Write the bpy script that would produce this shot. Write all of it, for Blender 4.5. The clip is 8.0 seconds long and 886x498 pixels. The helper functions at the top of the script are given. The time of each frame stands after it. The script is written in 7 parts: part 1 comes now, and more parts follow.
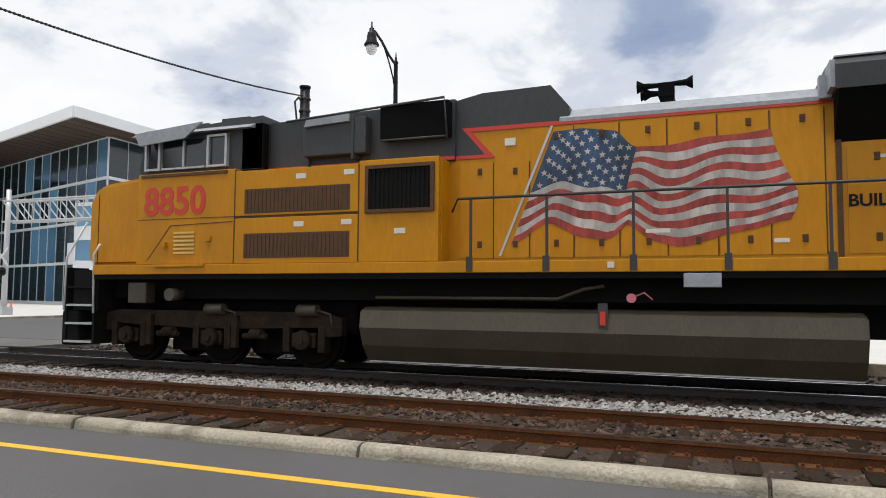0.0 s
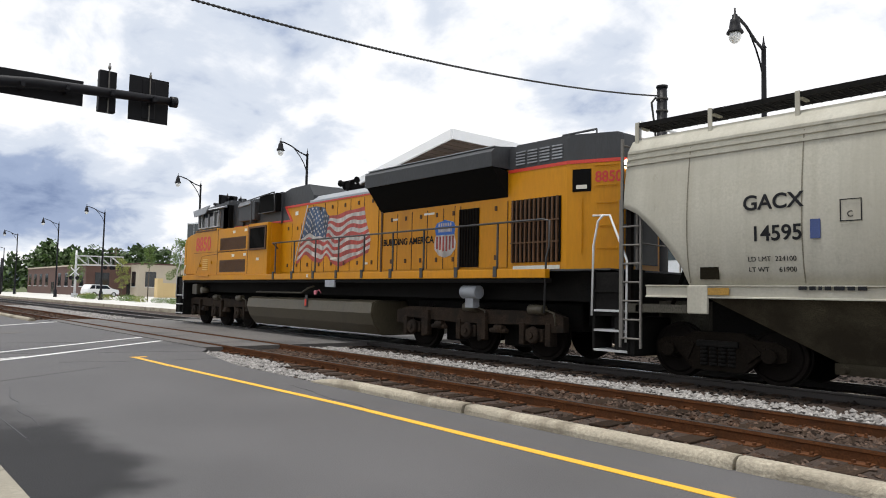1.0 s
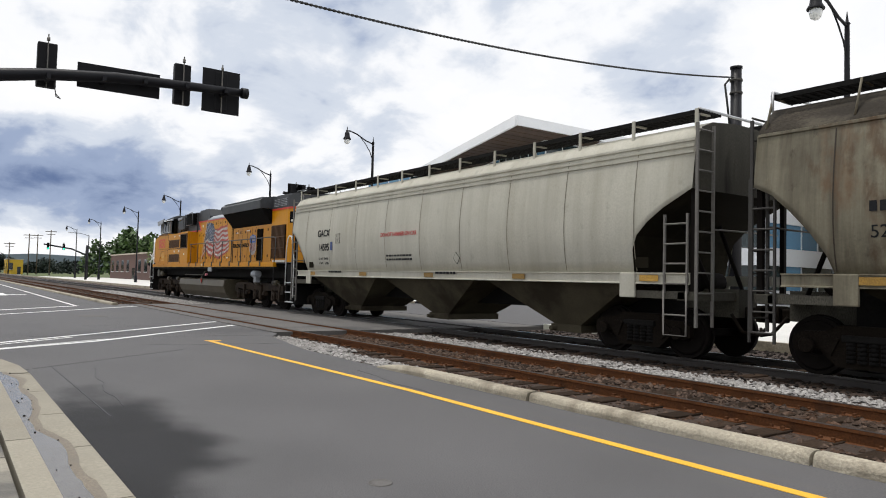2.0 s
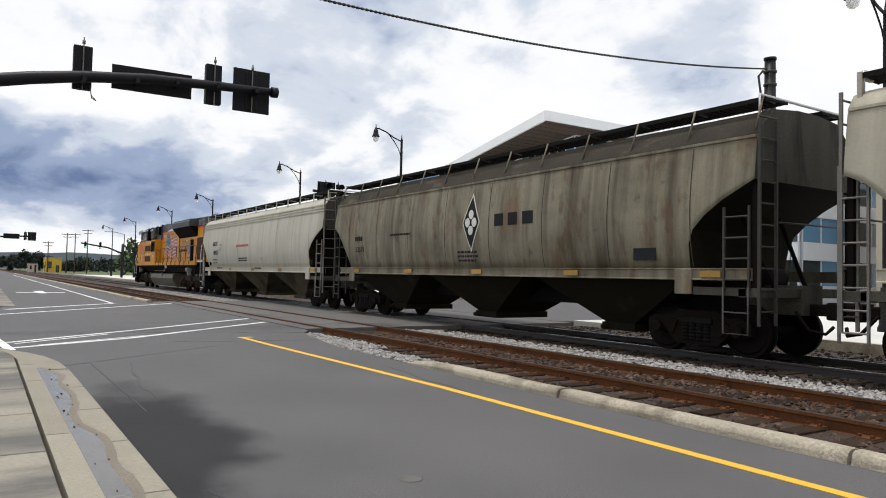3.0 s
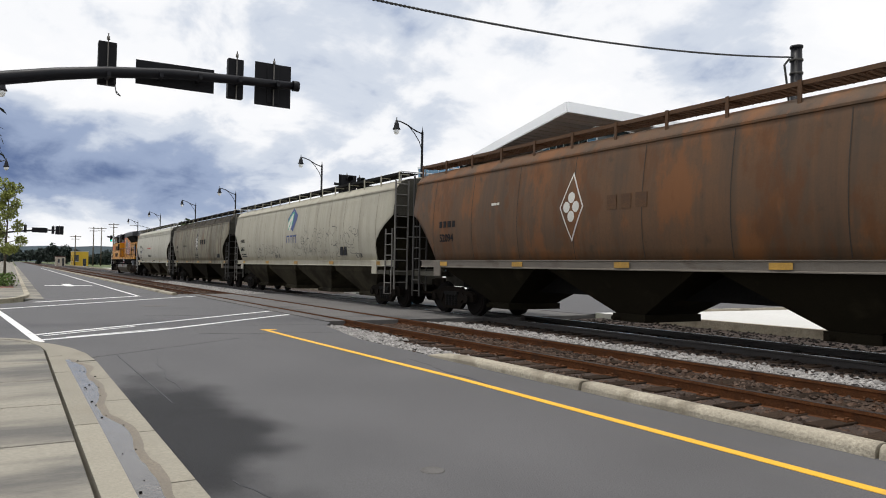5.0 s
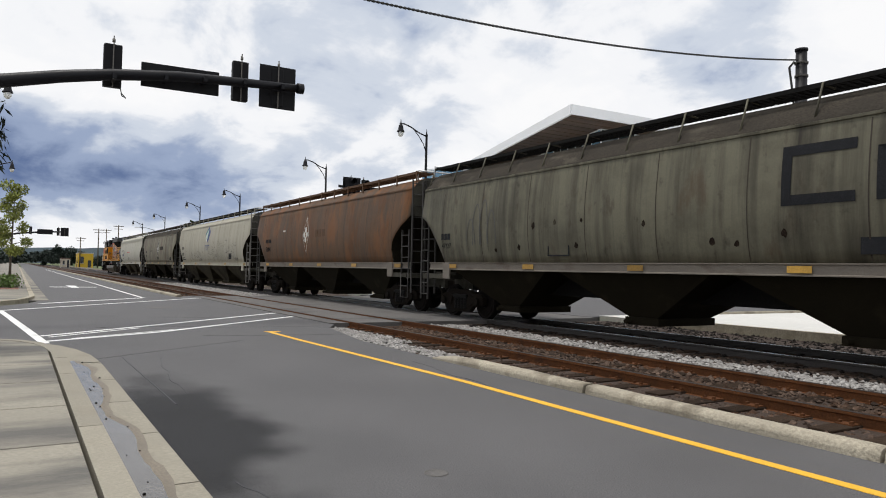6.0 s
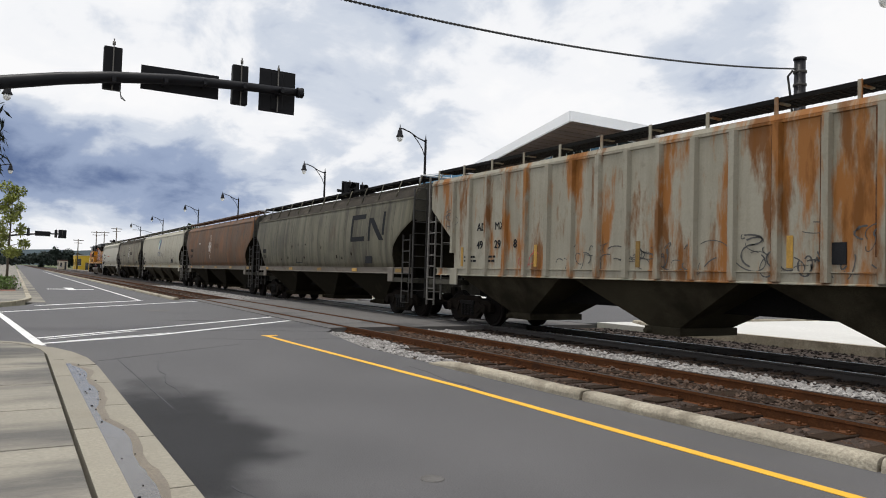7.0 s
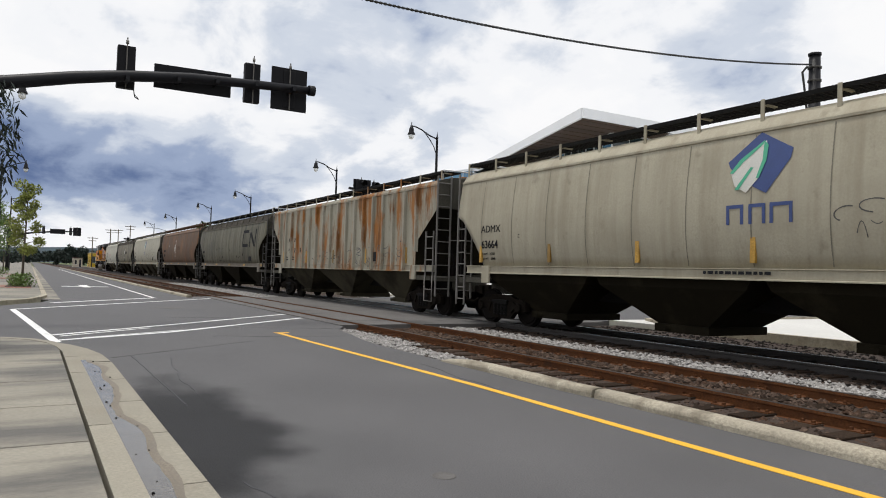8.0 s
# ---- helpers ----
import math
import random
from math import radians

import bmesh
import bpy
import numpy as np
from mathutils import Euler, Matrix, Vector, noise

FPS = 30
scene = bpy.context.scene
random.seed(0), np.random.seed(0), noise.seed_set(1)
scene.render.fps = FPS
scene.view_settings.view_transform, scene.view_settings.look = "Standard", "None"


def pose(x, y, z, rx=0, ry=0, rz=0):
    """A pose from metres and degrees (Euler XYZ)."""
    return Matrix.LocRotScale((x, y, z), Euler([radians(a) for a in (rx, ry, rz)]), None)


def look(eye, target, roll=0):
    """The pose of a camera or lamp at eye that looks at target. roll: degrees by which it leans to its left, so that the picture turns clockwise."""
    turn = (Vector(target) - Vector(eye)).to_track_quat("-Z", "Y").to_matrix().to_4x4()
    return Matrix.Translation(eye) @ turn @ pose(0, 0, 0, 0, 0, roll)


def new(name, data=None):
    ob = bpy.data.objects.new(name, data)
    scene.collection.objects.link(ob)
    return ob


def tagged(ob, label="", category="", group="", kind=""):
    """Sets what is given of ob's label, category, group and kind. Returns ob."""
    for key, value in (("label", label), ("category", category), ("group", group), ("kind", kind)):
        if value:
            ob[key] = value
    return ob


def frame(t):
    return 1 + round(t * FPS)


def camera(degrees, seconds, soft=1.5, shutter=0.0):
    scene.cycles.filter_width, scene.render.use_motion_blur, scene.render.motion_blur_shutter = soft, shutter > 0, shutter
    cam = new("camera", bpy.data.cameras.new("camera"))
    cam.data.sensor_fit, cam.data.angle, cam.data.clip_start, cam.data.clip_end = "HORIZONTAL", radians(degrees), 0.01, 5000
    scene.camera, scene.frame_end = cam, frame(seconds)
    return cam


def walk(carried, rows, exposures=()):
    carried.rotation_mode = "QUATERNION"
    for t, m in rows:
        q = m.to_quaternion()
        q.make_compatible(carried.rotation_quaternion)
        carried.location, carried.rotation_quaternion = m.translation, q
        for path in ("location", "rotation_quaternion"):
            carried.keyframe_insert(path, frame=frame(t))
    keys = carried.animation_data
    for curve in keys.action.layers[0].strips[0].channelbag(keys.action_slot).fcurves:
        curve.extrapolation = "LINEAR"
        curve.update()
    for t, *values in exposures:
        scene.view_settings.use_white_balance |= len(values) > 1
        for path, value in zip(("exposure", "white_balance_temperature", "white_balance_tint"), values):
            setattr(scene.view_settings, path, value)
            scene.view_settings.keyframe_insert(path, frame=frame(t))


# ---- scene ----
# ---- camera ----
cam = camera(63.95, 8.0, soft=1.0)
TURNS = [  # seconds, y, z of the eye, yaw, pitch, roll
    (0.0, 0.13, 1.392, 21.16, 3.79, -0.42),
    (0.2, 0.12, 1.392, 30.49, 3.82, -0.53),
    (0.3, 0.11, 1.392, 34.74, 3.92, -1.19),
    (0.4, 0.09, 1.390, 38.39, 3.95, -0.64),
    (0.5, 0.08, 1.390, 41.42, 3.58, -0.62),
    (0.7, 0.04, 1.385, 45.51, 3.20, -1.36),
    (1.0, 0.00, 1.380, 49.45, 3.71, -1.20),
    (1.5, 0.00, 1.380, 52.69, 3.19, -1.29),
    (3.0, 0.00, 1.380, 57.02, 2.23, -1.25),
    (3.5, 0.00, 1.380, 57.49, 2.08, -1.07),
    (4.0, 0.00, 1.380, 57.95, 2.01, -1.13),
    (4.5, 0.00, 1.380, 58.47, 1.60, -1.10),
    (6.0, 0.00, 1.380, 59.04, 1.78, -1.26),
    (6.5, 0.00, 1.380, 59.07, 1.95, -1.60),
    (7.0, 0.00, 1.380, 58.87, 2.21, -1.74),
    (7.5, 0.00, 1.380, 59.52, 2.27, -1.62),
    (8.0, 0.00, 1.380, 59.80, 1.98, -1.75),
]
walk(cam, [(t, pose(0, ey, ez, 90 + pitch, roll, yaw)) for t, ey, ez, yaw, pitch, roll in TURNS],
     [(0.0, 0.0), (0.5, 0.13), (1.0, 0.15), (1.5, 0.06), (3.0, 0.05), (4.0, 0.08), (6.0, -0.04), (8.0, -0.04)])

# ---- sky and sun ----
world = bpy.data.worlds.new("overcast_sky")
scene.world = world
world.use_nodes = True
wn, wl = world.node_tree.nodes, world.node_tree.links
wn.clear()
w_out = wn.new("ShaderNodeOutputWorld")
w_bg = wn.new("ShaderNodeBackground")
w_bg.inputs["Strength"].default_value = 1.0
sky = wn.new("ShaderNodeTexSky")
sky.sky_type, sky.sun_disc = "NISHITA", False
sky.sun_elevation, sky.sun_rotation = radians(58), radians(150)
dim = wn.new("ShaderNodeMix")
dim.data_type, dim.blend_type = "RGBA", "MULTIPLY"
dim.inputs[0].default_value = 1.0
dim.inputs[7].default_value = (0.17, 0.17, 0.175, 1)
wl.new(sky.outputs[0], dim.inputs[6])
co = wn.new("ShaderNodeTexCoord")
sep = wn.new("ShaderNodeSeparateXYZ")
wl.new(co.outputs["Generated"], sep.inputs[0])


def wmath(op, a, b=None, c=None):
    n = wn.new("ShaderNodeMath")
    n.operation = op
    for i, v in enumerate((a, b, c)):
        if v is None:
            continue
        if isinstance(v, (int, float)):
            n.inputs[i].default_value = v
        else:
            wl.new(v, n.inputs[i])
    return n.outputs[0]


# a flat cloud layer: the direction divided by its height
height = wmath("MAXIMUM", wmath("ADD", sep.outputs["Z"], 0.40), 0.08)
plane = wn.new("ShaderNodeCombineXYZ")
wl.new(wmath("DIVIDE", sep.outputs["X"], height), plane.inputs[0])
wl.new(wmath("DIVIDE", sep.outputs["Y"], height), plane.inputs[1])


def wnoise(scale, detail, shift, dist=0.3):
    m = wn.new("ShaderNodeMapping")
    m.inputs["Location"].default_value = shift
    wl.new(plane.outputs[0], m.inputs[0])
    n = wn.new("ShaderNodeTexNoise")
    n.inputs["Scale"].default_value, n.inputs["Detail"].default_value = scale, detail
    n.inputs["Roughness"].default_value, n.inputs["Distortion"].default_value = 0.55, dist
    wl.new(m.outputs[0], n.inputs["Vector"])
    return n.outputs[0]


def wramp(src, stops):
    r = wn.new("ShaderNodeValToRGB")
    r.color_ramp.interpolation = "EASE"
    while len(r.color_ramp.elements) < len(stops):
        r.color_ramp.elements.new(0.5)
    for e, (p, c) in zip(r.color_ramp.elements, stops):
        e.position, e.color = p, (*c, 1)
    wl.new(src, r.inputs[0])
    return r.outputs[0]


thick = wmath("ADD", wmath("MULTIPLY", wnoise(1.9, 9, (6.3, 2.2, 0), 0.25), 0.66), wmath("MULTIPLY", wnoise(5.0, 10, (8, 2, 0), 0.35), 0.38))
# the rain bank that lies low down the line
low = wmath("DIVIDE", wmath("SUBTRACT", sep.outputs["Z"], 0.122), 0.085)
low = wmath("MAXIMUM", wmath("SUBTRACT", 1.0, wmath("MULTIPLY", low, low)), 0.0)
ahead = wmath("MINIMUM", wmath("MAXIMUM", wmath("MULTIPLY", wmath("SUBTRACT", -0.925, sep.outputs["X"]), 20.0), 0.0), 1.0)
bank = wmath("MULTIPLY", wmath("MULTIPLY", low, ahead), wmath("MULTIPLY_ADD", wnoise(4.2, 8, (1.5, 3.7, 0), 0.3), 0.26, 0.10))
depth_of_cloud = wmath("ADD", thick, bank)
cloud = wramp(depth_of_cloud, [(0.44, (0.99, 0.99, 1.0)), (0.515, (0.94, 0.95, 0.975)), (0.60, (0.64, 0.695, 0.79)), (0.70, (0.33, 0.405, 0.57)), (0.86, (0.11, 0.165, 0.32))])
# a small gap in the cloud that shows clear sky
gap = wn.new("ShaderNodeVectorMath")
gap.operation = "DISTANCE"
gap.inputs[1].default_value = (-0.655, 0.705, 0.263)
wl.new(co.outputs["Generated"], gap.inputs[0])
opening = wmath("MULTIPLY", wmath("MAXIMUM", wmath("SUBTRACT", 1.0, wmath("DIVIDE", gap.outputs["Value"], 0.045)), 0.0), 0.17)
cover = wramp(wmath("SUBTRACT", thick, opening), [(0.30, (0, 0, 0)), (0.37, (1, 1, 1))])
mixc = wn.new("ShaderNodeMix")
mixc.data_type = "RGBA"
wl.new(cover, mixc.inputs[0])
wl.new(dim.outputs[2], mixc.inputs[6])
wl.new(cloud, mixc.inputs[7])
wl.new(mixc.outputs[2], w_bg.inputs["Color"])
wl.new(w_bg.outputs[0], w_out.inputs[0])

sun = new("sun", bpy.data.lights.new("sun", "SUN"))
sun.data.energy, sun.data.angle, sun.data.color = 2.2, radians(12), (1.0, 0.96, 0.9)
sun.matrix_world = look((0, 0, 60), (5, 9, 10))

# ---- materials ----
def mat(name, color, rough=0.7, metal=0.0, spread=0.18, scale=6.0, fine=60.0, bump=0.15, stain=None, stain_amount=0.0, stretch=(1, 1, 1), gloss=0.5, island=0.0, piece=0.0, stain_at=0.55):
    """A surface with a broad and a fine variation, stains with a shape of their own and fine relief."""
    m = bpy.data.materials.new(name)
    m.use_nodes = True
    n, l = m.node_tree.nodes, m.node_tree.links
    b = n["Principled BSDF"]
    b.inputs["Metallic"].default_value = metal
    b.inputs["Specular IOR Level"].default_value = gloss
    tc = n.new("ShaderNodeTexCoord")
    mp = n.new("ShaderNodeMapping")
    mp.inputs["Scale"].default_value = stretch
    l.new(tc.outputs["Object"], mp.inputs[0])

    def tex(s, d=5.0):
        t = n.new("ShaderNodeTexNoise")
        t.inputs["Scale"].default_value, t.inputs["Detail"].default_value = s, d
        t.inputs["Roughness"].default_value = 0.6
        l.new(mp.outputs[0], t.inputs["Vector"])
        return t.outputs[0]

    def blend(a, fac, c, kind="MIX"):
        x = n.new("ShaderNodeMix")
        x.data_type, x.blend_type = "RGBA", kind
        for i, v in ((0, fac), (6, a), (7, c)):
            if isinstance(v, tuple):
                x.inputs[i].default_value = (*v, 1)
            elif isinstance(v, float):
                x.inputs[i].default_value = v
            else:
                l.new(v, x.inputs[i])
        return x.outputs[2]

    def ramp(src, a, c):
        r = n.new("ShaderNodeMapRange")
        r.inputs[1].default_value, r.inputs[2].default_value = a, c
        l.new(src, r.inputs[0])
        return r.outputs[0]

    dark = tuple(c * (1 - spread) for c in color)
    light = tuple(min(1.0, c * (1 + spread)) for c in color)
    broad, grain = tex(scale), tex(fine, 3.0)
    col = blend(dark, ramp(broad, 0.3, 0.7), light)
    col = blend(col, ramp(grain, 0.62, 0.35), tuple(c * (1 - spread * 1.3) for c in color))
    for amount, source in ((island, "Random Per Island"), (piece, "Random")):
        if amount:
            g = n.new("ShaderNodeNewGeometry" if source == "Random Per Island" else "ShaderNodeObjectInfo")
            r = n.new("ShaderNodeMapRange")
            r.inputs[3].default_value, r.inputs[4].default_value = 1 - amount, 1 + amount
            l.new(g.outputs[source], r.inputs[0])
            v = n.new("ShaderNodeHueSaturation")
            l.new(r.outputs[0], v.inputs["Value"])
            l.new(col, v.inputs["Color"])
            col = v.outputs[0]
    if stain:
        s = tex(scale * 0.6, 8.0)
        f = n.new("ShaderNodeMath")
        f.operation = "MULTIPLY"
        l.new(ramp(s, stain_at, stain_at + 0.13), f.inputs[0])
        f.inputs[1].default_value = stain_amount
        col = blend(col, f.outputs[0], stain)
    l.new(col, b.inputs["Base Color"])
    rr = n.new("ShaderNodeMapRange")
    rr.inputs[3].default_value, rr.inputs[4].default_value = max(0.03, rough - 0.12), min(1, rough + 0.12)
    l.new(broad, rr.inputs[0])
    l.new(rr.outputs[0], b.inputs["Roughness"])
    if bump:
        bp = n.new("ShaderNodeBump")
        bp.inputs["Strength"].default_value, bp.inputs["Distance"].default_value = bump, 0.02
        l.new(grain, bp.inputs["Height"])
        l.new(bp.outputs[0], b.inputs["Normal"])
    return m


def glow(name, color, strength):
    m = mat(name, color, 0.3, bump=0)
    b = m.node_tree.nodes["Principled BSDF"]
    b.inputs["Emission Color"].default_value, b.inputs["Emission Strength"].default_value = (*color, 1), strength
    return m


def car_paint(name, color, streak, streaks, rust=(0.33, 0.11, 0.03), rusty=0.0, rust_at=0.56, run=False):
    """Weathered paint of a freight car: streaks that run down the sides, rust blooms, grime along the sill."""
    m = mat(name, color, 0.6, spread=0.07, scale=1.1, fine=25, bump=0.08, gloss=0.3)
    n, l = m.node_tree.nodes, m.node_tree.links
    b = n["Principled BSDF"]
    col = b.inputs["Base Color"].links[0].from_socket
    tc = n.new("ShaderNodeTexCoord")

    def layer(col, scale, vec, lo, hi, amount, tint, detail=6.0, at=(0, 0, 0)):
        mp = n.new("ShaderNodeMapping")
        mp.inputs["Scale"].default_value, mp.inputs["Location"].default_value = vec, at
        l.new(tc.outputs["Object"], mp.inputs[0])
        t = n.new("ShaderNodeTexNoise")
        t.inputs["Scale"].default_value, t.inputs["Detail"].default_value, t.inputs["Roughness"].default_value = scale, detail, 0.62
        l.new(mp.outputs[0], t.inputs["Vector"])
        r = n.new("ShaderNodeMapRange")
        r.inputs[1].default_value, r.inputs[2].default_value, r.inputs[4].default_value = lo, hi, amount
        l.new(t.outputs[0], r.inputs[0])
        x = n.new("ShaderNodeMix")
        x.data_type = "RGBA"
        x.inputs[7].default_value = (*tint, 1)
        l.new(r.outputs[0], x.inputs[0])
        l.new(col, x.inputs[6])
        return x.outputs[2]

    col = layer(col, 1.0, (2.2, 1, 0.16), 0.45, 0.75, streaks, streak)
    col = layer(col, 1.0, (7.0, 2, 0.35), 0.55, 0.85, streaks * 0.45, tuple(c * 0.7 for c in streak), at=(5, 0, 3))
    col = layer(col, 0.8, (0.7, 1, 0.9), 0.46, 0.70, streaks * 0.55, streak, 9.0, at=(9, 2, 1))
    col = layer(col, 3.2, (1.0, 1, 0.7), 0.60, 0.72, streaks * 0.6, tuple(c * 0.6 for c in streak), 10.0, at=(2, 5, 1))
    if rusty:
        col = layer(col, 1.0, (1.75, 1, 0.36) if run else (1.1, 1, 0.5), rust_at, rust_at + 0.09, rusty, rust, 9.0, at=(3, 7, 0.4))
        col = layer(col, 1.0, (2.2, 1, 0.5) if run else (2.0, 1, 0.9), rust_at + 0.03, rust_at + 0.13, rusty, tuple(c * 0.55 for c in rust), 9.0, at=(3, 7, 0.9))
    l.new(col, b.inputs["Base Color"])
    return m


M = {}
M["asphalt"] = mat("asphalt", (0.114, 0.111, 0.113), 0.70, spread=0.24, scale=0.5, fine=70, bump=0.45, stain=(0.082, 0.080, 0.082), stain_amount=0.6, gloss=0.28)


def shade_patch(m, cx, cy, rx, ry, turn):
    """A dark patch with a ragged soft edge beside the gutter: soft tree shade painted into the asphalt."""
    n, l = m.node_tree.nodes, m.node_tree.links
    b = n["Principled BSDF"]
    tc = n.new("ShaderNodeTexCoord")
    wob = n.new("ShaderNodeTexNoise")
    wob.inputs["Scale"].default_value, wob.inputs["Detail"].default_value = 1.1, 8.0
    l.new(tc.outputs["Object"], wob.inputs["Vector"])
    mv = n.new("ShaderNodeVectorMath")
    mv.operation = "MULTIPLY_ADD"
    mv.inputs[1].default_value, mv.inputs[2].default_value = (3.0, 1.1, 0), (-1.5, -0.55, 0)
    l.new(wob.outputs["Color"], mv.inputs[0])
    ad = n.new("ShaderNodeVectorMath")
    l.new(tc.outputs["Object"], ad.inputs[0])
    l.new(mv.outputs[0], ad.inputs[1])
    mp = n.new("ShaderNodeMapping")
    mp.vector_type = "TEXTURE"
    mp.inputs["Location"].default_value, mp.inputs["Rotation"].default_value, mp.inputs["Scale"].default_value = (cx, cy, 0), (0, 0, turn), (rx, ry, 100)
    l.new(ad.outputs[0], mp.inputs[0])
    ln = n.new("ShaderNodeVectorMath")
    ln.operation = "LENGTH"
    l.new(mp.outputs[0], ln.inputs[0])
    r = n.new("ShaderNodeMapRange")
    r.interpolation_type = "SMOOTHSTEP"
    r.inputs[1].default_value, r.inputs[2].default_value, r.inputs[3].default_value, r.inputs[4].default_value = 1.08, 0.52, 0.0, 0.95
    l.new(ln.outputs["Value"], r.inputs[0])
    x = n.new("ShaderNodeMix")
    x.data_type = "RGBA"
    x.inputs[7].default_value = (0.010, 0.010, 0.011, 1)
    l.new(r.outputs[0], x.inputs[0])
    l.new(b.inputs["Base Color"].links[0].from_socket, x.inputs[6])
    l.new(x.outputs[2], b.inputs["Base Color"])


shade_patch(M["asphalt"], -6.4, 1.22, 3.0, 0.85, radians(-4))
M["asphalt_dark"] = mat("crossing_asphalt", (0.125, 0.118, 0.112), 0.8, spread=0.2, scale=0.8, fine=60, bump=0.4, stain=(0.04, 0.04, 0.04), stain_amount=0.7)
M["concrete"] = mat("concrete", (0.285, 0.262, 0.212), 0.75, spread=0.16, scale=0.8, fine=40, bump=0.3, stain=(0.085, 0.08, 0.074), stain_amount=0.88, stain_at=0.455, piece=0.08, stretch=(1.6, 0.55, 1))
M["gutter"] = mat("gutter_concrete", (0.29, 0.265, 0.21), 0.8, spread=0.12, scale=1.5, fine=40, bump=0.35, stain=(0.22, 0.195, 0.15), stain_amount=0.6, stain_at=0.54, piece=0.08)
M["kerb"] = mat("kerb_concrete", (0.42, 0.375, 0.29), 0.9, spread=0.22, scale=2.2, fine=35, bump=0.7, stain=(0.17, 0.145, 0.105), stain_amount=0.85, stain_at=0.5, piece=0.08)
M["wet"] = mat("wet_gutter", (0.10, 0.092, 0.084), 0.22, spread=0.3, scale=3, fine=30, bump=0.03, gloss=0.6)
M["damp"] = mat("damp_asphalt", (0.035, 0.036, 0.04), 0.6, spread=0.2, scale=2, fine=60, bump=0.3, gloss=0.4)
M["paving_far"] = mat("pale_paving", (0.62, 0.61, 0.58), 0.85, spread=0.08, scale=0.3, fine=10, bump=0.1, stain=(0.45, 0.44, 0.42), stain_amount=0.5)
M["grass"] = mat("grass", (0.10, 0.13, 0.04), 0.9, spread=0.4, scale=0.5, fine=20, bump=0.6)
M["white_line"] = mat("white_road_paint", (0.80, 0.80, 0.78), 0.7, spread=0.06, scale=3, fine=40, bump=0.1, stain=(0.25, 0.25, 0.25), stain_amount=0.75, stain_at=0.60)
M["yellow_line"] = mat("yellow_road_paint", (0.80, 0.44, 0.03), 0.65, spread=0.08, scale=3, fine=40, bump=0.1, stain=(0.35, 0.22, 0.06), stain_amount=0.5, stain_at=0.62)
M["ballast"] = mat("ballast_bed", (0.048, 0.029, 0.019), 0.95, spread=0.3, scale=3, fine=35, bump=1.0)
M["stone"] = mat("ballast_stone", (0.33, 0.315, 0.30), 0.9, spread=0.2, scale=8, fine=40, bump=0.3, island=0.35)
M["gutter_damp"] = mat("damp_gutter_concrete", (0.19, 0.16, 0.12), 0.6, spread=0.2, scale=2, bump=0.2)
M["stone_rusty"] = mat("rusty_ballast_stone", (0.092, 0.064, 0.049), 0.95, spread=0.35, scale=2.2, fine=40, bump=0.3, island=0.7, gloss=0.12, stain=(0.085, 0.037, 0.016), stain_amount=0.6, stain_at=0.53)
# oil stain and the train's shade are both in this near-black
M["stone_oily_shaded"] = mat("oily_shaded_ballast_stone", (0.015, 0.012, 0.010), 0.95, spread=0.3, scale=3, fine=40, bump=0.3, island=0.5, gloss=0.2)
M["tie"] = mat("creosoted_timber", (0.05, 0.034, 0.024), 0.9, spread=0.35, scale=5, fine=30, bump=0.6, stretch=(6, 0.6, 6), piece=0.4, gloss=0.08)
M["rail"] = mat("rusty_rail", (0.135, 0.052, 0.019), 0.85, gloss=0.2, spread=0.3, scale=4, fine=50, bump=0.3, stain=(0.05, 0.025, 0.014), stain_amount=0.7)
M["louvre"] = mat("pale_yellow_louvre", (0.72, 0.48, 0.14), 0.5, spread=0.1, bump=0.02)
M["rust_line"] = mat("dark_rust_run", (0.14, 0.05, 0.015), 0.85, spread=0.5, scale=3, bump=0.1, stain=(0.30, 0.24, 0.16), stain_amount=0.7, stretch=(1, 1, 0.5))
M["bare"] = mat("bare_rusted_steel", (0.028, 0.019, 0.014), 0.9, spread=0.5, scale=5, bump=0.2, stain=(0.10, 0.09, 0.065), stain_amount=0.8, gloss=0.1)
M["seam"] = mat("brown_seam", (0.10, 0.045, 0.015), 0.7, spread=0.3, bump=0.1)
M["rail_dark"] = mat("dark_rail", (0.025, 0.02, 0.018), 0.6, spread=0.3, scale=4, fine=50, bump=0.2)
M["rail_head"] = mat("worn_rail_head", (0.045, 0.033, 0.028), 0.55, 0.3, spread=0.25, scale=5, fine=30, bump=0.05)
M["rail_bright"] = mat("polished_rail_head", (0.45, 0.45, 0.45), 0.22, 1.0, spread=0.1, bump=0.02)
M["yellow"] = mat("armour_yellow_paint", (0.565, 0.240, 0.002), 0.45, spread=0.07, scale=0.8, fine=9, bump=0.02, stain=(0.40, 0.165, 0.008), stain_amount=0.55, stretch=(1.8, 1, 0.4), gloss=0.3)
M["loco_grey"] = mat("harbour_grey_paint", (0.055, 0.058, 0.063), 0.5, gloss=0.3, spread=0.12, scale=1.5, fine=15, bump=0.04, stain=(0.05, 0.05, 0.05), stain_amount=0.5, stretch=(2, 1, 0.5))
M["loco_roof"] = mat("silver_grey_roof", (0.33, 0.35, 0.38), 0.5, spread=0.12, scale=1.2, fine=12, bump=0.04, stain=(0.15, 0.15, 0.15), stain_amount=0.5)
M["red"] = mat("red_paint", (0.60, 0.045, 0.025), 0.45, spread=0.1, bump=0.02)
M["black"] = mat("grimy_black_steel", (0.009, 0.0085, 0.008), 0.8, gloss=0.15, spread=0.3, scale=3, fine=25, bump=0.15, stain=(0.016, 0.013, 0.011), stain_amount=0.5)
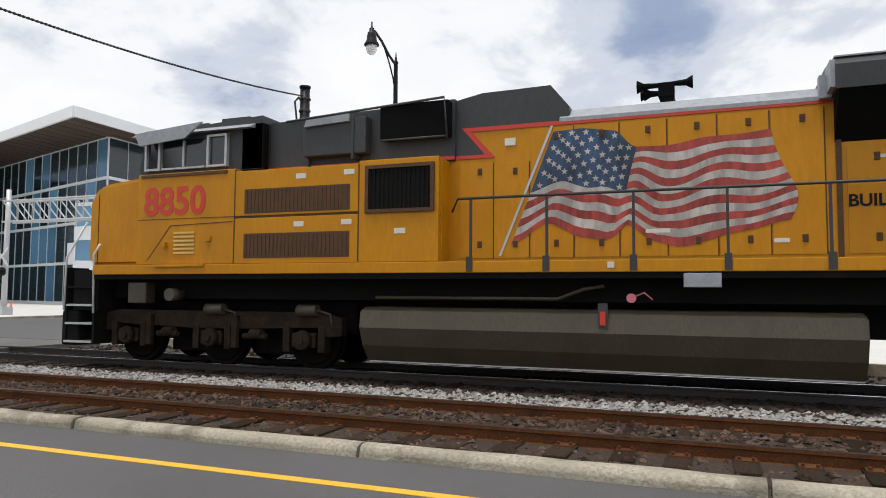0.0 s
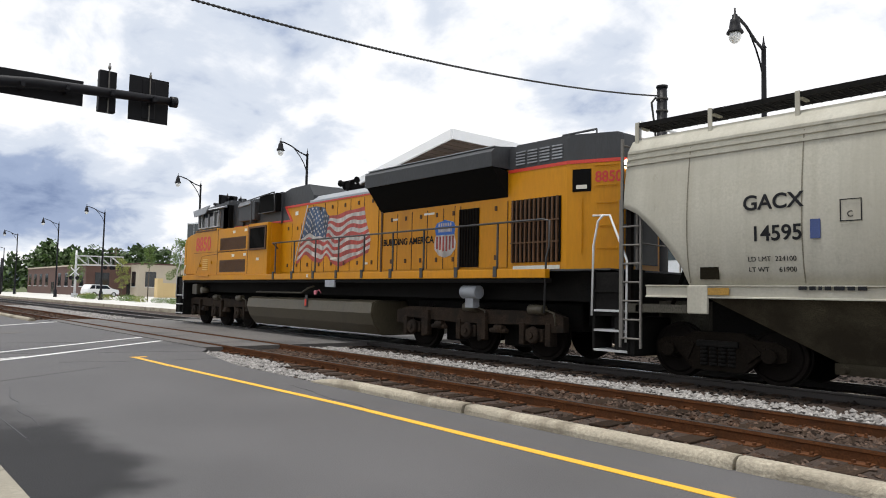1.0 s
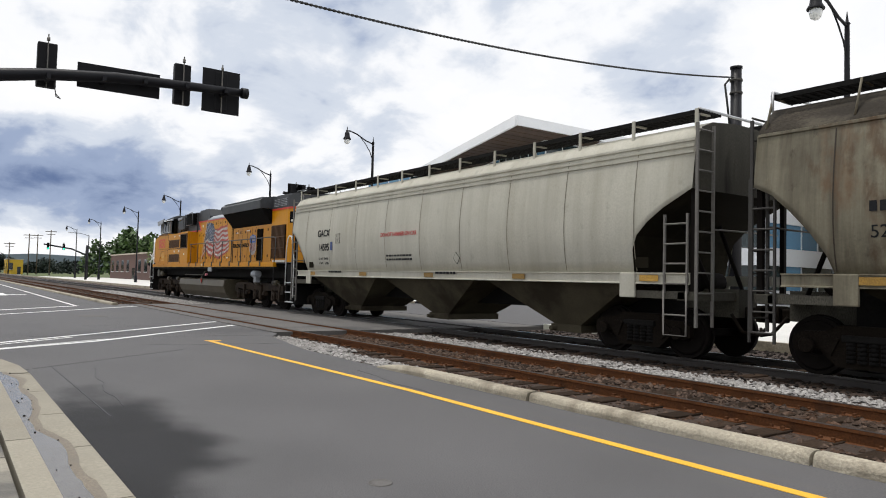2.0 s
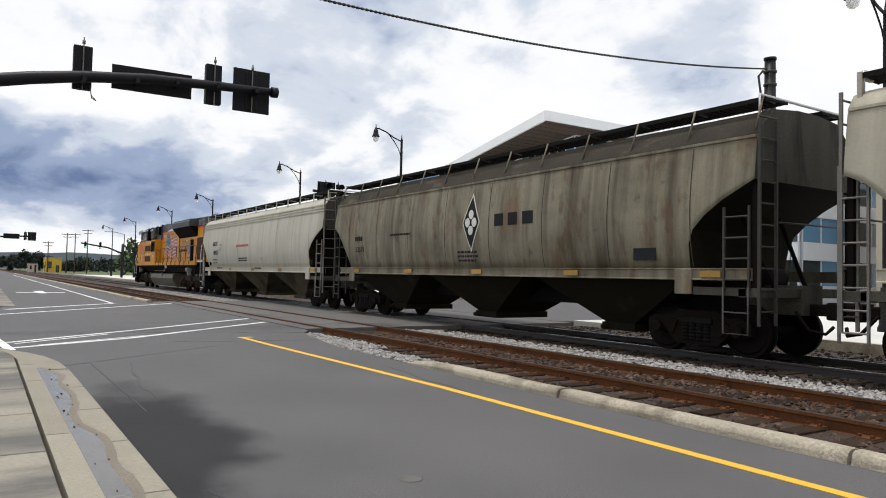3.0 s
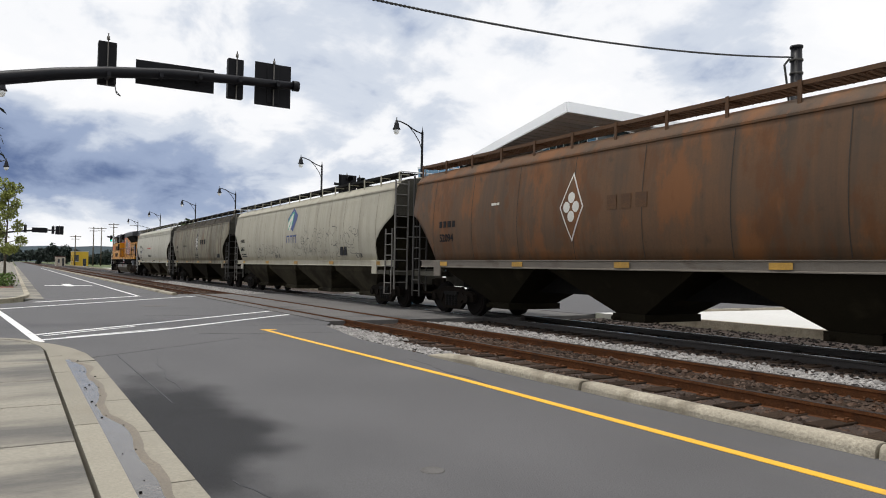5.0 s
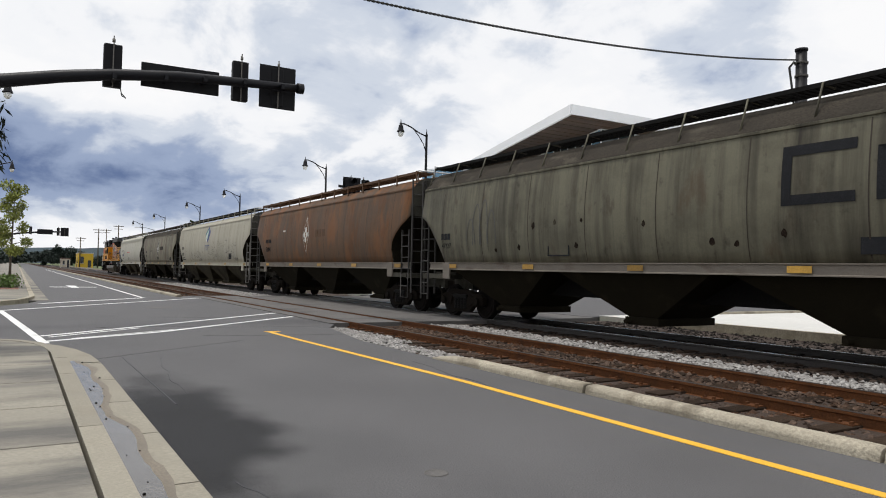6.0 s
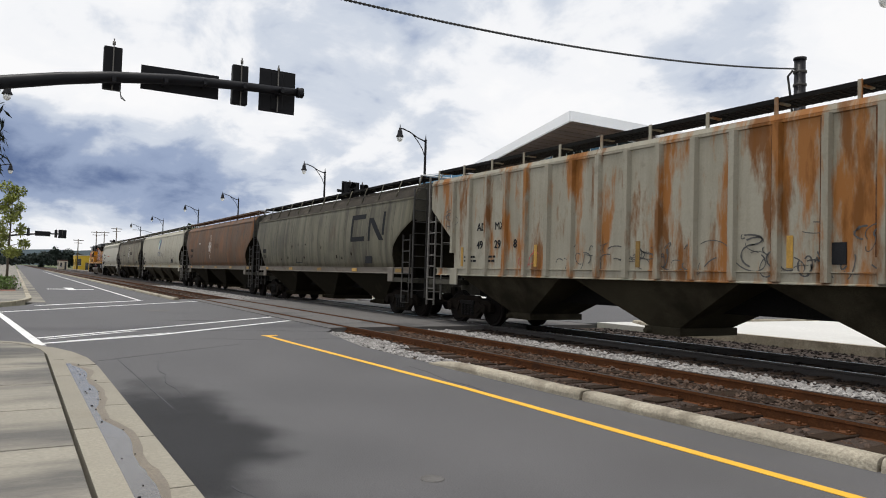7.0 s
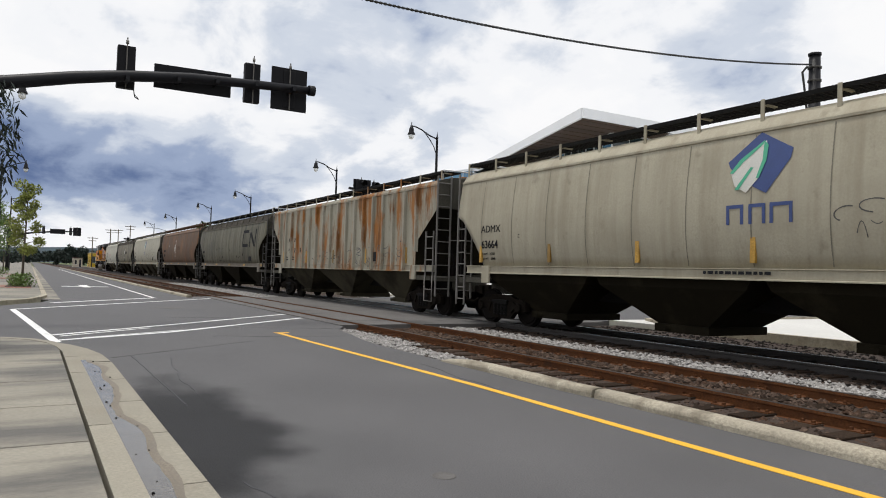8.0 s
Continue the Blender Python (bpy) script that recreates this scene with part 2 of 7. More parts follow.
M["void"] = mat("black_grille", (0.006, 0.006, 0.006), 0.9, gloss=0.1, spread=0.3, bump=0.1)
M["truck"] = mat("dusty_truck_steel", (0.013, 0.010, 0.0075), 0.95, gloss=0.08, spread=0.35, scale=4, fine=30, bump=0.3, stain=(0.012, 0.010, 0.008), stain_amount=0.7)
M["loco_truck"] = mat("brown_dusty_cast_steel", (0.040, 0.027, 0.018), 0.9, gloss=0.2, spread=0.4, scale=4, fine=30, bump=0.3, stain=(0.014, 0.011, 0.009), stain_amount=0.8, stain_at=0.48)
M["ladder_dark"] = mat("dark_grimy_ladder", (0.045, 0.042, 0.038), 0.7, 0.1, spread=0.3, bump=0.05)
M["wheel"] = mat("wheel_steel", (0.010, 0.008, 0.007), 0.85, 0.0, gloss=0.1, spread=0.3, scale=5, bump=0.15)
M["tread"] = mat("wheel_tread", (0.5, 0.5, 0.5), 0.25, 1.0, spread=0.1, bump=0.02)
M["tank"] = mat("olive_grimy_tank", (0.075, 0.063, 0.040), 0.45, spread=0.15, scale=1, fine=20, bump=0.05, stain=(0.03, 0.025, 0.02), stain_amount=0.7, stretch=(1.5, 1, 0.6))
M["steel"] = mat("galvanised_steel", (0.55, 0.56, 0.57), 0.45, 0.4, spread=0.12, bump=0.05)
M["ladder"] = mat("grimy_galvanised_ladder", (0.17, 0.16, 0.145), 0.6, 0.1, spread=0.25, bump=0.05)
M["rail_white"] = mat("white_handrail", (0.75, 0.76, 0.76), 0.5, spread=0.1, bump=0.03)
M["rail_grey"] = mat("grey_handrail", (0.035, 0.036, 0.038), 0.5, spread=0.1, bump=0.03)
M["glass"] = mat("dark_window_glass", (0.012, 0.015, 0.018), 0.05, spread=0.1, bump=0, gloss=0.8)
M["sticker"] = mat("pale_label", (0.72, 0.70, 0.62), 0.6, spread=0.1, bump=0.02)
M["print"] = mat("black_lettering", (0.022, 0.023, 0.026), 0.75, spread=0.25, bump=0.02, gloss=0.12)
M["print_red"] = mat("faded_red_lettering", (0.52, 0.09, 0.08), 0.6, spread=0.2, bump=0.02)
M["print_blue"] = mat("navy_logo", (0.045, 0.075, 0.22), 0.55, spread=0.12, bump=0.02)
M["print_green"] = mat("green_logo", (0.08, 0.42, 0.26), 0.55, spread=0.1, bump=0.02)
M["print_white"] = mat("off_white_logo", (0.66, 0.65, 0.60), 0.6, spread=0.1, bump=0.02)
M["flag_red"] = mat("flag_red_decal", (0.42, 0.055, 0.04), 0.5, spread=0.4, scale=1.8, fine=5, bump=0.0, stretch=(1.6, 1, 0.5))
M["flag_white"] = mat("flag_white_decal", (0.50, 0.47, 0.44), 0.5, spread=0.3, scale=1.6, fine=4, bump=0.0, stretch=(1.6, 1, 0.5))
M["flag_blue"] = mat("flag_blue_decal", (0.03, 0.075, 0.16), 0.5, spread=0.55, scale=1.6, fine=4, bump=0.0, stretch=(1.6, 1, 0.5))
M["shield_blue"] = mat("shield_blue_decal", (0.02, 0.12, 0.48), 0.45, spread=0.1, bump=0.02)
M["spray"] = mat("sprayed_black_line", (0.095, 0.093, 0.09), 0.7, spread=0.3, bump=0.02)
M["reflector"] = mat("amber_reflector", (0.42, 0.24, 0.04), 0.5, spread=0.25, bump=0.02, piece=0.45)
M["signal"] = mat("black_signal_housing", (0.008, 0.008, 0.010), 0.6, gloss=0.2, spread=0.2, bump=0.04)
M["mast"] = mat("black_painted_mast", (0.008, 0.008, 0.011), 0.5, gloss=0.25, spread=0.2, bump=0.03)
M["lamp_glass"] = mat("frosted_lamp_glass", (0.80, 0.81, 0.80), 0.3, spread=0.05, bump=0)
M["wire"] = mat("black_cable", (0.02, 0.02, 0.02), 0.6, bump=0.05)
M["bark"] = mat("bark", (0.12, 0.095, 0.07), 0.9, spread=0.35, scale=8, bump=0.5, stretch=(4, 4, 0.6))
M["leaf"] = mat("green_leaf", (0.115, 0.19, 0.035), 0.6, spread=0.25, bump=0, island=0.45)
M["leaf_dark"] = mat("dark_green_leaf", (0.045, 0.075, 0.022), 0.65, spread=0.25, bump=0, island=0.5)
M["leaf_yellow"] = mat("yellow_green_leaf", (0.24, 0.27, 0.05), 0.6, spread=0.25, bump=0, island=0.4)
M["leaf_mid"] = mat("mid_green_leaf", (0.065, 0.115, 0.03), 0.65, spread=0.3, bump=0, island=0.5)
M["far_wood"] = mat("far_woodland", (0.017, 0.03, 0.022), 0.8, spread=0.3, bump=0, island=0.5)
M["roof_white"] = mat("white_fascia", (0.80, 0.81, 0.83), 0.5, spread=0.03, bump=0.02)
M["soffit"] = mat("timber_soffit", (0.075, 0.045, 0.028), 0.6, spread=0.35, scale=2, bump=0.1, stretch=(1, 6, 1), piece=0.25)
M["curtain"] = mat("blue_curtain_glass", (0.10, 0.24, 0.38), 0.10, spread=0.15, scale=0.2, bump=0, gloss=0.8, piece=0.25)
M["curtain_dark"] = mat("dark_curtain_glass", (0.015, 0.03, 0.035), 0.08, spread=0.2, scale=0.2, bump=0, gloss=0.6, piece=0.2)
M["mullion"] = mat("pale_mullion", (0.7, 0.73, 0.76), 0.4, 0.2, spread=0.06, bump=0.02)
M["brick"] = mat("brown_brick", (0.11, 0.06, 0.048), 0.85, spread=0.18, scale=0.8, fine=12, bump=0.2)
M["beige"] = mat("beige_render", (0.50, 0.44, 0.35), 0.85, spread=0.08, scale=0.6, bump=0.1)
M["bright_yellow"] = mat("yellow_wall_paint", (0.62, 0.40, 0.03), 0.7, spread=0.1, scale=0.5, bump=0.05)
M["tan"] = mat("tan_block", (0.62, 0.47, 0.24), 0.85, spread=0.08, scale=0.6, bump=0.1)
M["car_white"] = mat("white_car_paint", (0.80, 0.81, 0.82), 0.2, spread=0.03, bump=0)
M["tyre"] = mat("black_rubber", (0.02, 0.02, 0.02), 0.8, bump=0.1)
M["orange"] = mat("orange_plastic", (0.75, 0.12, 0.02), 0.5, bump=0.02)
M["mulch"] = mat("brown_mulch", (0.10, 0.045, 0.028), 0.95, spread=0.4, scale=10, bump=0.6)
M["paver"] = mat("red_brick_pavers", (0.30, 0.15, 0.11), 0.85, spread=0.2, scale=4, bump=0.2)
M["pink"] = mat("pink_flag_plastic", (0.80, 0.22, 0.28), 0.5, bump=0)
M["green_light"] = glow("green_signal_lens", (0.02, 0.85, 0.5), 1.6)
M["headlight"] = glow("warm_headlight", (1.0, 0.72, 0.5), 4.0)
# the haze of distance is mixed into the hill colour
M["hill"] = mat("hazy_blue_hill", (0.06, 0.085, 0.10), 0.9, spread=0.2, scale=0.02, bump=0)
CAR = {
    1: car_paint("pale_grey_hopper_paint", (0.49, 0.475, 0.405), (0.29, 0.265, 0.205), 0.5),
    2: car_paint("stained_grey_hopper_paint", (0.235, 0.215, 0.155), (0.042, 0.030, 0.018), 1.0, rust=(0.13, 0.065, 0.028), rusty=0.6, rust_at=0.54),
    3: car_paint("cream_grey_hopper_paint", (0.43, 0.405, 0.325), (0.23, 0.205, 0.155), 0.5),
    4: car_paint("rust_brown_hopper_paint", (0.125, 0.066, 0.032), (0.055, 0.042, 0.03), 0.9, rust=(0.19, 0.073, 0.02), rusty=0.7, rust_at=0.50),
    5: car_paint("grimy_olive_hopper_paint", (0.155, 0.145, 0.102), (0.026, 0.022, 0.015), 1.0, rust=(0.07, 0.045, 0.025), rusty=0.6, rust_at=0.58),
    6: car_paint("rust_streaked_white_hopper_paint", (0.36, 0.338, 0.27), (0.17, 0.15, 0.105), 0.5, rust=(0.30, 0.108, 0.012), rusty=0.92, rust_at=0.505, run=True),
    7: car_paint("clean_cream_hopper_paint", (0.42, 0.385, 0.295), (0.22, 0.185, 0.125), 0.6),
}
SEAM = mat("grimy_weld_seam", (0.23, 0.21, 0.16), 0.8, spread=0.3, bump=0.1)
SEAM_DARK = mat("dark_weld_seam", (0.05, 0.037, 0.027), 0.8, spread=0.3, bump=0.1)
SILL_GREY = mat("chalky_grey_sill", (0.20, 0.175, 0.145), 0.8, spread=0.25, scale=2, bump=0.1, stain=(0.08, 0.055, 0.038), stain_amount=0.7, stretch=(0.7, 1, 2))
# end-sheet colour with the shade of the car ends painted in, plus blotches
END_SHADE = mat("shade_dark_end_sheet", (0.085, 0.08, 0.065), 0.85, gloss=0.15, spread=0.35, scale=1.2, bump=0.1, stain=(0.018, 0.016, 0.013), stain_amount=0.85, stretch=(1, 2, 0.4))
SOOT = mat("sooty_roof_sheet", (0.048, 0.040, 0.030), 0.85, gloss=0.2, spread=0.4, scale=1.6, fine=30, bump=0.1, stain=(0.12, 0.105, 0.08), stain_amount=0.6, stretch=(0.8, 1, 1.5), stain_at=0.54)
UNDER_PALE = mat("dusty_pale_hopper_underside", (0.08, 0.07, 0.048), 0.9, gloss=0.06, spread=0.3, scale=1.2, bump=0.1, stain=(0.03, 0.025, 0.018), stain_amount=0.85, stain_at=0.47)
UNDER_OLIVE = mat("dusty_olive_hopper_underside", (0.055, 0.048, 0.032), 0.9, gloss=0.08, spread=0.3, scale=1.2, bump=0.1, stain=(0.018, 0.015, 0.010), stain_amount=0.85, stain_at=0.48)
# near-black olive: the shade under the cars is put into this colour
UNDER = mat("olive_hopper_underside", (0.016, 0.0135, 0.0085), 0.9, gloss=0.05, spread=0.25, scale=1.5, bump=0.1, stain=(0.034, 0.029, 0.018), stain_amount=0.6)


# ---- mesh helpers ----
def bm_new():
    return bmesh.new()


def box(bm, x0, x1, y0, y1, z0, z1, bevel=0.0):
    v = [bm.verts.new(p) for p in ((x0, y0, z0), (x1, y0, z0), (x1, y1, z0), (x0, y1, z0), (x0, y0, z1), (x1, y0, z1), (x1, y1, z1), (x0, y1, z1))]
    f = [bm.faces.new([v[i] for i in q]) for q in ((0, 3, 2, 1), (4, 5, 6, 7), (0, 1, 5, 4), (1, 2, 6, 5), (2, 3, 7, 6), (3, 0, 4, 7))]
    if bevel:
        edges = list({e for g in f for e in g.edges})
        bmesh.ops.bevel(bm, geom=edges, offset=bevel, segments=2, affect="EDGES", profile=0.6)
    return v


def cyl(bm, p, q, r, r2=None, n=12, caps=True):
    p, q = Vector(p), Vector(q)
    r2 = r if r2 is None else r2
    t = (q - p).to_track_quat("Z", "Y").to_matrix()
    a = [bm.verts.new(p + t @ Vector((r * math.cos(2 * math.pi * i / n), r * math.sin(2 * math.pi * i / n), 0))) for i in range(n)]
    b = [bm.verts.new(q + t @ Vector((r2 * math.cos(2 * math.pi * i / n), r2 * math.sin(2 * math.pi * i / n), 0))) for i in range(n)]
    for i in range(n):
        f = bm.faces.new((a[i], a[(i + 1) % n], b[(i + 1) % n], b[i]))
        f.smooth = n > 6
    if caps:
        bm.faces.new(a[::-1])
        bm.faces.new(b)


def tube(bm, pts, r, n=8, r2=None):
    """A bent tube through the points, with mitred rings."""
    pts = [Vector(p) for p in pts]
    rings = []
    for i, p in enumerate(pts):
        d = (pts[min(i + 1, len(pts) - 1)] - pts[max(i - 1, 0)]).normalized()
        t = d.to_track_quat("Z", "Y").to_matrix()
        k = i / (len(pts) - 1)
        rr = r if r2 is None else r * (1 - k) + r2 * k
        rings.append([bm.verts.new(p + t @ Vector((rr * math.cos(2 * math.pi * j / n), rr * math.sin(2 * math.pi * j / n), 0))) for j in range(n)])
    for a, b in zip(rings, rings[1:]):
        off = min(range(n), key=lambda o: sum((a[j].co - b[(j + o) % n].co).length_squared for j in range(n)))
        for j in range(n):
            f = bm.faces.new((a[j], a[(j + 1) % n], b[(j + 1 + off) % n], b[(j + off) % n]))
            f.smooth = True
    bm.faces.new(rings[0][::-1])
    bm.faces.new(rings[-1])


def slab(bm, pts, y0, y1):
    """A polygon of (x, z) points, given depth from y0 to y1."""
    a = [bm.verts.new((x, y0, z)) for x, z in pts]
    b = [bm.verts.new((x, y1, z)) for x, z in pts]
    n = len(pts)
    bm.faces.new(a)
    bm.faces.new(b[::-1])
    for i in range(n):
        bm.faces.new((a[i], b[i], b[(i + 1) % n], a[(i + 1) % n]))


def plate(bm, pts, z0, z1):
    """A polygon of (x, y) points, given height from z0 to z1."""
    a = [bm.verts.new((x, y, z0)) for x, y in pts]
    b = [bm.verts.new((x, y, z1)) for x, y in pts]
    n = len(pts)
    bm.faces.new(a[::-1])
    bm.faces.new(b)
    for i in range(n):
        bm.faces.new((a[i], a[(i + 1) % n], b[(i + 1) % n], b[i]))


def beam(bm, pts, x0, x1):
    """A polygon of (y, z) points, drawn along x."""
    a = [bm.verts.new((x0, y, z)) for y, z in pts]
    b = [bm.verts.new((x1, y, z)) for y, z in pts]
    n = len(pts)
    bm.faces.new(a[::-1])
    bm.faces.new(b)
    for i in range(n):
        bm.faces.new((a[i], a[(i + 1) % n], b[(i + 1) % n], b[i]))


def lathe(bm, profile, n=16, at=(0, 0, 0)):
    """(radius, z) points turned round the z axis."""
    rings = [[bm.verts.new((at[0] + r * math.cos(2 * math.pi * i / n), at[1] + r * math.sin(2 * math.pi * i / n), at[2] + z)) for i in range(n)] for r, z in profile]
    for a, b in zip(rings, rings[1:]):
        for i in range(n):
            bm.faces.new((a[i], a[(i + 1) % n], b[(i + 1) % n], b[i])).smooth = True
    bm.faces.new(rings[0][::-1])
    bm.faces.new(rings[-1])


def mesh_of(name, bm, material, fix=True):
    if fix:
        bmesh.ops.recalc_face_normals(bm, faces=bm.faces[:])
    me = bpy.data.meshes.new(name)
    bm.to_mesh(me)
    bm.free()
    me.materials.append(material)
    return me


def part(name, bm, material, parent=None, label="", fix=True):
    ob = new(name, mesh_of(name, bm, material, fix))
    ob.parent = parent
    return tagged(ob, label)


def thing(name, bm, material, label, category, group="", kind="", at=None):
    ob = new(name, mesh_of(name, bm, material))
    if at is not None:
        ob.matrix_basis = at
    return tagged(ob, label, category, group, kind)


def empty(name, label, category, group="", at=None, kind=""):
    ob = new(name)
    if at is not None:
        ob.matrix_basis = at
    return tagged(ob, label, category, group, kind)


def soup(name, verts, faces, material):
    me = bpy.data.meshes.new(name)
    me.from_pydata(verts, [], faces)
    me.materials.append(material)
    return new(name, me)


def lettering(text, size, x, y, z, material, parent, wide=1.0, name="lettering", bold=0.0, align="LEFT"):
    """Words that face the street, lower left corner at x, z."""
    cu = bpy.data.curves.new(name, "FONT")
    cu.body, cu.size, cu.extrude, cu.offset, cu.align_x = text, size, 0.002, bold, align
    tmp = bpy.data.objects.new("tmp", cu)
    scene.collection.objects.link(tmp)
    bpy.context.view_layer.update()
    me = bpy.data.meshes.new_from_object(tmp.evaluated_get(bpy.context.evaluated_depsgraph_get()))
    bpy.data.objects.remove(tmp)
    me.transform(Matrix.Diagonal((wide, 1, 1, 1)))
    me.materials.clear()
    me.materials.append(material)
    ob = new(name, me)
    ob.parent = parent
    ob.matrix_basis = pose(x, y, z, 90)
    return ob

# ---- ground, roads and tracks ----
RAIL = 0.06            # height of the rail heads
NEAR, FAR = 8.0, 12.2  # centre lines of the two tracks


def strip(name, pts, z0, z1, material, label, category, kind="structure"):
    bm = bm_new()
    plate(bm, pts, z0, z1)
    return thing(name, bm, material, label, category, kind=kind)


def rect(x0, x1, y0, y1):
    return [(x0, y0), (x1, y0), (x1, y1), (x0, y1)]


strip("ground", rect(-2500, 1500, -1500, 2500), -0.6, -0.14, M["grass"], "grass and bare earth reaching to the horizon", "ground")
# the street beside the line, with the cross street's mouth
street = strip("road", [(-900, 1.04), (-31.0, 1.04), (-27.6, 0.4), (-24.4, -1.2), (-23.4, -40), (-13.21, -40), (-13.21, 0.44), (60, 0.44), (60, 5.66), (-9.4, 5.7), (-12.6, 5.75), (-15.6, 6.3), (-16.4, 6.75), (-33.5, 6.75), (-33.0, 5.9), (-900, 5.9)],
               -0.13, 0.0, M["asphalt"], "grey worn asphalt street beside the railway", "road")
strip("level_crossing", rect(-33.2, -16.6, 6.754, 15.6), -0.13, 0.022, M["asphalt_dark"], "dark asphalt and timber level crossing over both tracks", "crossing")
strip("cross_street", rect(-34.5, -17.0, 15.604, 60), -0.13, 0.03, M["asphalt"], "asphalt cross street beyond the railway", "road")
# ballast bed
strip("ballast_bed", rect(-16.596, 190, 5.9, 16.02), -0.139, -0.085, M["ballast"], "brown and grey ballast bed under two tracks", "ballast")
strip("far_ballast_bed", rect(-900, -33.204, 6.2, 16.02), -0.139, -0.08, M["ballast"], "brown ballast bed leading away", "ballast")
# pavements and plazas beyond the line
strip("plaza", rect(-16.996, 120, 16.1, 200), -0.13, 0.06, M["paving_far"], "pale concrete parking area beyond the tracks", "pavement")
strip("plaza", rect(-178, -34.604, 16.1, 200), -0.13, 0.07, M["paving_far"], "pale concrete pavement and parking beyond the tracks", "pavement")
strip("sidewalk_base", rect(-13.2, 60, -30, 0.43), -0.13, 0.06, M["gutter_damp"], "concrete base of the street corner pavement", "pavement")
strip("far_sidewalk", [(-900, -30), (-26.0, -30), (-25.6, -1.4), (-28.2, 0.1), (-31, 0.43), (-900, 0.43)], -0.13, 0.085, M["concrete"], "pale concrete pavement along the street", "pavement")

# track: rails and sleepers
RAIL_SHAPE = [(-0.075, -0.17), (0.075, -0.17), (0.075, -0.155), (0.012, -0.135), (0.012, -0.045), (0.036, -0.035), (0.036, -0.003), (-0.036, -0.003), (-0.036, -0.035), (-0.012, -0.045), (-0.012, -0.135), (-0.075, -0.155)]


def track(centre, rail_mat, head_mat, label):
    t = empty("track", label, "railway track", "railway tracks", pose(0, centre, RAIL), "structure")
    for side in (-0.7525, 0.7525):
        bm = bm_new()
        beam(bm, [(y + side, z) for y, z in RAIL_SHAPE], -900, 190)
        r = part("rail", bm, rail_mat, t)
        bm = bm_new()
        box(bm, -900, 190, side - 0.034, side + 0.034, -0.003, 0.0)
        part("rail_head", bm, head_mat, r, "worn running surface")
    return t


near_track = track(NEAR, M["rail"], M["rail_head"], "rusty little-used track with old timber sleepers")
far_track = track(FAR, M["rail_dark"], M["rail_bright"], "main track with polished rails under the train")


def ties():
    bm = bm_new()
    box(bm, -0.115, 0.115, -1.3, 1.3, -0.2, -0.125, 0.012)
    tie_mesh = mesh_of("sleeper", bm, M["tie"])
    bm = bm_new()
    box(bm, -0.09, 0.09, -0.14, 0.14, -0.125, -0.112)
    for sx in (-0.06, 0.06):
        for sy in (-0.1, 0.1):
            box(bm, sx - 0.014, sx + 0.014, sy - 0.02, sy + 0.02, -0.112, -0.085)
    plate_mesh = mesh_of("tie_plate", bm, M["rail"])
    rng = random.Random(4)
    for tr, x0, x1 in ((near_track, -16.3, 8.0), (far_track, -16.3, 6.0)):
        x = x0
        while x < x1:
            tie = new("sleeper", tie_mesh)
            tie.parent = tr
            tie.matrix_basis = pose(x, rng.uniform(-0.06, 0.06), rng.uniform(-0.008, 0.006), 0, 0, rng.uniform(-1.5, 1.5))
            if tr is near_track:
                for side in (-0.7525, 0.7525):
                    pl = new("tie_plate", plate_mesh)
                    pl.parent = tie
                    pl.matrix_basis = pose(0, side, 0)
            x += 0.535 + rng.uniform(-0.03, 0.03)


def stones(name, material, label, zones, seed):
    """Loose broken stone, each a small irregular block."""
    rng = random.Random(seed)
    verts, faces = [], []
    for x0, x1, y0, y1, z, count, size in zones:
        for _ in range(count):
            cx, cy, s = rng.uniform(x0, x1), rng.uniform(y0, y1), size * rng.uniform(0.5, 1.25)
            cz = z + rng.uniform(-0.3, 0.35) * s
            a, n = rng.uniform(0, 6.28), len(verts)
            for k in range(4):
                r = s * rng.uniform(0.45, 0.75)
                verts.append((cx + r * math.cos(a + k * 1.57), cy + r * math.sin(a + k * 1.57), cz + s * rng.uniform(-0.1, 0.15)))
            verts.append((cx + s * rng.uniform(-0.2, 0.2), cy + s * rng.uniform(-0.2, 0.2), cz + s * rng.uniform(0.3, 0.55)))
            verts.append((cx, cy, cz - s * 0.5))
            for k in range(4):
                faces.append((n + k, n + (k + 1) % 4, n + 4))
                faces.append((n + (k + 1) % 4, n + k, n + 5))
    ob = soup(name, verts, faces, material)
    return tagged(ob, label, "gravel", kind="stuff")


ties()
stones("pale_ballast", M["stone"], "pale grey broken stone ballast between the tracks", [
    (-16.3, 9, 9.2, 10.1, -0.07, 7000, 0.07), (-16.3, 9, 10.05, 10.5, -0.085, 1800, 0.07), (-15.8, -9.6, 5.95, 6.45, -0.06, 1500, 0.06), (-16.0, -12.4, 6.1, 6.8, -0.05, 900, 0.06), (-60, -33.3, 9.2, 11.0, -0.07, 5000, 0.1)], 5)
stones("rusty_ballast", M["stone_rusty"], "rust-stained ballast between the rails of the old track", [
    (-16.3, 9, 5.95, 7.12, -0.105, 7000, 0.065), (-16.3, 9, 7.36, 8.65, -0.092, 8500, 0.078), (-16.3, 9, 8.8, 9.1, -0.10, 2500, 0.07), (-60, -33.3, 6.4, 9.2, -0.07, 4000, 0.1)], 6)

stones("oily_ballast", M["stone_oily_shaded"], "ballast under the main track, darkened for oil and the train's shade", [(-16.3, 12, 10.4, 16.0, -0.10, 15000, 0.075)], 16)

# kerb between street and railway: cast lengths with a rounded top
KERB = [(-0.11, -0.13), (-0.105, 0.045), (-0.085, 0.088), (-0.045, 0.105), (0.06, 0.108), (0.10, 0.085), (0.115, 0.03), (0.115, -0.13)]


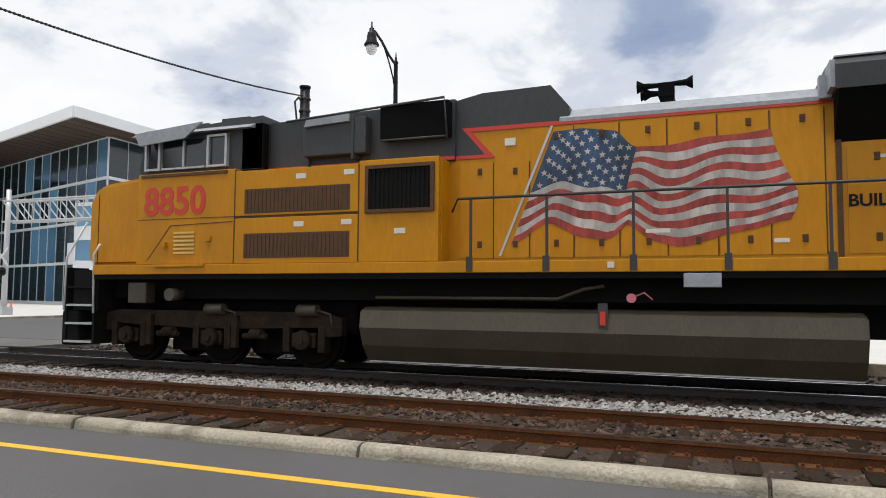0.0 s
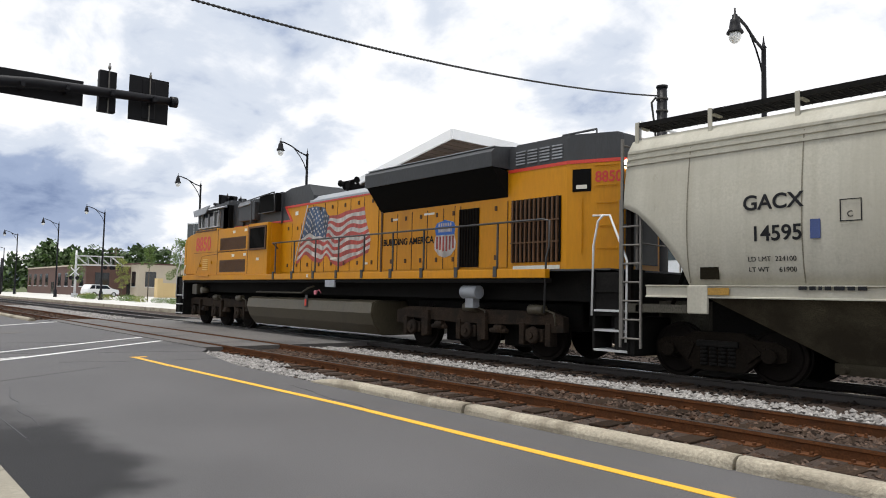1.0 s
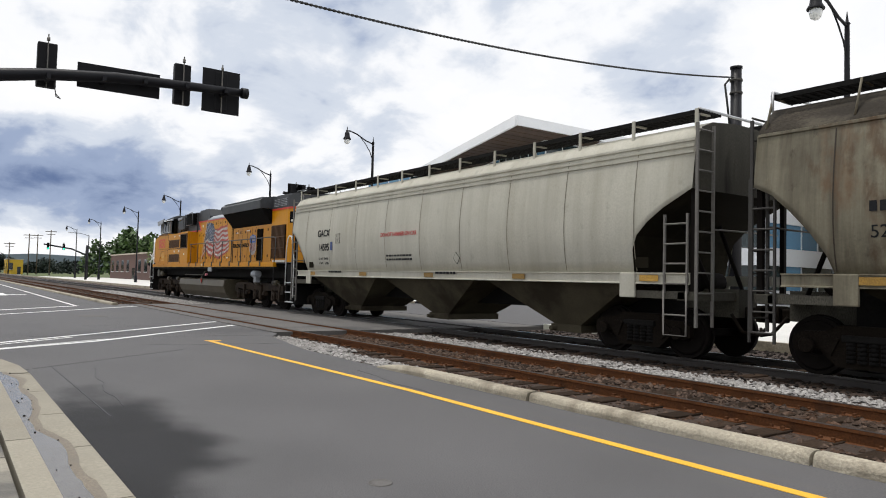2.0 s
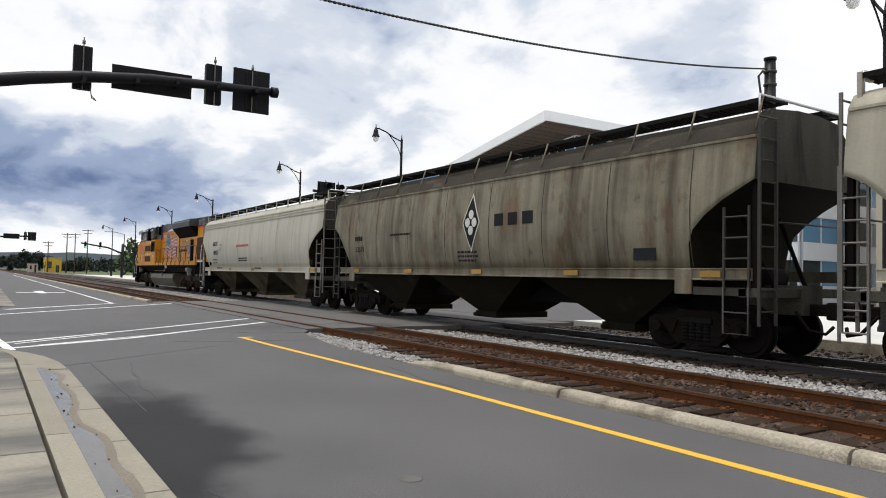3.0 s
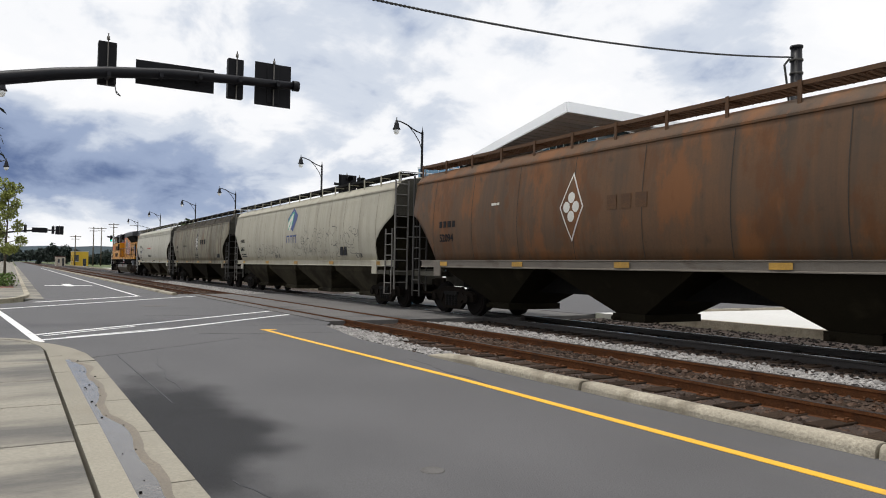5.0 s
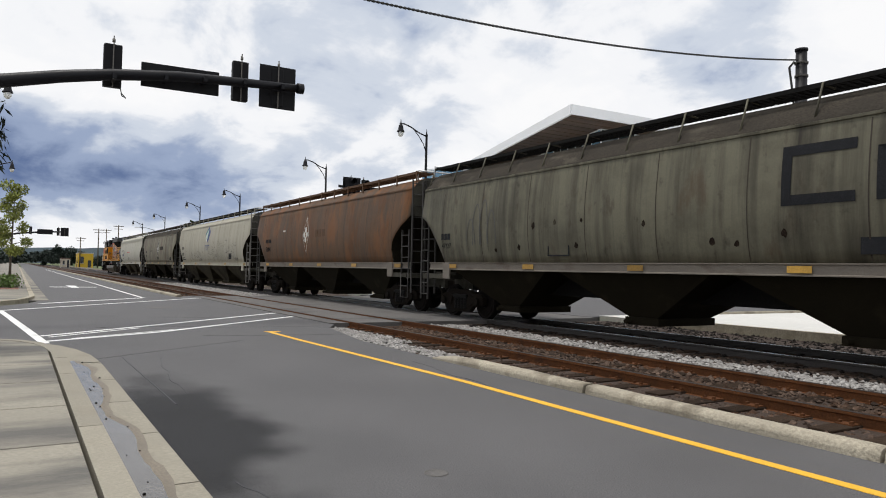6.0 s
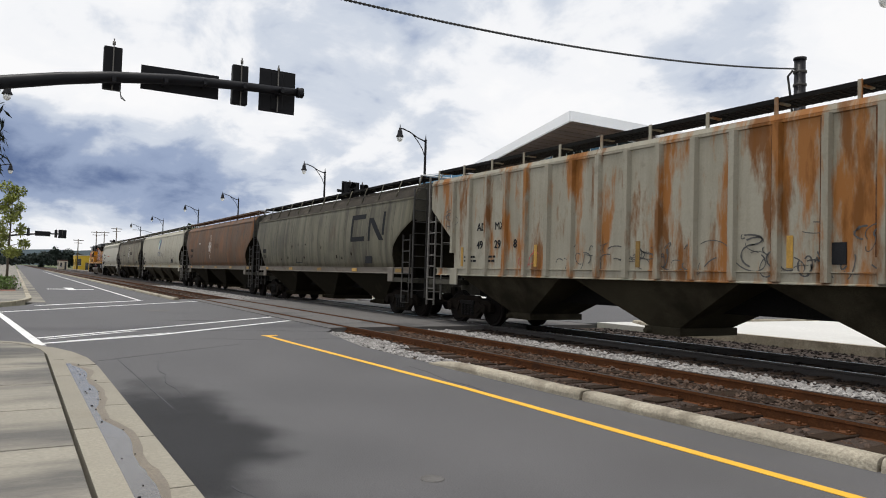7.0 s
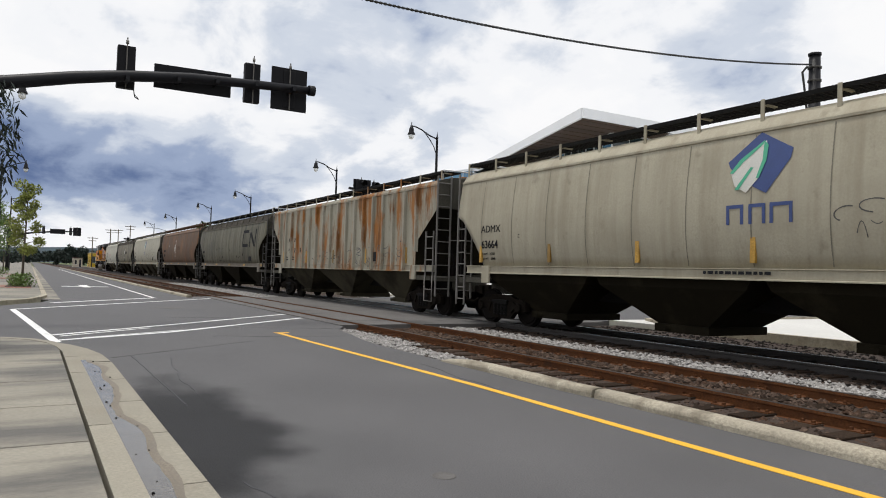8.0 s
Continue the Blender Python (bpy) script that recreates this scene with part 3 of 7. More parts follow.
def kerb_length(x0, x1, y, nose=False):
    bm = bm_new()
    n = max(2, int((x1 - x0) / 0.35))
    rings = []
    rng = random.Random(int(x0 * 10))
    for i in range(n + 1):
        x = x0 + (x1 - x0) * i / n
        low = 1.0
        if nose and i < 3:
            low = (0.25, 0.75, 0.95)[i]
        rings.append([bm.verts.new((x, y + py + rng.uniform(-0.006, 0.006), (pz if pz < 0 else pz * low) + rng.uniform(-0.005, 0.005) * (pz > 0))) for py, pz in KERB])
    for a, b in zip(rings, rings[1:]):
        for j in range(len(KERB) - 1):
            bm.faces.new((a[j], b[j], b[j + 1], a[j + 1])).smooth = 0 < j < 6
    bm.faces.new(rings[0])
    bm.faces.new(rings[-1][::-1])
    return bm


kerb_line = empty("kerb", "weathered cast concrete kerb between street and track", "kerb", kind="structure")
for a, b in ((-9.7, -6.24), (-6.19, -2.93), (-2.9, 0.3), (0.33, 3.6), (3.63, 7.0), (7.03, 11)):
    part("kerb_length", kerb_length(a, b, 5.76, a < -9), M["kerb"], kerb_line)
median_kerb = empty("median_kerb", "concrete kerb beside the track past the crossing", "kerb", kind="structure")
x = -32.2
while x > -180:
    bm = kerb_length(x - 3.2 if x > -90 else x - 12, x, 6.05, False)
    part("kerb_length", bm, M["kerb"], median_kerb)
    x -= 3.23 if x > -90 else 12.03

# street-side kerb and gutter at the camera's corner
gutter = empty("gutter", "concrete kerb and gutter with a trickle of water", "gutter", kind="structure")


def gutter_band(y0, y1, z0, z1, pieces, step, material, name):
    def at(p, off):
        # offset towards the street: sideways on the straight, outwards round the corner
        turn = max(0.0, min(1.0, (-p.x - 10.5) / 3.8))
        ang = radians(90 + 82 * turn)
        return Vector((p.x + (off - 0.45) * math.cos(ang) * 1.0, 0.45 + p.y + (off - 0.45) * math.sin(ang)))
    # straight lengths, then the bend
    edges = []
    x = 9.0
    while x > -10.9:
        edges.append((x, max(x - step, -10.9)))
        x -= step
    for a, b in edges:
        bm = bm_new()
        plate(bm, [(b + 0.009, y0), (a - 0.009, y0), (a - 0.009, y1), (b + 0.009, y1)], z0, z1)
        part(name, bm, material, gutter)
    bm = bm_new()
    ks = [Vector((-10.9, 0.0)), Vector((-11.6, 0.0)), Vector((-12.3, -0.06)), Vector((-12.9, -0.18)), Vector((-13.4, -0.4)), Vector((-13.75, -0.75)), Vector((-13.95, -1.2)), Vector((-14.05, -1.8)), Vector((-14.1, -3)), Vector((-14.15, -8))]
    inner = [at(k, y0) for k in ks]
    outer = [at(k, y1) for k in ks]
    for i in range(len(ks) - 1):
        plate(bm, [tuple(inner[i]), tuple(inner[i + 1]), tuple(outer[i + 1]), tuple(outer[i])], z0, z1)
    bmesh.ops.remove_doubles(bm, verts=bm.verts[:], dist=0.0005)
    part(name, bm, material, gutter)


gutter_band(0.455, 0.63, -0.12, 0.10, 1, 3.05, M["gutter"], "kerb_stone")
gutter_band(0.632, 1.04, -0.12, 0.012, 1, 1.52, M["gutter"], "gutter_pan")


def water_run():
    """The wet trickle in the gutter, with an uneven edge."""
    bm = bm_new()
    rng = random.Random(3)
    pts_a, pts_b = [], []
    x = 6.0
    while x > -11.2:
        w = 0.02 + 0.24 * (noise.noise(Vector((x * 0.75, 2.0, 0))) + 0.34)
        pts_a.append((x, 0.637))
        pts_b.append((x, 0.70 + max(0.03, w) + rng.uniform(-0.008, 0.008)))
        x -= 0.12
    for i in range(len(pts_a) - 1):
        v = [bm.verts.new((*p, 0.0145)) for p in (pts_a[i], pts_a[i + 1], pts_b[i + 1], pts_b[i])]
        bm.faces.new(v)
    damp = bm_new()
    for i in range(len(pts_a) - 1):
        edge = [min(1.03, pts_b[j][1] + 0.07 + 0.05 * noise.noise(Vector((pts_b[j][0] * 1.7, 7.0, 0)))) for j in (i, i + 1)]
        damp.faces.new([damp.verts.new((px, py, 0.0132)) for px, py in (pts_a[i], pts_a[i + 1], (pts_a[i + 1][0], edge[1]), (pts_a[i][0], edge[0]))])
    part("damp_edge", damp, M["gutter_damp"], gutter, "damp concrete beside the trickle")
    part("water", bm, M["wet"], gutter, "shallow wet trickle with dark leaf litter")
    bm = bm_new()
    for _ in range(46):
        cx, cy, s = rng.uniform(-11, 2), rng.gauss(0.74, 0.06), rng.uniform(0.004, 0.017)
        if cy < 0.65:
            continue
        box(bm, cx - s, cx + s, cy - s * 0.6, cy + s * 0.6, 0.0146, 0.0146 + s * 0.5)
    part("leaf_litter", bm, M["void"], gutter, "dark wet leaf litter")


water_run()

# slabs of the pavement at the corner
slabs = empty("sidewalk", "pale concrete pavement slabs, damp in patches", "pavement", kind="structure")
x = 8.0
while x > -11.5:
    for y0, y1 in ((-1.1, 0.425), (-2.63, -1.105), (-4.2, -2.635)):
        bm = bm_new()
        box(bm, max(x - 1.50, -13.9), x, y0, y1, 0.0, 0.10, 0.008)
        part("paving_slab", bm, M["concrete"], slabs)
    x -= 1.525
bm = bm_new()
plate(bm, [(-14.1, -4.2), (-11.83, -4.2), (-11.83, 0.43), (-12.4, 0.39), (-12.9, 0.26), (-13.4, 0.05), (-13.74, -0.30), (-13.94, -0.75), (-14.04, -1.35)], 0.0, 0.094)
part("corner_slab", bm, M["concrete"], slabs)

# road markings
def line(name, pts, width, material, label, z=0.005):
    bm = bm_new()
    for a, b in zip(pts, pts[1:]):
        a, b = Vector(a), Vector(b)
        n = (b - a).normalized().orthogonal() * width / 2
        plate(bm, [tuple(a - n), tuple(b - n), tuple(b + n), tuple(a + n)], z - 0.004, z)
    return thing(name, bm, material, label, "road marking", kind="structure")


line("yellow_line", [(-14.95, 4.66), (-13.2, 4.68), (-7.5, 4.86), (-5.0, 4.84), (-2.5, 4.83), (30, 4.8)], 0.11, M["yellow_line"], "solid yellow edge line on grey asphalt")
line("yellow_line", [(-14.95, 4.58), (-14.95, 4.9)], 0.14, M["yellow_line"], "solid yellow edge line on grey asphalt", 0.0055)
for pts, w in (([(-14.2, 0.46), (-15.5, 2.55), (-19.4, 6.7)], 0.13), ([(-15.25, 0.42), (-17.4, 2.85), (-21.0, 6.7)], 0.12),
               ([(-23.4, -0.4), (-31.9, 7.2)], 0.14), ([(-27.2, 0.7), (-31.6, 4.55)], 0.20), ([(-23.3, -0.36), (-20.6, -0.12), (-13.85, 0.45)], 0.15),
               ([(-31.8, 4.5), (-60, 4.55), (-150, 4.6)], 0.12)):
    line("white_line", pts, w, M["white_line"], "worn white painted road line")
for pts, w in (([(-15.0, 0.55), (-16.6, 2.3)], 0.07), ([(-14.6, 0.9), (-16.0, 2.9)], 0.05)):
    line("white_line", pts, w, M["white_line"], "ghost of an older white line", 0.0045)
bm = bm_new()
plate(bm, [(-46, 1.6), (-45.3, 1.6), (-45.3, 4.0), (-46, 4.0)], 0.001, 0.005)
plate(bm, [(-48.5, 2.55), (-44.2, 2.62), (-44.2, 3.0), (-48.5, 3.05)], 0.0052, 0.009)
thing("arrow_marking", bm, M["white_line"], "white lane arrow painted on the street", "road marking", kind="structure")


def patch_cover(name, x, y, r, label):
    bm = bm_new()
    lathe(bm, [(r, -0.02), (r, 0.006), (r * 0.9, 0.006), (r * 0.88, 0.003), (0.02, 0.003)], 24, (x, y, 0))
    thing(name, bm, M["asphalt_dark"], label, "manhole", kind="structure")


patch_cover("manhole_cover", -4.2, 2.5, 0.085, "small round iron valve cover in the asphalt")
patch_cover("manhole_cover", -24.4, 3.97, 0.42, "round iron manhole cover in the asphalt")


def cracks():
    bm = bm_new()
    rng = random.Random(8)
    for x, y, ang, n in ((-4.6, 1.25, 15, 22), (-11.3, 1.9, -8, 26), (-17, 1.5, 80, 40), (-14.5, 3.2, 86, 30), (-9.5, 5.2, 2, 20), (-20, 3, 75, 30)):
        a = radians(ang)
        p = Vector((x, y))
        w = 0.012
        for _ in range(n):
            a += rng.uniform(-0.35, 0.35)
            a += (radians(ang) - a) * 0.3
            q = p + Vector((math.cos(a), math.sin(a))) * 0.13
            o = (q - p).normalized().orthogonal() * w / 2
            plate(bm, [tuple(p - o), tuple(q - o), tuple(q + o), tuple(p + o)], 0.0, 0.0025)
            p = q
    for a, b in (((-11.4, 1.04), (-13.4, 3.7)), ((-11.66, 1.38), (-7.4, 1.40))):
        a, b = Vector(a), Vector(b)
        o = (b - a).normalized().orthogonal() * 0.007
        plate(bm, [tuple(a - o), tuple(b - o), tuple(b + o), tuple(a + o)], 0.0, 0.0028)
    thing("tar_cracks", bm, M["damp"], "thin dark sealed cracks in the asphalt", "crack", kind="structure")


cracks()

# ---- the train ----
SPEED, START = 17.2, -11.6   # metres a second along -x; where the locomotive's nose stands at 0 s


def wheelset(parent, x, z, r, gauge=0.75):
    """An axle with two flanged wheels; it turns about its own y axis."""
    bm = bm_new()
    cyl(bm, (0, -gauge - 0.3, 0), (0, gauge + 0.3, 0), 0.08, n=10)
    for s in (-1, 1):
        cyl(bm, (0, s * (gauge - 0.07), 0), (0, s * (gauge + 0.07), 0), r, n=28)
        cyl(bm, (0, s * (gauge - 0.09), 0), (0, s * (gauge - 0.06), 0), r + 0.028, n=28)
        cyl(bm, (0, s * (gauge + 0.07), 0), (0, s * (gauge + 0.085), 0), r * 0.88, r * 0.80, n=24)
        cyl(bm, (0, s * (gauge + 0.07), 0), (0, s * (gauge + 0.14), 0), 0.16, 0.12, n=14)
        for k in range(3):
            a = k * 2.094
            cyl(bm, (0.09 * math.cos(a), s * (gauge + 0.13), 0.09 * math.sin(a)), (0.09 * math.cos(a), s * (gauge + 0.165), 0.09 * math.sin(a)), 0.022, n=6)
    ob = part("wheelset", bm, M["wheel"], parent, "steel wheels on an axle")
    ob.matrix_basis = pose(x, 0, z)
    ob["radius"] = r
    return ob


WHEELS = []


def coil(bm, x, y, z0, z1, r):
    n = 5
    for i in range(n):
        z = z0 + (z1 - z0) * (i + 0.5) / n
        cyl(bm, (x, y, z - 0.022), (x, y, z + 0.022), r, n=10)
    cyl(bm, (x, y, z0), (x, y, z1), r * 0.7, n=8)


def freight_truck(parent, x):
    bm = bm_new()
    for s in (-1, 1):
        y = s * 1.0
        slab(bm, [(-1.12, 0.40), (-1.12, 0.60), (-0.95, 0.68), (-0.62, 0.70), (-0.42, 0.80), (0.42, 0.80), (0.62, 0.70), (0.95, 0.68), (1.12, 0.60), (1.12, 0.40), (0.98, 0.36), (0.72, 0.42), (0.45, 0.17), (-0.45, 0.17), (-0.72, 0.42), (-0.98, 0.36)], y - 0.07, y + 0.07)
        for k in (-1, 1):
            slab(bm, [(k * 0.52, 0.33), (k * 0.75, 0.5), (k * 0.6, 0.64), (k * 0.40, 0.60)], y - 0.11, y + 0.11)
            cyl(bm, (k * 0.875, y - 0.14, 0.47), (k * 0.875, y + 0.15 * s + 0.02 * s, 0.47), 0.13, 0.11, n=14)
    cyl(bm, (0, -0.9, 0.6), (0, 0.9, 0.6), 0.13, n=10)
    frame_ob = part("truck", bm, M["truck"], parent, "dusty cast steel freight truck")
    frame_ob.matrix_basis = pose(x, 0, 0)
    for s in (-1, 1):
        bm = bm_new()
        for dx in (-0.24, -0.08, 0.08, 0.24):
            coil(bm, dx, s * 1.06, 0.24, 0.56, 0.07)
        box(bm, -0.36, 0.36, s * 1.0 - 0.13, s * 1.0 + 0.13, 0.56, 0.66, 0.02)
        part("spring_nest", bm, M["black"], frame_ob, "coil springs")
    for dx in (-0.875, 0.875):
        WHEELS.append(wheelset(frame_ob, dx, 0.457, 0.457))
    return frame_ob


def ladder(bm, x0, x1, y, z0, z1, n, r=0.018):
    for x in (x0, x1):
        box(bm, x - 0.018, x + 0.018, y - 0.012, y + 0.03, z0, z1)
    for i in range(n):
        z = z0 + (z1 - z0) * (i + 0.5) / n
        cyl(bm, (x0, y, z), (x1, y, z), r, n=6)


def scribble(parent, x0, x1, z0, z1, y_of, seed, n, material, r=0.016):
    """Loose sprayed loops with no legible letters."""
    rng = random.Random(seed)
    bm = bm_new()
    for _ in range(n):
        cx, cz = rng.uniform(x0, x1), rng.uniform(z0, z1)
        w, h = rng.uniform(0.05, 0.26), rng.uniform(0.06, 0.2)
        a0, turns, lean = rng.uniform(0, 6.28), rng.uniform(0.25, 0.8), rng.uniform(-1.6, 1.6)
        r_here = r * rng.uniform(0.35, 1.0)
        pts = []
        m = 12
        for i in range(m):
            a = a0 + turns * 6.28 * i / m
            x = cx + w * math.cos(a) + lean * h * math.sin(a * 0.8)
            z = cz + h * math.sin(a)
            pts.append((x, z))
        for (xa, za), (xb, zb) in zip(pts, pts[1:]):
            d = Vector((xb - xa, zb - za)).normalized().orthogonal() * r_here * rng.uniform(0.7, 1.2)
            q = [(xa - d.x, za - d.y), (xb - d.x, zb - d.y), (xb + d.x, zb + d.y), (xa + d.x, za + d.y)]
            bm.faces.new([bm.verts.new((x, y_of(z) - 0.012, z)) for x, z in q])
    ob = part("graffiti", bm, material, parent, "illegible sprayed scrawl")
    ob["kind"] = "stuff"
    return ob


def curved_side(z):
    """Half-width of a rounded hopper body at height z."""
    k = (z - 1.55) / (3.95 - 1.55)
    return 1.46 + 0.14 * math.sin(math.pi * min(max(k, 0), 1) ** 0.8)


# how the lower edge of the side sheet rises towards each end: distance from the end, height
CUT_FRONT = [(0.0, 2.95), (0.30, 2.80), (0.60, 2.52), (0.90, 2.18), (1.12, 1.85), (1.22, 1.56)]
CUT_REAR = [(0.0, 3.05), (0.60, 2.74), (0.95, 2.50), (1.20, 2.26), (1.30, 2.00), (1.33, 1.56)]
CUT_FLAT = [(0.0, 3.32), (0.40, 3.01), (0.85, 2.66), (1.28, 2.33), (1.34, 2.28), (1.36, 1.50)]


def hopper(name, u0, length, style, paint, label, seams=9, pockets=3, flat=False, slope_len=1.75, eave=3.95, apex=4.36):
    """A covered hopper car whose front end stands at x = 0."""
    car = empty(name, label, "freight car", "hopper cars of the train")
    rng = random.Random(style)
    half = (lambda z: 1.49) if flat else curved_side
    sill_z0, sill_z1 = 1.36, 1.57
    L = length
    # body: rings from the sill over the roof
    front, rear = (CUT_FLAT, CUT_FLAT) if flat else (CUT_FRONT, CUT_REAR)
    stations = list(front) + [(1.6 + (L - 3.2) * i / 12, front[-1][1]) for i in range(13)] + [(L - e, z) for e, z in reversed(rear)]
    bm = bm_new()
    rings = []
    for x, low in stations:
        zs = [low + (eave - low) * i / 10 for i in range(11)]
        left = [(-half(z), z) for z in zs]
        if flat:
            roof = [(-1.50, eave + 0.02), (-1.46, eave + 0.12), (-1.0, apex - 0.07), (-0.3, apex)]
        else:
            roof = [(-half(eave) + 0.05, eave + 0.07), (-1.30, eave + 0.22), (-1.0, apex - 0.07), (-0.3, apex)]
        side = left + roof
        full = side + [(-y, z) for y, z in reversed(side)]
        rings.append([bm.verts.new((x, y, z)) for y, z in full])
    n = len(rings[0])
    for a, b in zip(rings, rings[1:]):
        for j in range(n):
            f = bm.faces.new((a[j], b[j], b[(j + 1) % n], a[(j + 1) % n]))
            f.smooth = not flat and j != n - 1 and j < n
    # end caps take a darker colour that stands in for their shade
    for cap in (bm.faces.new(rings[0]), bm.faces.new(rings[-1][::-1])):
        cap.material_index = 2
    bmesh.ops.recalc_face_normals(bm, faces=bm.faces[:])
    # faces under the body and its sloped ends get painted shade
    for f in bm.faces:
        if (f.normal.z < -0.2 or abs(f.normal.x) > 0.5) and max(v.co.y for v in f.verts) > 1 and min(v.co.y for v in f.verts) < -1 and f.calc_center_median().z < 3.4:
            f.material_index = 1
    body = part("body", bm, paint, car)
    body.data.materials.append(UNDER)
    body.data.materials.append(END_SHADE)
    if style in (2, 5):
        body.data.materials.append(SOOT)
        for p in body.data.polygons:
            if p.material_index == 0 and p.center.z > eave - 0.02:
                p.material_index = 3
    # roll along the eave
    grooves = 3 if style == 1 else 1
    for s in (-1, 1):
        for g in range(grooves):
            z = eave - 0.02 - 0.11 * g
            bm = bm_new()
            beam(bm, [(s * (half(z) - 0.01), z - 0.03), (s * (half(z) + 0.028), z - 0.02), (s * (half(z) + 0.028), z + 0.025), (s * (half(z) - 0.01), z + 0.035)], 0.02, L - 0.02)
            part("eave_rail", bm, paint, car)
    # seams or ribs down the sides
    if flat:
        for s in (-1, 1):
            for i in range(seams):
                x = slope_len - 0.45 + (L - 2 * slope_len + 0.9) * i / (seams - 1)
                bm = bm_new()
                plate(bm, [(x - 0.085, s * 1.48), (x - 0.055, s * 1.585), (x + 0.055, s * 1.585), (x + 0.085, s * 1.48)], 1.40 if slope_len - 0.3 < x < L - slope_len + 0.3 else 2.0, eave - 0.03)
                rib = part("rib", bm, paint, car)
                if s < 0:
                    bm = bm_new()
                    z0 = 1.52 if slope_len - 0.3 < x < L - slope_len + 0.3 else 2.35
                    box(bm, x - 0.125, x - 0.082, -1.4965, -1.4905, z0 + rng.uniform(0.0, 0.5), eave - 0.06)
                    part("rust_line", bm, M["rust_line"], rib, "dark rust run beside the rib")
    else:
        for s in (-1, 1):
            for i in range(seams):
                bm = bm_new()
                x = slope_len - 0.5 + (L - 2 * slope_len + 1.0) * i / (seams - 1)
                zs = [1.6 + (eave - 0.08 - 1.6) * j / 9 for j in range(10)]
                for za, zb in zip(zs, zs[1:]):
                    ya, yb = s * (half(za) + 0.006), s * (half(zb) + 0.006)
                    bm.faces.new([bm.verts.new(p) for p in ((x - 0.01, ya, za), (x + 0.01, ya, za), (x + 0.01, yb, zb), (x - 0.01, yb, zb))])
                part("weld_seam", bm, SEAM if style in (1, 3, 7) else SEAM_DARK, car, "grimy weld seam", fix=False)
    # side sills, bolsters and end platforms
    for s in (-1, 1):
        bm = bm_new()
        a, b = 0.42, L - 0.08
        beam(bm, [(s * 1.36, sill_z0), (s * 1.53, sill_z0), (s * 1.53, sill_z0 + 0.02), (s * 1.50, sill_z0 + 0.03), (s * 1.50, sill_z1 - 0.03), (s * 1.53, sill_z1 - 0.02), (s * 1.53, sill_z1), (s * 1.36, sill_z1)], a, b)
        for x in (1.22, L - 1.62):
            box(bm, x, x + 0.36, s * 1.52 - 0.03, s * 1.52 + 0.03, 1.10, sill_z1 - 0.002, 0.02)
        sill = part("side_sill", bm, paint if style not in (4, 5) else SILL_GREY, car)
        if s < 0:
            step = (b - a) / (4.6 if not flat else 5)
            x = a + 1.1
            while x < b - 0.4 and style != 7:
                bm = bm_new()
                if flat:
                    box(bm, x + 0.2, x + 0.31, -1.505, -1.493, 1.62, 2.15)
                else:
                    box(bm, x, x + 0.42, -1.538, -1.529, sill_z0 + 0.05, sill_z1 - 0.045)
                part("reflector", bm, M["reflector"], sill, "faded amber reflector")
                x += step
    for end in (0, 1):
        X = (lambda v: v) if end == 0 else (lambda v: L - v)
        bm = bm_new()
        x0, x1 = sorted((X(-0.05), X(0.35)))
        box(bm, x0, x1, -1.5, 1.5, 1.08, 1.24, 0.015)
        for s in (-1, 1):
            a0, a1 = sorted((X(0.2), X(1.25)))
            box(bm, a0, a1, s * 1.46 - 0.04, s * 1.46 + 0.04, 1.1, 1.24)
        c0, c1 = sorted((X(-0.1), X(2.6)))
        box(bm, c0, c1, -0.3, 0.3, 0.78, 1.3)
        part("end_platform", bm, END_SHADE, car, "end platform in the dark end-sheet colour")
        # coupler
        bm = bm_new()
        c0, c1 = sorted((X(-0.66), X(0.0)))
        box(bm, c0, c1, -0.1, 0.1, 0.78, 0.98, 0.03)
        h0, h1 = sorted((X(-0.80), X(-0.42)))
        box(bm, h0, h1, -0.19, 0.19, 0.72, 1.02, 0.04)
        tube(bm, [(X(-0.05), -0.45, 0.85), (X(-0.3), -0.5, 0.55), (X(-0.55), -0.42, 0.5), (X(-0.62), -0.3, 0.62)], 0.03, 6)
        part("coupler", bm, M["truck"], car, "knuckle coupler with air hose")
        # slope braces and end posts under the body
        bm = bm_new()
        for s in (-1, 1):
            box(bm, *sorted((X(0.0), X(0.09))), *sorted((s * 1.40, s * 1.49)), 1.24, 3.1 if not flat else 3.32)
            tube(bm, [(X(0.3), s * 0.5, 1.2), (X(0.9), s * 0.6, 2.55)], 0.04, 6)
        cyl(bm, (X(0.75), -0.5, 1.42), (X(0.75), 0.35, 1.42), 0.19, n=12)
        box(bm, *sorted((X(1.2), X(1.5))), -1.0, -0.7, 1.3, 1.62, 0.03)
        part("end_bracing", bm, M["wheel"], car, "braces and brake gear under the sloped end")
        steel = M["ladder"] if style in (1, 3, 6, 7) else M["ladder_dark"]
        bm = bm_new()
        if end == 0:
            ladder(bm, -0.10, 0.32, -1.53, 0.46, 3.1, 8)
        else:
            ladder(bm, L - 0.60, L - 0.12, -1.54, 1.2, 2.62, 4)
            tube(bm, [(L - 0.60, -1.55, 1.25), (L - 0.60, -1.55, 0.46), (L - 0.12, -1.55, 0.46), (L - 0.12, -1.55, 1.25)], 0.018, 6)
            cyl(bm, (L - 0.60, -1.55, 0.82), (L - 0.12, -1.55, 0.82), 0.016, n=6)
        part("side_ladder", bm, steel, car, "steel side ladder down to a stirrup step")
        bm = bm_new()
        for yy in (-1.53, -1.06):
            box(bm, *sorted((X(-0.09), X(-0.04))), yy - 0.02, yy + 0.02, 0.62, eave + 0.25)
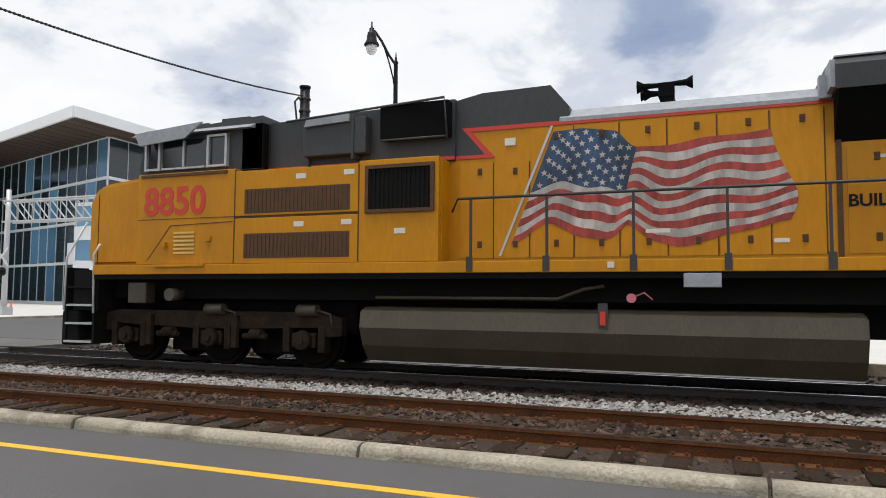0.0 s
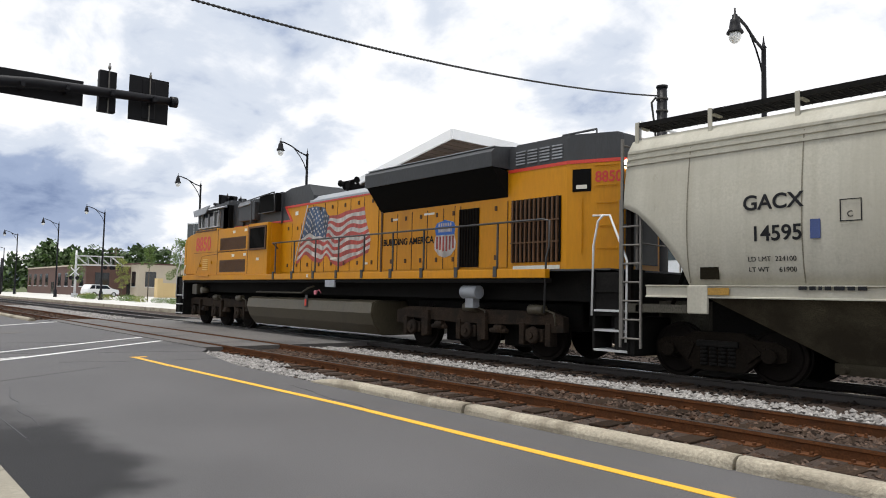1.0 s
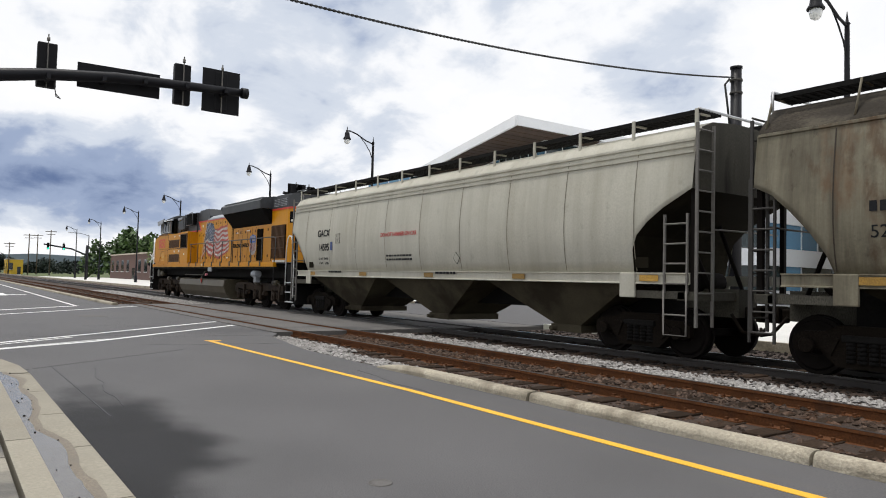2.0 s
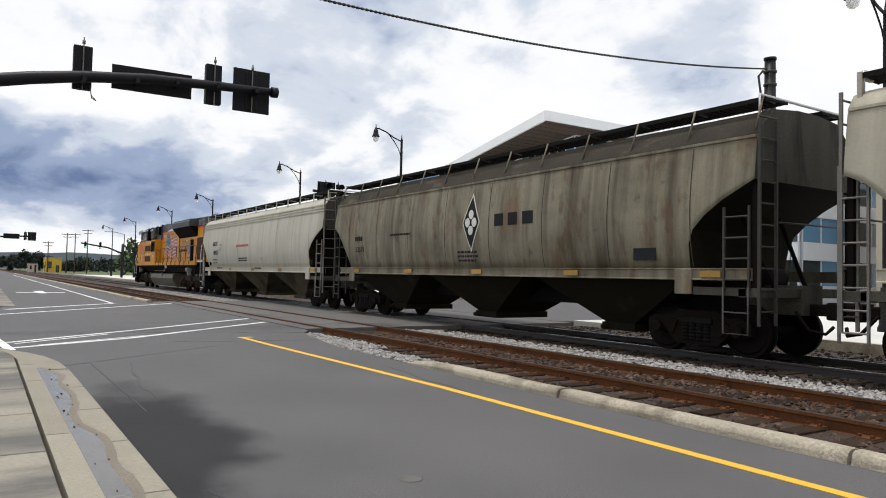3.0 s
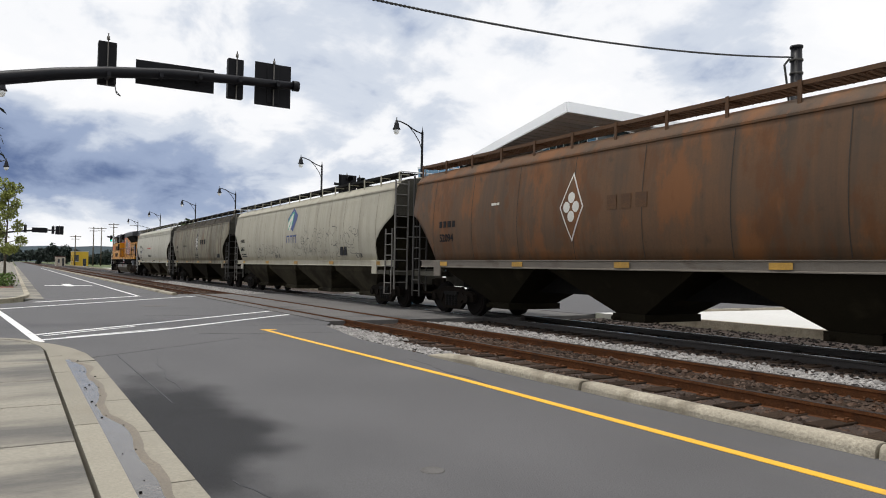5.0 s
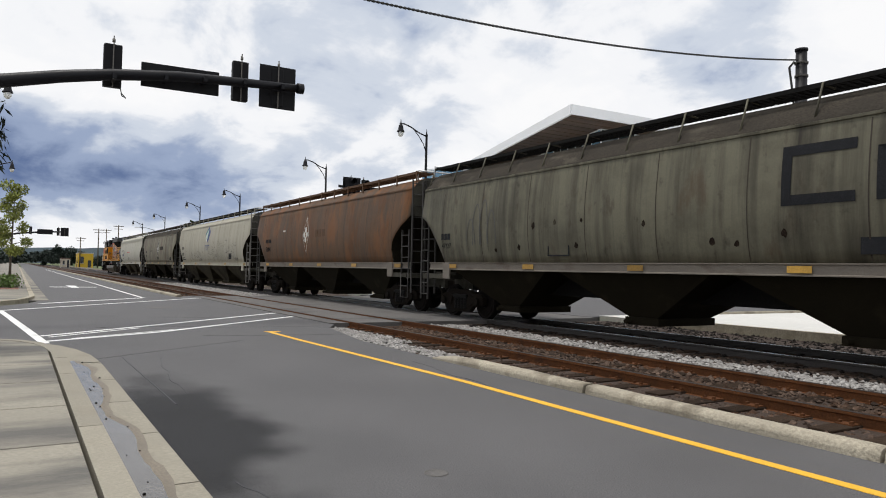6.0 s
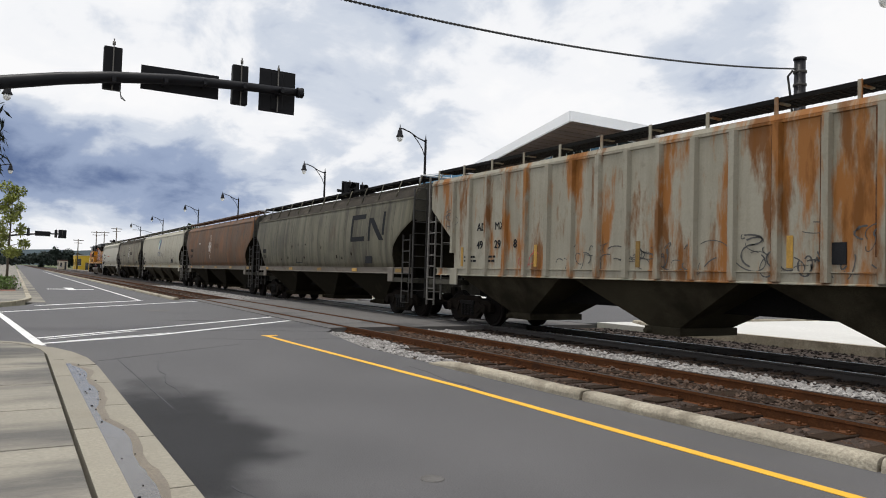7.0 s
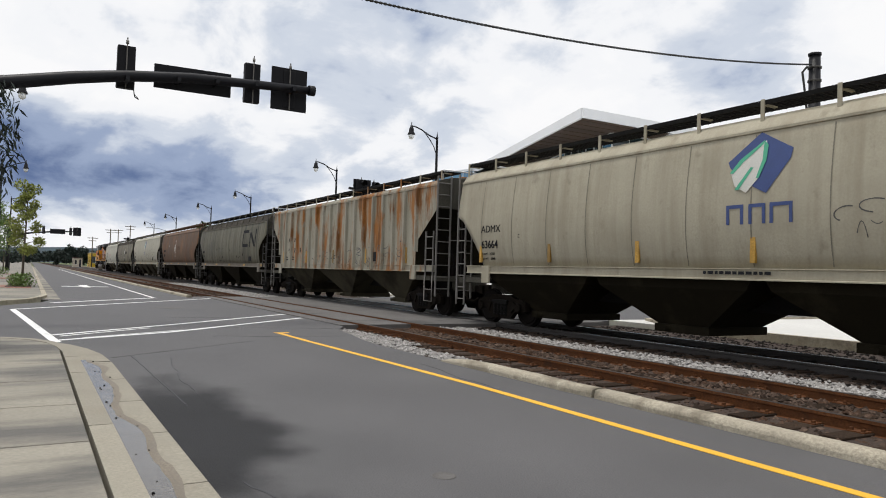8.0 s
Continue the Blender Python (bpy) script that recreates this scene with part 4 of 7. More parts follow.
        for i in range(10):
            z = 0.85 + i * 0.36
            cyl(bm, (X(-0.065), -1.53, z), (X(-0.065), -1.06, z), 0.017, n=6)
        tube(bm, [(X(-0.065), -1.06, 2.35), (X(-0.14), -0.3, 2.35), (X(-0.14), 0.9, 2.35)], 0.018, 6)
        part("end_ladder", bm, steel, car, "full-height ladder at the corner of the end sheet")
        freight_truck(car, X(1.5))
    # outlet pockets under the body
    span = (L - 2 * slope_len + 1.0) / pockets
    for i in range(pockets):
        cx = slope_len - 0.5 + span * (i + 0.5)
        bm = bm_new()
        top, bot = span / 2 - 0.04, 0.38 if pockets == 3 else span * 0.145
        neck, wide = (1.34, 0.90) if pockets == 3 else (1.18, 0.90)
        zt, zb = 1.53, 0.42
        loop = []
        for z, hx, hy in ((zt, top, 1.40), (neck, top * wide, 1.36), (zb, bot, 0.82)):
            loop.append([bm.verts.new((cx + sx * hx, sy * hy, z)) for sx, sy in ((-1, -1), (1, -1), (1, 1), (-1, 1))])
        for a, b in zip(loop, loop[1:]):
            for j in range(4):
                bm.faces.new((a[j], a[(j + 1) % 4], b[(j + 1) % 4], b[j]))
        bm.faces.new(loop[0])
        bm.faces.new(loop[-1][::-1])
        box(bm, cx - bot - 0.08, cx + bot + 0.08, -0.88, 0.88, 0.27, 0.43)
        cyl(bm, (cx - 0.3, -1.05, 0.34), (cx - 0.3, 1.05, 0.34), 0.05, n=8)
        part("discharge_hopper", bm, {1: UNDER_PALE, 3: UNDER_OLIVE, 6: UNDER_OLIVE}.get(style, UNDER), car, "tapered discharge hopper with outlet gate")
    bm = bm_new()
    box(bm, 1.0, L - 1.0, -0.33, 0.33, 0.76, 1.35)
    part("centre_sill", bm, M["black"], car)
    # roof: hatches, running boards on brackets
    bm = bm_new()
    box(bm, 0.6, L - 0.6, -0.28, 0.28, apex - 0.02, apex + 0.10, 0.02)
    part("hatch_cover", bm, paint, car)
    slats = style in (2, 5)
    for s in (-1, 1):
        y0 = s * (1.12 if not slats else 1.0)
        bm = bm_new()
        zt = 4.49
        for k in range(8):
            yy = y0 + s * (0.15 - k * 0.085)
            box(bm, 0.05, L - 0.05, yy - 0.012, yy + 0.012, zt - 0.045, zt)
        m = int(L / 0.14)
        for i in range(m):
            x = 0.06 + (L - 0.12) * i / (m - 1)
            box(bm, x - 0.011, x + 0.011, min(y0 + s * 0.16, y0 - s * 0.46), max(y0 + s * 0.16, y0 - s * 0.46), zt - 0.05, zt - 0.012)
        box(bm, 0.05, L - 0.05, y0 + s * 0.165, y0 + s * 0.185, zt - 0.07, zt + 0.01)
        part("running_board", bm, M["black"] if style != 4 else M["seam"], car, "open steel roof walkway")
        count = int(L / 1.32)
        for i in range(count + 1):
            x = 0.1 + (L - 0.2) * i / count
            bm = bm_new()
            if slats:
                tube(bm, [(x, s * 1.40, eave + 0.10), (x, s * 1.19, zt)], 0.02, 6)
                tube(bm, [(x, s * 1.19, zt - 0.03), (x, s * 0.85, zt - 0.06)], 0.018, 6)
            else:
                box(bm, x - 0.035, x + 0.035, y0 + s * 0.19, y0 + s * 0.215, eave + 0.12, zt + 0.02)
                box(bm, x - 0.03, x + 0.03, min(y0 - s * 0.16, y0 + s * 0.19), max(y0 - s * 0.16, y0 + s * 0.19), zt - 0.08, zt - 0.05)
            part("board_bracket", bm, paint if style != 4 else M["seam"], car)
    for end in (0.12, L - 0.12):
        bm = bm_new()
        tube(bm, [(end, -1.25, 4.2), (end, -1.25, 4.53), (end, 1.25, 4.53), (end, 1.25, 4.2)], 0.025, 6)
        part("roof_end_rail", bm, M["steel"], car)
    return car


def flat_shape(parent, name, pts, y, material, label=""):
    bm = bm_new()
    slab(bm, pts, y - 0.004, y)
    return part(name, bm, material, parent, label)


def on_side(z):
    return -curved_side(z)


def curved_decal(parent, name, outline, material, label=""):
    """A painted shape (x, z) laid on the rounded side of a car, cut in level bands."""
    bm = bm_new()
    bm.faces.new([bm.verts.new((x, 0, z)) for x, z in outline])
    bmesh.ops.triangulate(bm, faces=bm.faces[:])
    z = 1.6
    while z < 4.0:
        bmesh.ops.bisect_plane(bm, geom=bm.verts[:] + bm.edges[:] + bm.faces[:], plane_co=(0, 0, z), plane_no=(0, 0, 1))
        z += 0.07
    for v in bm.verts:
        v.co.y = on_side(v.co.z) - 0.009
    return part(name, bm, material, parent, label)


def bars(parent, x, z, widths, h, y_of, material, gap=0.04, name="lettering_bar"):
    """Plain bars in place of lettering."""
    bm = bm_new()
    for w in widths:
        box(bm, x, x + w, y_of(z + h / 2) - 0.012, y_of(z + h / 2) - 0.006, z, z + h)
        x += w + gap
    return part(name, bm, material, parent)


def small_stencil(car, x, z, y_of, rows=2, w=0.9, material=None):
    bm = bm_new()
    rng = random.Random(int(x * 100))
    for r in range(rows):
        xx = x
        while xx < x + w:
            ww = rng.uniform(0.05, 0.16)
            zz = z - r * 0.11
            box(bm, xx, xx + ww, y_of(zz) - 0.012, y_of(zz) - 0.006, zz, zz + 0.055)
            xx += ww + 0.035
    return part("stencil", bm, material or M["print"], car, "small illegible stencilled lines")


def leaf_logo(car, x, z, s):
    """A diamond of navy with a pale leaf cut through it, and plain navy bars beneath."""
    d = lambda pts: [(x + a * s * 1.28, z - 0.03 + b * s * 0.96) for a, b in pts]
    curved_decal(car, "logo_diamond", d([(0.0, 0.52), (0.42, 0.20), (0.40, 0.05), (0.12, -0.45), (-0.1, -0.30), (-0.38, 0.0), (-0.42, 0.10)]), M["print_blue"], "navy diamond logo")
    ob = curved_decal(car, "logo_leaf", d([(0.08, 0.38), (0.10, 0.10), (0.0, -0.22), (-0.14, -0.42), (-0.30, -0.30), (-0.36, -0.1), (-0.22, 0.14)]), M["print_white"], "pale leaf in the logo")
    ob.location.y = -0.006
    for k, pts in enumerate(([(0.05, 0.38), (0.11, 0.30), (0.10, 0.06), (0.02, -0.2), (-0.02, -0.2), (0.05, 0.08)], [(0.05, 0.38), (-0.25, 0.12), (-0.38, -0.08), (-0.33, -0.09), (-0.2, 0.08), (0.04, 0.32)], [(-0.30, -0.36), (-0.1, -0.02), (-0.06, -0.03), (-0.24, -0.36)])):
        ob = curved_decal(car, "logo_vein", d(pts), M["print_green"], "green leaf vein")
        ob.location.y = -0.010
    # wordmark as plain strokes
    for dx, w in ((-0.52, 0.30), (-0.13, 0.28), (0.22, 0.36)):
        x0 = x + dx * s
        t = 0.055 * s
        za, zb, x1 = z - 0.90 * s, z - 0.60 * s, x0 + w * s
        for a, b, c, e in ((x0, x0 + t, za, zb), (x1 - t, x1, za, zb), (x0 + t, x1 - t, zb - t, zb)):
            curved_decal(car, "wordmark_bar", [(a, c), (b, c), (b, e), (a, e)], M["print_blue"], "plain navy wordmark bar")


def diamond_logo(car, x, z, s, material):
    d = lambda k: [(x, z + 0.52 * s * k), (x + 0.26 * s * k, z), (x, z - 0.52 * s * k), (x - 0.26 * s * k, z)]
    a = curved_decal(car, "logo_diamond", d(1.0), M["print_white"], "pale diamond outline")
    b = curved_decal(car, "logo_diamond", d(0.90), material, "dark diamond logo")
    b.location.y = -0.005
    for dx, dz in ((0, 0.14), (0, -0.14), (0.10, 0), (-0.10, 0)):
        c = curved_decal(car, "logo_petal", [(x + dx * s + 0.075 * s * math.cos(k), z + dz * s + 0.085 * s * math.sin(k)) for k in [i * 0.628 for i in range(10)]], M["print_white"], "pale petal of the logo")
        c.location.y = -0.010


CARS = []


def train_cars():
    # 1: clean pale car
    c = hopper("covered_hopper", 21.3, 17.15, 1, CAR[1], "pale grey covered hopper car with black stencils behind the locomotive", 9)
    CARS.append((c, 21.3))
    lettering("GACX", 0.32, 2.2, on_side(2.8) - 0.02, 2.72, M["print"], c, 1.0, bold=0.006)
    lettering("14595", 0.325, 2.32, on_side(2.3) - 0.02, 2.24, M["print"], c, 0.95, bold=0.006)
    lettering("LD LMT  224100", 0.105, 2.26, on_side(1.98) - 0.022, 1.93, M["print"], c, 1.0)
    lettering("LT WT     61900", 0.105, 2.26, on_side(1.83) - 0.022, 1.77, M["print"], c, 1.0)
    lettering("C", 0.12, 3.69, on_side(2.6) - 0.02, 2.52, M["print"], c)
    bm = bm_new()
    for a in ((3.6, 3.88, 2.46, 2.472), (3.6, 3.88, 2.76, 2.772), (3.6, 3.612, 2.472, 2.76), (3.868, 3.88, 2.472, 2.76)):
        box(bm, a[0], a[1], on_side(2.6) - 0.014, on_side(2.6) - 0.006, a[2], a[3])
    part("plate_mark", bm, M["print"], c, "small framed stencil")
    lettering("DO NOT HAMMER ON CAR", 0.158, 6.5, on_side(2.62) - 0.02, 2.57, M["print_red"], c, 0.98, bold=0.004)
    lettering("CAUTION", 0.10, 8.5, -1.535, 1.43, M["print"], c)
    small_stencil(c, 6.8, 1.98, on_side, 2, 1.3)
    small_stencil(c, 9.3, 1.5, lambda z: -1.53, 1, 0.9)
    small_stencil(c, 3.0, 1.5, lambda z: -1.53, 1, 0.9)
    bm = bm_new()
    box(bm, 3.2, 3.34, on_side(2.4) - 0.014, on_side(2.4) - 0.006, 2.24, 2.52)
    part("paint_patch", bm, M["print_blue"], c, "faded blue paint patch")
    for pts in ([(10.1, 1.9), (10.25, 2.06), (10.4, 1.9), (10.25, 1.74)],):
        curved_decal(c, "hazard_diamond", pts, M["print"], "small diamond placard")
        ob = curved_decal(c, "hazard_diamond", [(10.25 + (a - 10.25) * 0.86, 1.9 + (b - 1.9) * 0.86) for a, b in pts], CAR[1])
        ob.location.y = -0.004
    for x, w in ((0.95, 0.32), (15.4, 0.3)):
        bm = bm_new()
        box(bm, x + 0.5, x + 0.5 + w, on_side(1.75) - 0.02, on_side(1.75), 1.66, 1.86)
        part("routing_board", bm, UNDER, c, "small dark routing board")
    # 2: stained car with a dark diamond
    c = hopper("covered_hopper", 39.6, 16.6, 2, CAR[2], "heavily stained grey covered hopper car with a dark diamond logo", 8, eave=3.80)
    CARS.append((c, 39.6))
    diamond_logo(c, 8.55, 2.74, 1.48, M["print"])
    bars(c, 9.55, 2.60, (0.34, 0.34, 0.38), 0.30, on_side, M["print"], 0.2)
    bars(c, 1.75, 2.45, (0.1, 0.1, 0.11, 0.1), 0.15, on_side, M["print"])
    lettering("52373", 0.26, 1.75, on_side(2.1) - 0.02, 2.08, M["print"], c)
    small_stencil(c, 7.9, 1.95, on_side, 3, 0.8)
    small_stencil(c, 4.2, 2.55, on_side, 1, 1.2)
    bm = bm_new()
    box(bm, 14.0, 14.55, on_side(1.85) - 0.016, on_side(1.85) - 0.004, 1.72, 2.04)
    part("consolidated_stencil", bm, M["print"], c, "black stencil panel")
    # 3: long cream car with the leaf logo
    c = hopper("covered_hopper", 57.65, 19.25, 3, CAR[3], "long cream-grey covered hopper car with a leaf logo and graffiti", 13, 4)
    CARS.append((c, 57.65))
    leaf_logo(c, 9.4, 3.36, 1.15)
    lettering("ADMX", 0.25, 1.3, on_side(2.6) - 0.02, 2.50, M["print"], c)
    lettering("63051", 0.285, 1.3, on_side(2.2) - 0.02, 2.06, M["print"], c, bold=0.005)
    lettering("C", 0.12, 2.92, on_side(2.3) - 0.02, 2.28, M["print"], c)
    small_stencil(c, 1.4, 1.85, on_side, 2, 0.8)
    scribble(c, 4.0, 9.0, 1.75, 2.2, on_side, 11, 34, M["spray"], 0.009)
    scribble(c, 9.5, 16.5, 1.75, 2.75, on_side, 12, 95, M["spray"], 0.010)
    lettering("BFOR", 0.26, 7.05, on_side(1.75) - 0.02, 1.66, M["spray"], c, 1.15)
    lettering("CVK", 0.24, 16.3, on_side(1.75) - 0.02, 1.66, M["spray"], c, 1.2)
    bm = bm_new()
    box(bm, 14.9, 15.2, on_side(1.95) - 0.016, on_side(1.95) - 0.004, 1.75, 2.15)
    box(bm, 15.27, 15.5, on_side(1.95) - 0.016, on_side(1.95) - 0.004, 1.75, 2.15)
    part("consolidated_stencil", bm, M["print"], c, "black stencil panels")
    # 4: rust-brown car
    c = hopper("covered_hopper", 78.3, 16.7, 4, CAR[4], "rust-brown covered hopper car with a faded pale diamond", 8)
    CARS.append((c, 78.3))
    diamond_logo(c, 7.3, 2.75, 1.5, CAR[4])
    bars(c, 1.62, 2.5, (0.14, 0.14, 0.17, 0.14), 0.18, on_side, M["print"], 0.08)
    lettering("52094", 0.30, 1.6, on_side(2.3) - 0.02, 2.1, M["print"], c, bold=0.006)
    bars(c, 4.2, 2.98, (0.22, 0.1), 0.06, on_side, M["sticker"], 0.02)
    bars(c, 8.4, 2.62, (0.28, 0.28, 0.3), 0.3, on_side, M["seam"], 0.12)
    # 5: grimy olive car with a worm-like emblem
    c = hopper("covered_hopper", 95.8, 16.6, 5, CAR[5], "grimy olive-grey covered hopper car with a faded dark emblem", 8, eave=3.80)
    CARS.append((c, 95.8))
    z0, z1 = 2.55, 3.52
    for pts in ([(9.55, z0), (10.75, z0), (10.75, z0 + 0.17), (9.55, z0 + 0.17)], [(9.55, z0 + 0.17), (9.72, z0 + 0.17), (9.72, z1 - 0.17), (9.55, z1 - 0.17)],
                [(9.55, z1 - 0.17), (10.75, z1 - 0.17), (10.75, z1), (9.55, z1)],
                [(11.05, z0), (11.22, z0), (11.22, z1 - 0.17), (11.05, z1 - 0.17)], [(11.05, z1 - 0.17), (11.4, z1 - 0.17), (12.3, z0), (11.95, z0)], [(12.15, z0 + 0.17), (12.32, z0 + 0.17), (12.32, z1), (12.15, z1)]):
        curved_decal(c, "emblem_stroke", [(px + 2.4, pz - 0.06) for px, pz in pts], M["print"], "faded dark stroke of an emblem")
    bars(c, 1.2, 2.22, (0.13, 0.13, 0.13), 0.18, on_side, M["print"])
    lettering("47227", 0.2, 1.2, on_side(2.0) - 0.02, 1.98, M["print"], c)
    for dx, top in ((0.0, 2.75), (0.28, 3.15), (0.62, 3.25), (0.98, 2.95)):
        arch = [(2.75 + dx + 0.20 * math.cos(a), 2.05 + (top - 2.05) * math.sin(a)) for a in [math.pi * k / 14 for k in range(15)]]
        for (xa, za), (xb, zb) in zip(arch, arch[1:]):
            o = Vector((xb - xa, zb - za)).normalized().orthogonal() * 0.015
            curved_decal(c, "graffiti_stroke", [(xa - o.x, za - o.y), (xb - o.x, zb - o.y), (xb + o.x, zb + o.y), (xa + o.x, za + o.y)], M["spray"])
    for cx, cz, r in ((5.5, 2.45, 0.08), (6.3, 2.5, 0.06), (7.0, 1.95, 0.07), (7.2, 2.5, 0.05), (9.0, 2.35, 0.06), (10.6, 1.95, 0.08), (11.1, 1.9, 0.06), (12.0, 2.05, 0.07), (4.9, 1.95, 0.07), (3.9, 1.9, 0.06)):
        outline = [(cx + r * (0.8 + 0.5 * noise.noise(Vector((math.cos(k * 0.45) * 1.7 + cx, math.sin(k * 0.45) * 1.7, 2)))) * math.cos(k * 0.45), cz + 1.2 * r * (0.8 + 0.5 * noise.noise(Vector((math.cos(k * 0.45) * 1.7 + cx, math.sin(k * 0.45) * 1.7, 5)))) * math.sin(k * 0.45)) for k in range(14)]
        curved_decal(c, "bare_patch", outline, M["bare"], "dark rusted patch where paint has gone")
    bm = bm_new()
    for a in ((6.0, 6.75, 1.72, 1.75), (6.0, 6.75, 2.0, 2.03), (6.0, 6.03, 1.75, 2.0), (6.72, 6.75, 1.75, 2.0)):
        box(bm, a[0], a[1], on_side(1.86) - 0.016, on_side(1.86) - 0.004, a[2], a[3])
    box(bm, 13.2, 13.75, on_side(1.85) - 0.016, on_side(1.85) - 0.004, 1.7, 1.98)
    part("consolidated_stencil", bm, M["print"], c, "dark stencil frames")["kind"] = "stuff"
    # 6: ribbed car with rust
    c = hopper("ribbed_hopper", 113.5, 16.85, 6, CAR[6], "white ribbed covered hopper car with orange rust blooms and graffiti", 18, 3, True, eave=4.06, apex=4.36)
    CARS.append((c, 113.5))
    side = lambda z: -1.49
    lettering("AD", 0.29, 2.5, -1.5, 2.58, M["print"], c, bold=0.006)
    lettering("MX", 0.29, 3.32, -1.5, 2.58, M["print"], c)
    lettering("49", 0.29, 2.5, -1.5, 2.1, M["print"], c, bold=0.006)
    lettering("29", 0.29, 3.32, -1.5, 2.1, M["print"], c, bold=0.006)
    lettering("8", 0.29, 4.15, -1.5, 2.1, M["print"], c, bold=0.006)
    small_stencil(c, 1.9, 1.85, side, 2, 0.5)
    small_stencil(c, 2.8, 1.85, side, 2, 0.5)
    scribble(c, 6.0, 10.2, 1.6, 2.05, lambda z: -1.49, 31, 34, M["spray"], 0.015)
    scribble(c, 10.5, 14.5, 1.6, 2.3, lambda z: -1.49, 32, 40, M["spray"], 0.016)
    scribble(c, 1.0, 1.45, 2.6, 3.3, lambda z: -1.49, 33, 12, M["spray"], 0.014)
    scribble(c, 4.4, 5.0, 1.7, 1.9, lambda z: -1.49, 34, 6, M["print_red"], 0.012)
    bm = bm_new()
    box(bm, 12.1, 12.5, -1.505, -1.494, 1.68, 2.02)
    part("consolidated_stencil", bm, M["print"], c, "black stencil panel")
    # 7: clean cream car with the large leaf logo
    c = hopper("covered_hopper", 131.75, 19.25, 7, CAR[7], "cream covered hopper car with a large navy and green leaf logo", 13, 4)
    CARS.append((c, 131.75))
    leaf_logo(c, 9.73, 3.36, 1.15)
    lettering("ADMX", 0.27, 1.25, on_side(2.6) - 0.02, 2.46, M["print"], c, 1.16)
    lettering("63664", 0.285, 1.25, on_side(2.2) - 0.02, 2.04, M["print"], c, 1.1, bold=0.005)
    lettering("LD LMT  217100", 0.085, 1.27, on_side(1.85) - 0.022, 1.86, M["print"], c)
    lettering("LT WT     68900", 0.085, 1.27, on_side(1.75) - 0.022, 1.73, M["print"], c)
    small_stencil(c, 8.6, 1.46, lambda z: -1.53, 1, 1.4)
    scribble(c, 11.2, 14, 1.8, 2.6, on_side, 41, 12, M["spray"], 0.013)
    for x in (1.15, 4.1, 6.93, 9.60, 14.6):
        bm = bm_new()
        box(bm, x, x + 0.1, on_side(1.9) - 0.03, on_side(1.9) + 0.02, 1.66, 2.10)
        part("reflector", bm, M["reflector"], c, "amber reflector strip")
    lettering("C", 0.12, 2.92, on_side(2.3) - 0.02, 2.28, M["print"], c)

    for car, _ in CARS:
        for ob in car.children:
            if ob.name.startswith("lettering") and not ob.name.startswith("lettering_bar") and not car.name.startswith("ribbed"):
                hug(ob)


def hug(ob):
    """Lays painted letters along the rounded side."""
    y0, z0 = ob.matrix_basis.translation.y, ob.matrix_basis.translation.z
    for v in ob.data.vertices:
        v.co.z += y0 - on_side(z0 + v.co.y) + 0.010


train_cars()

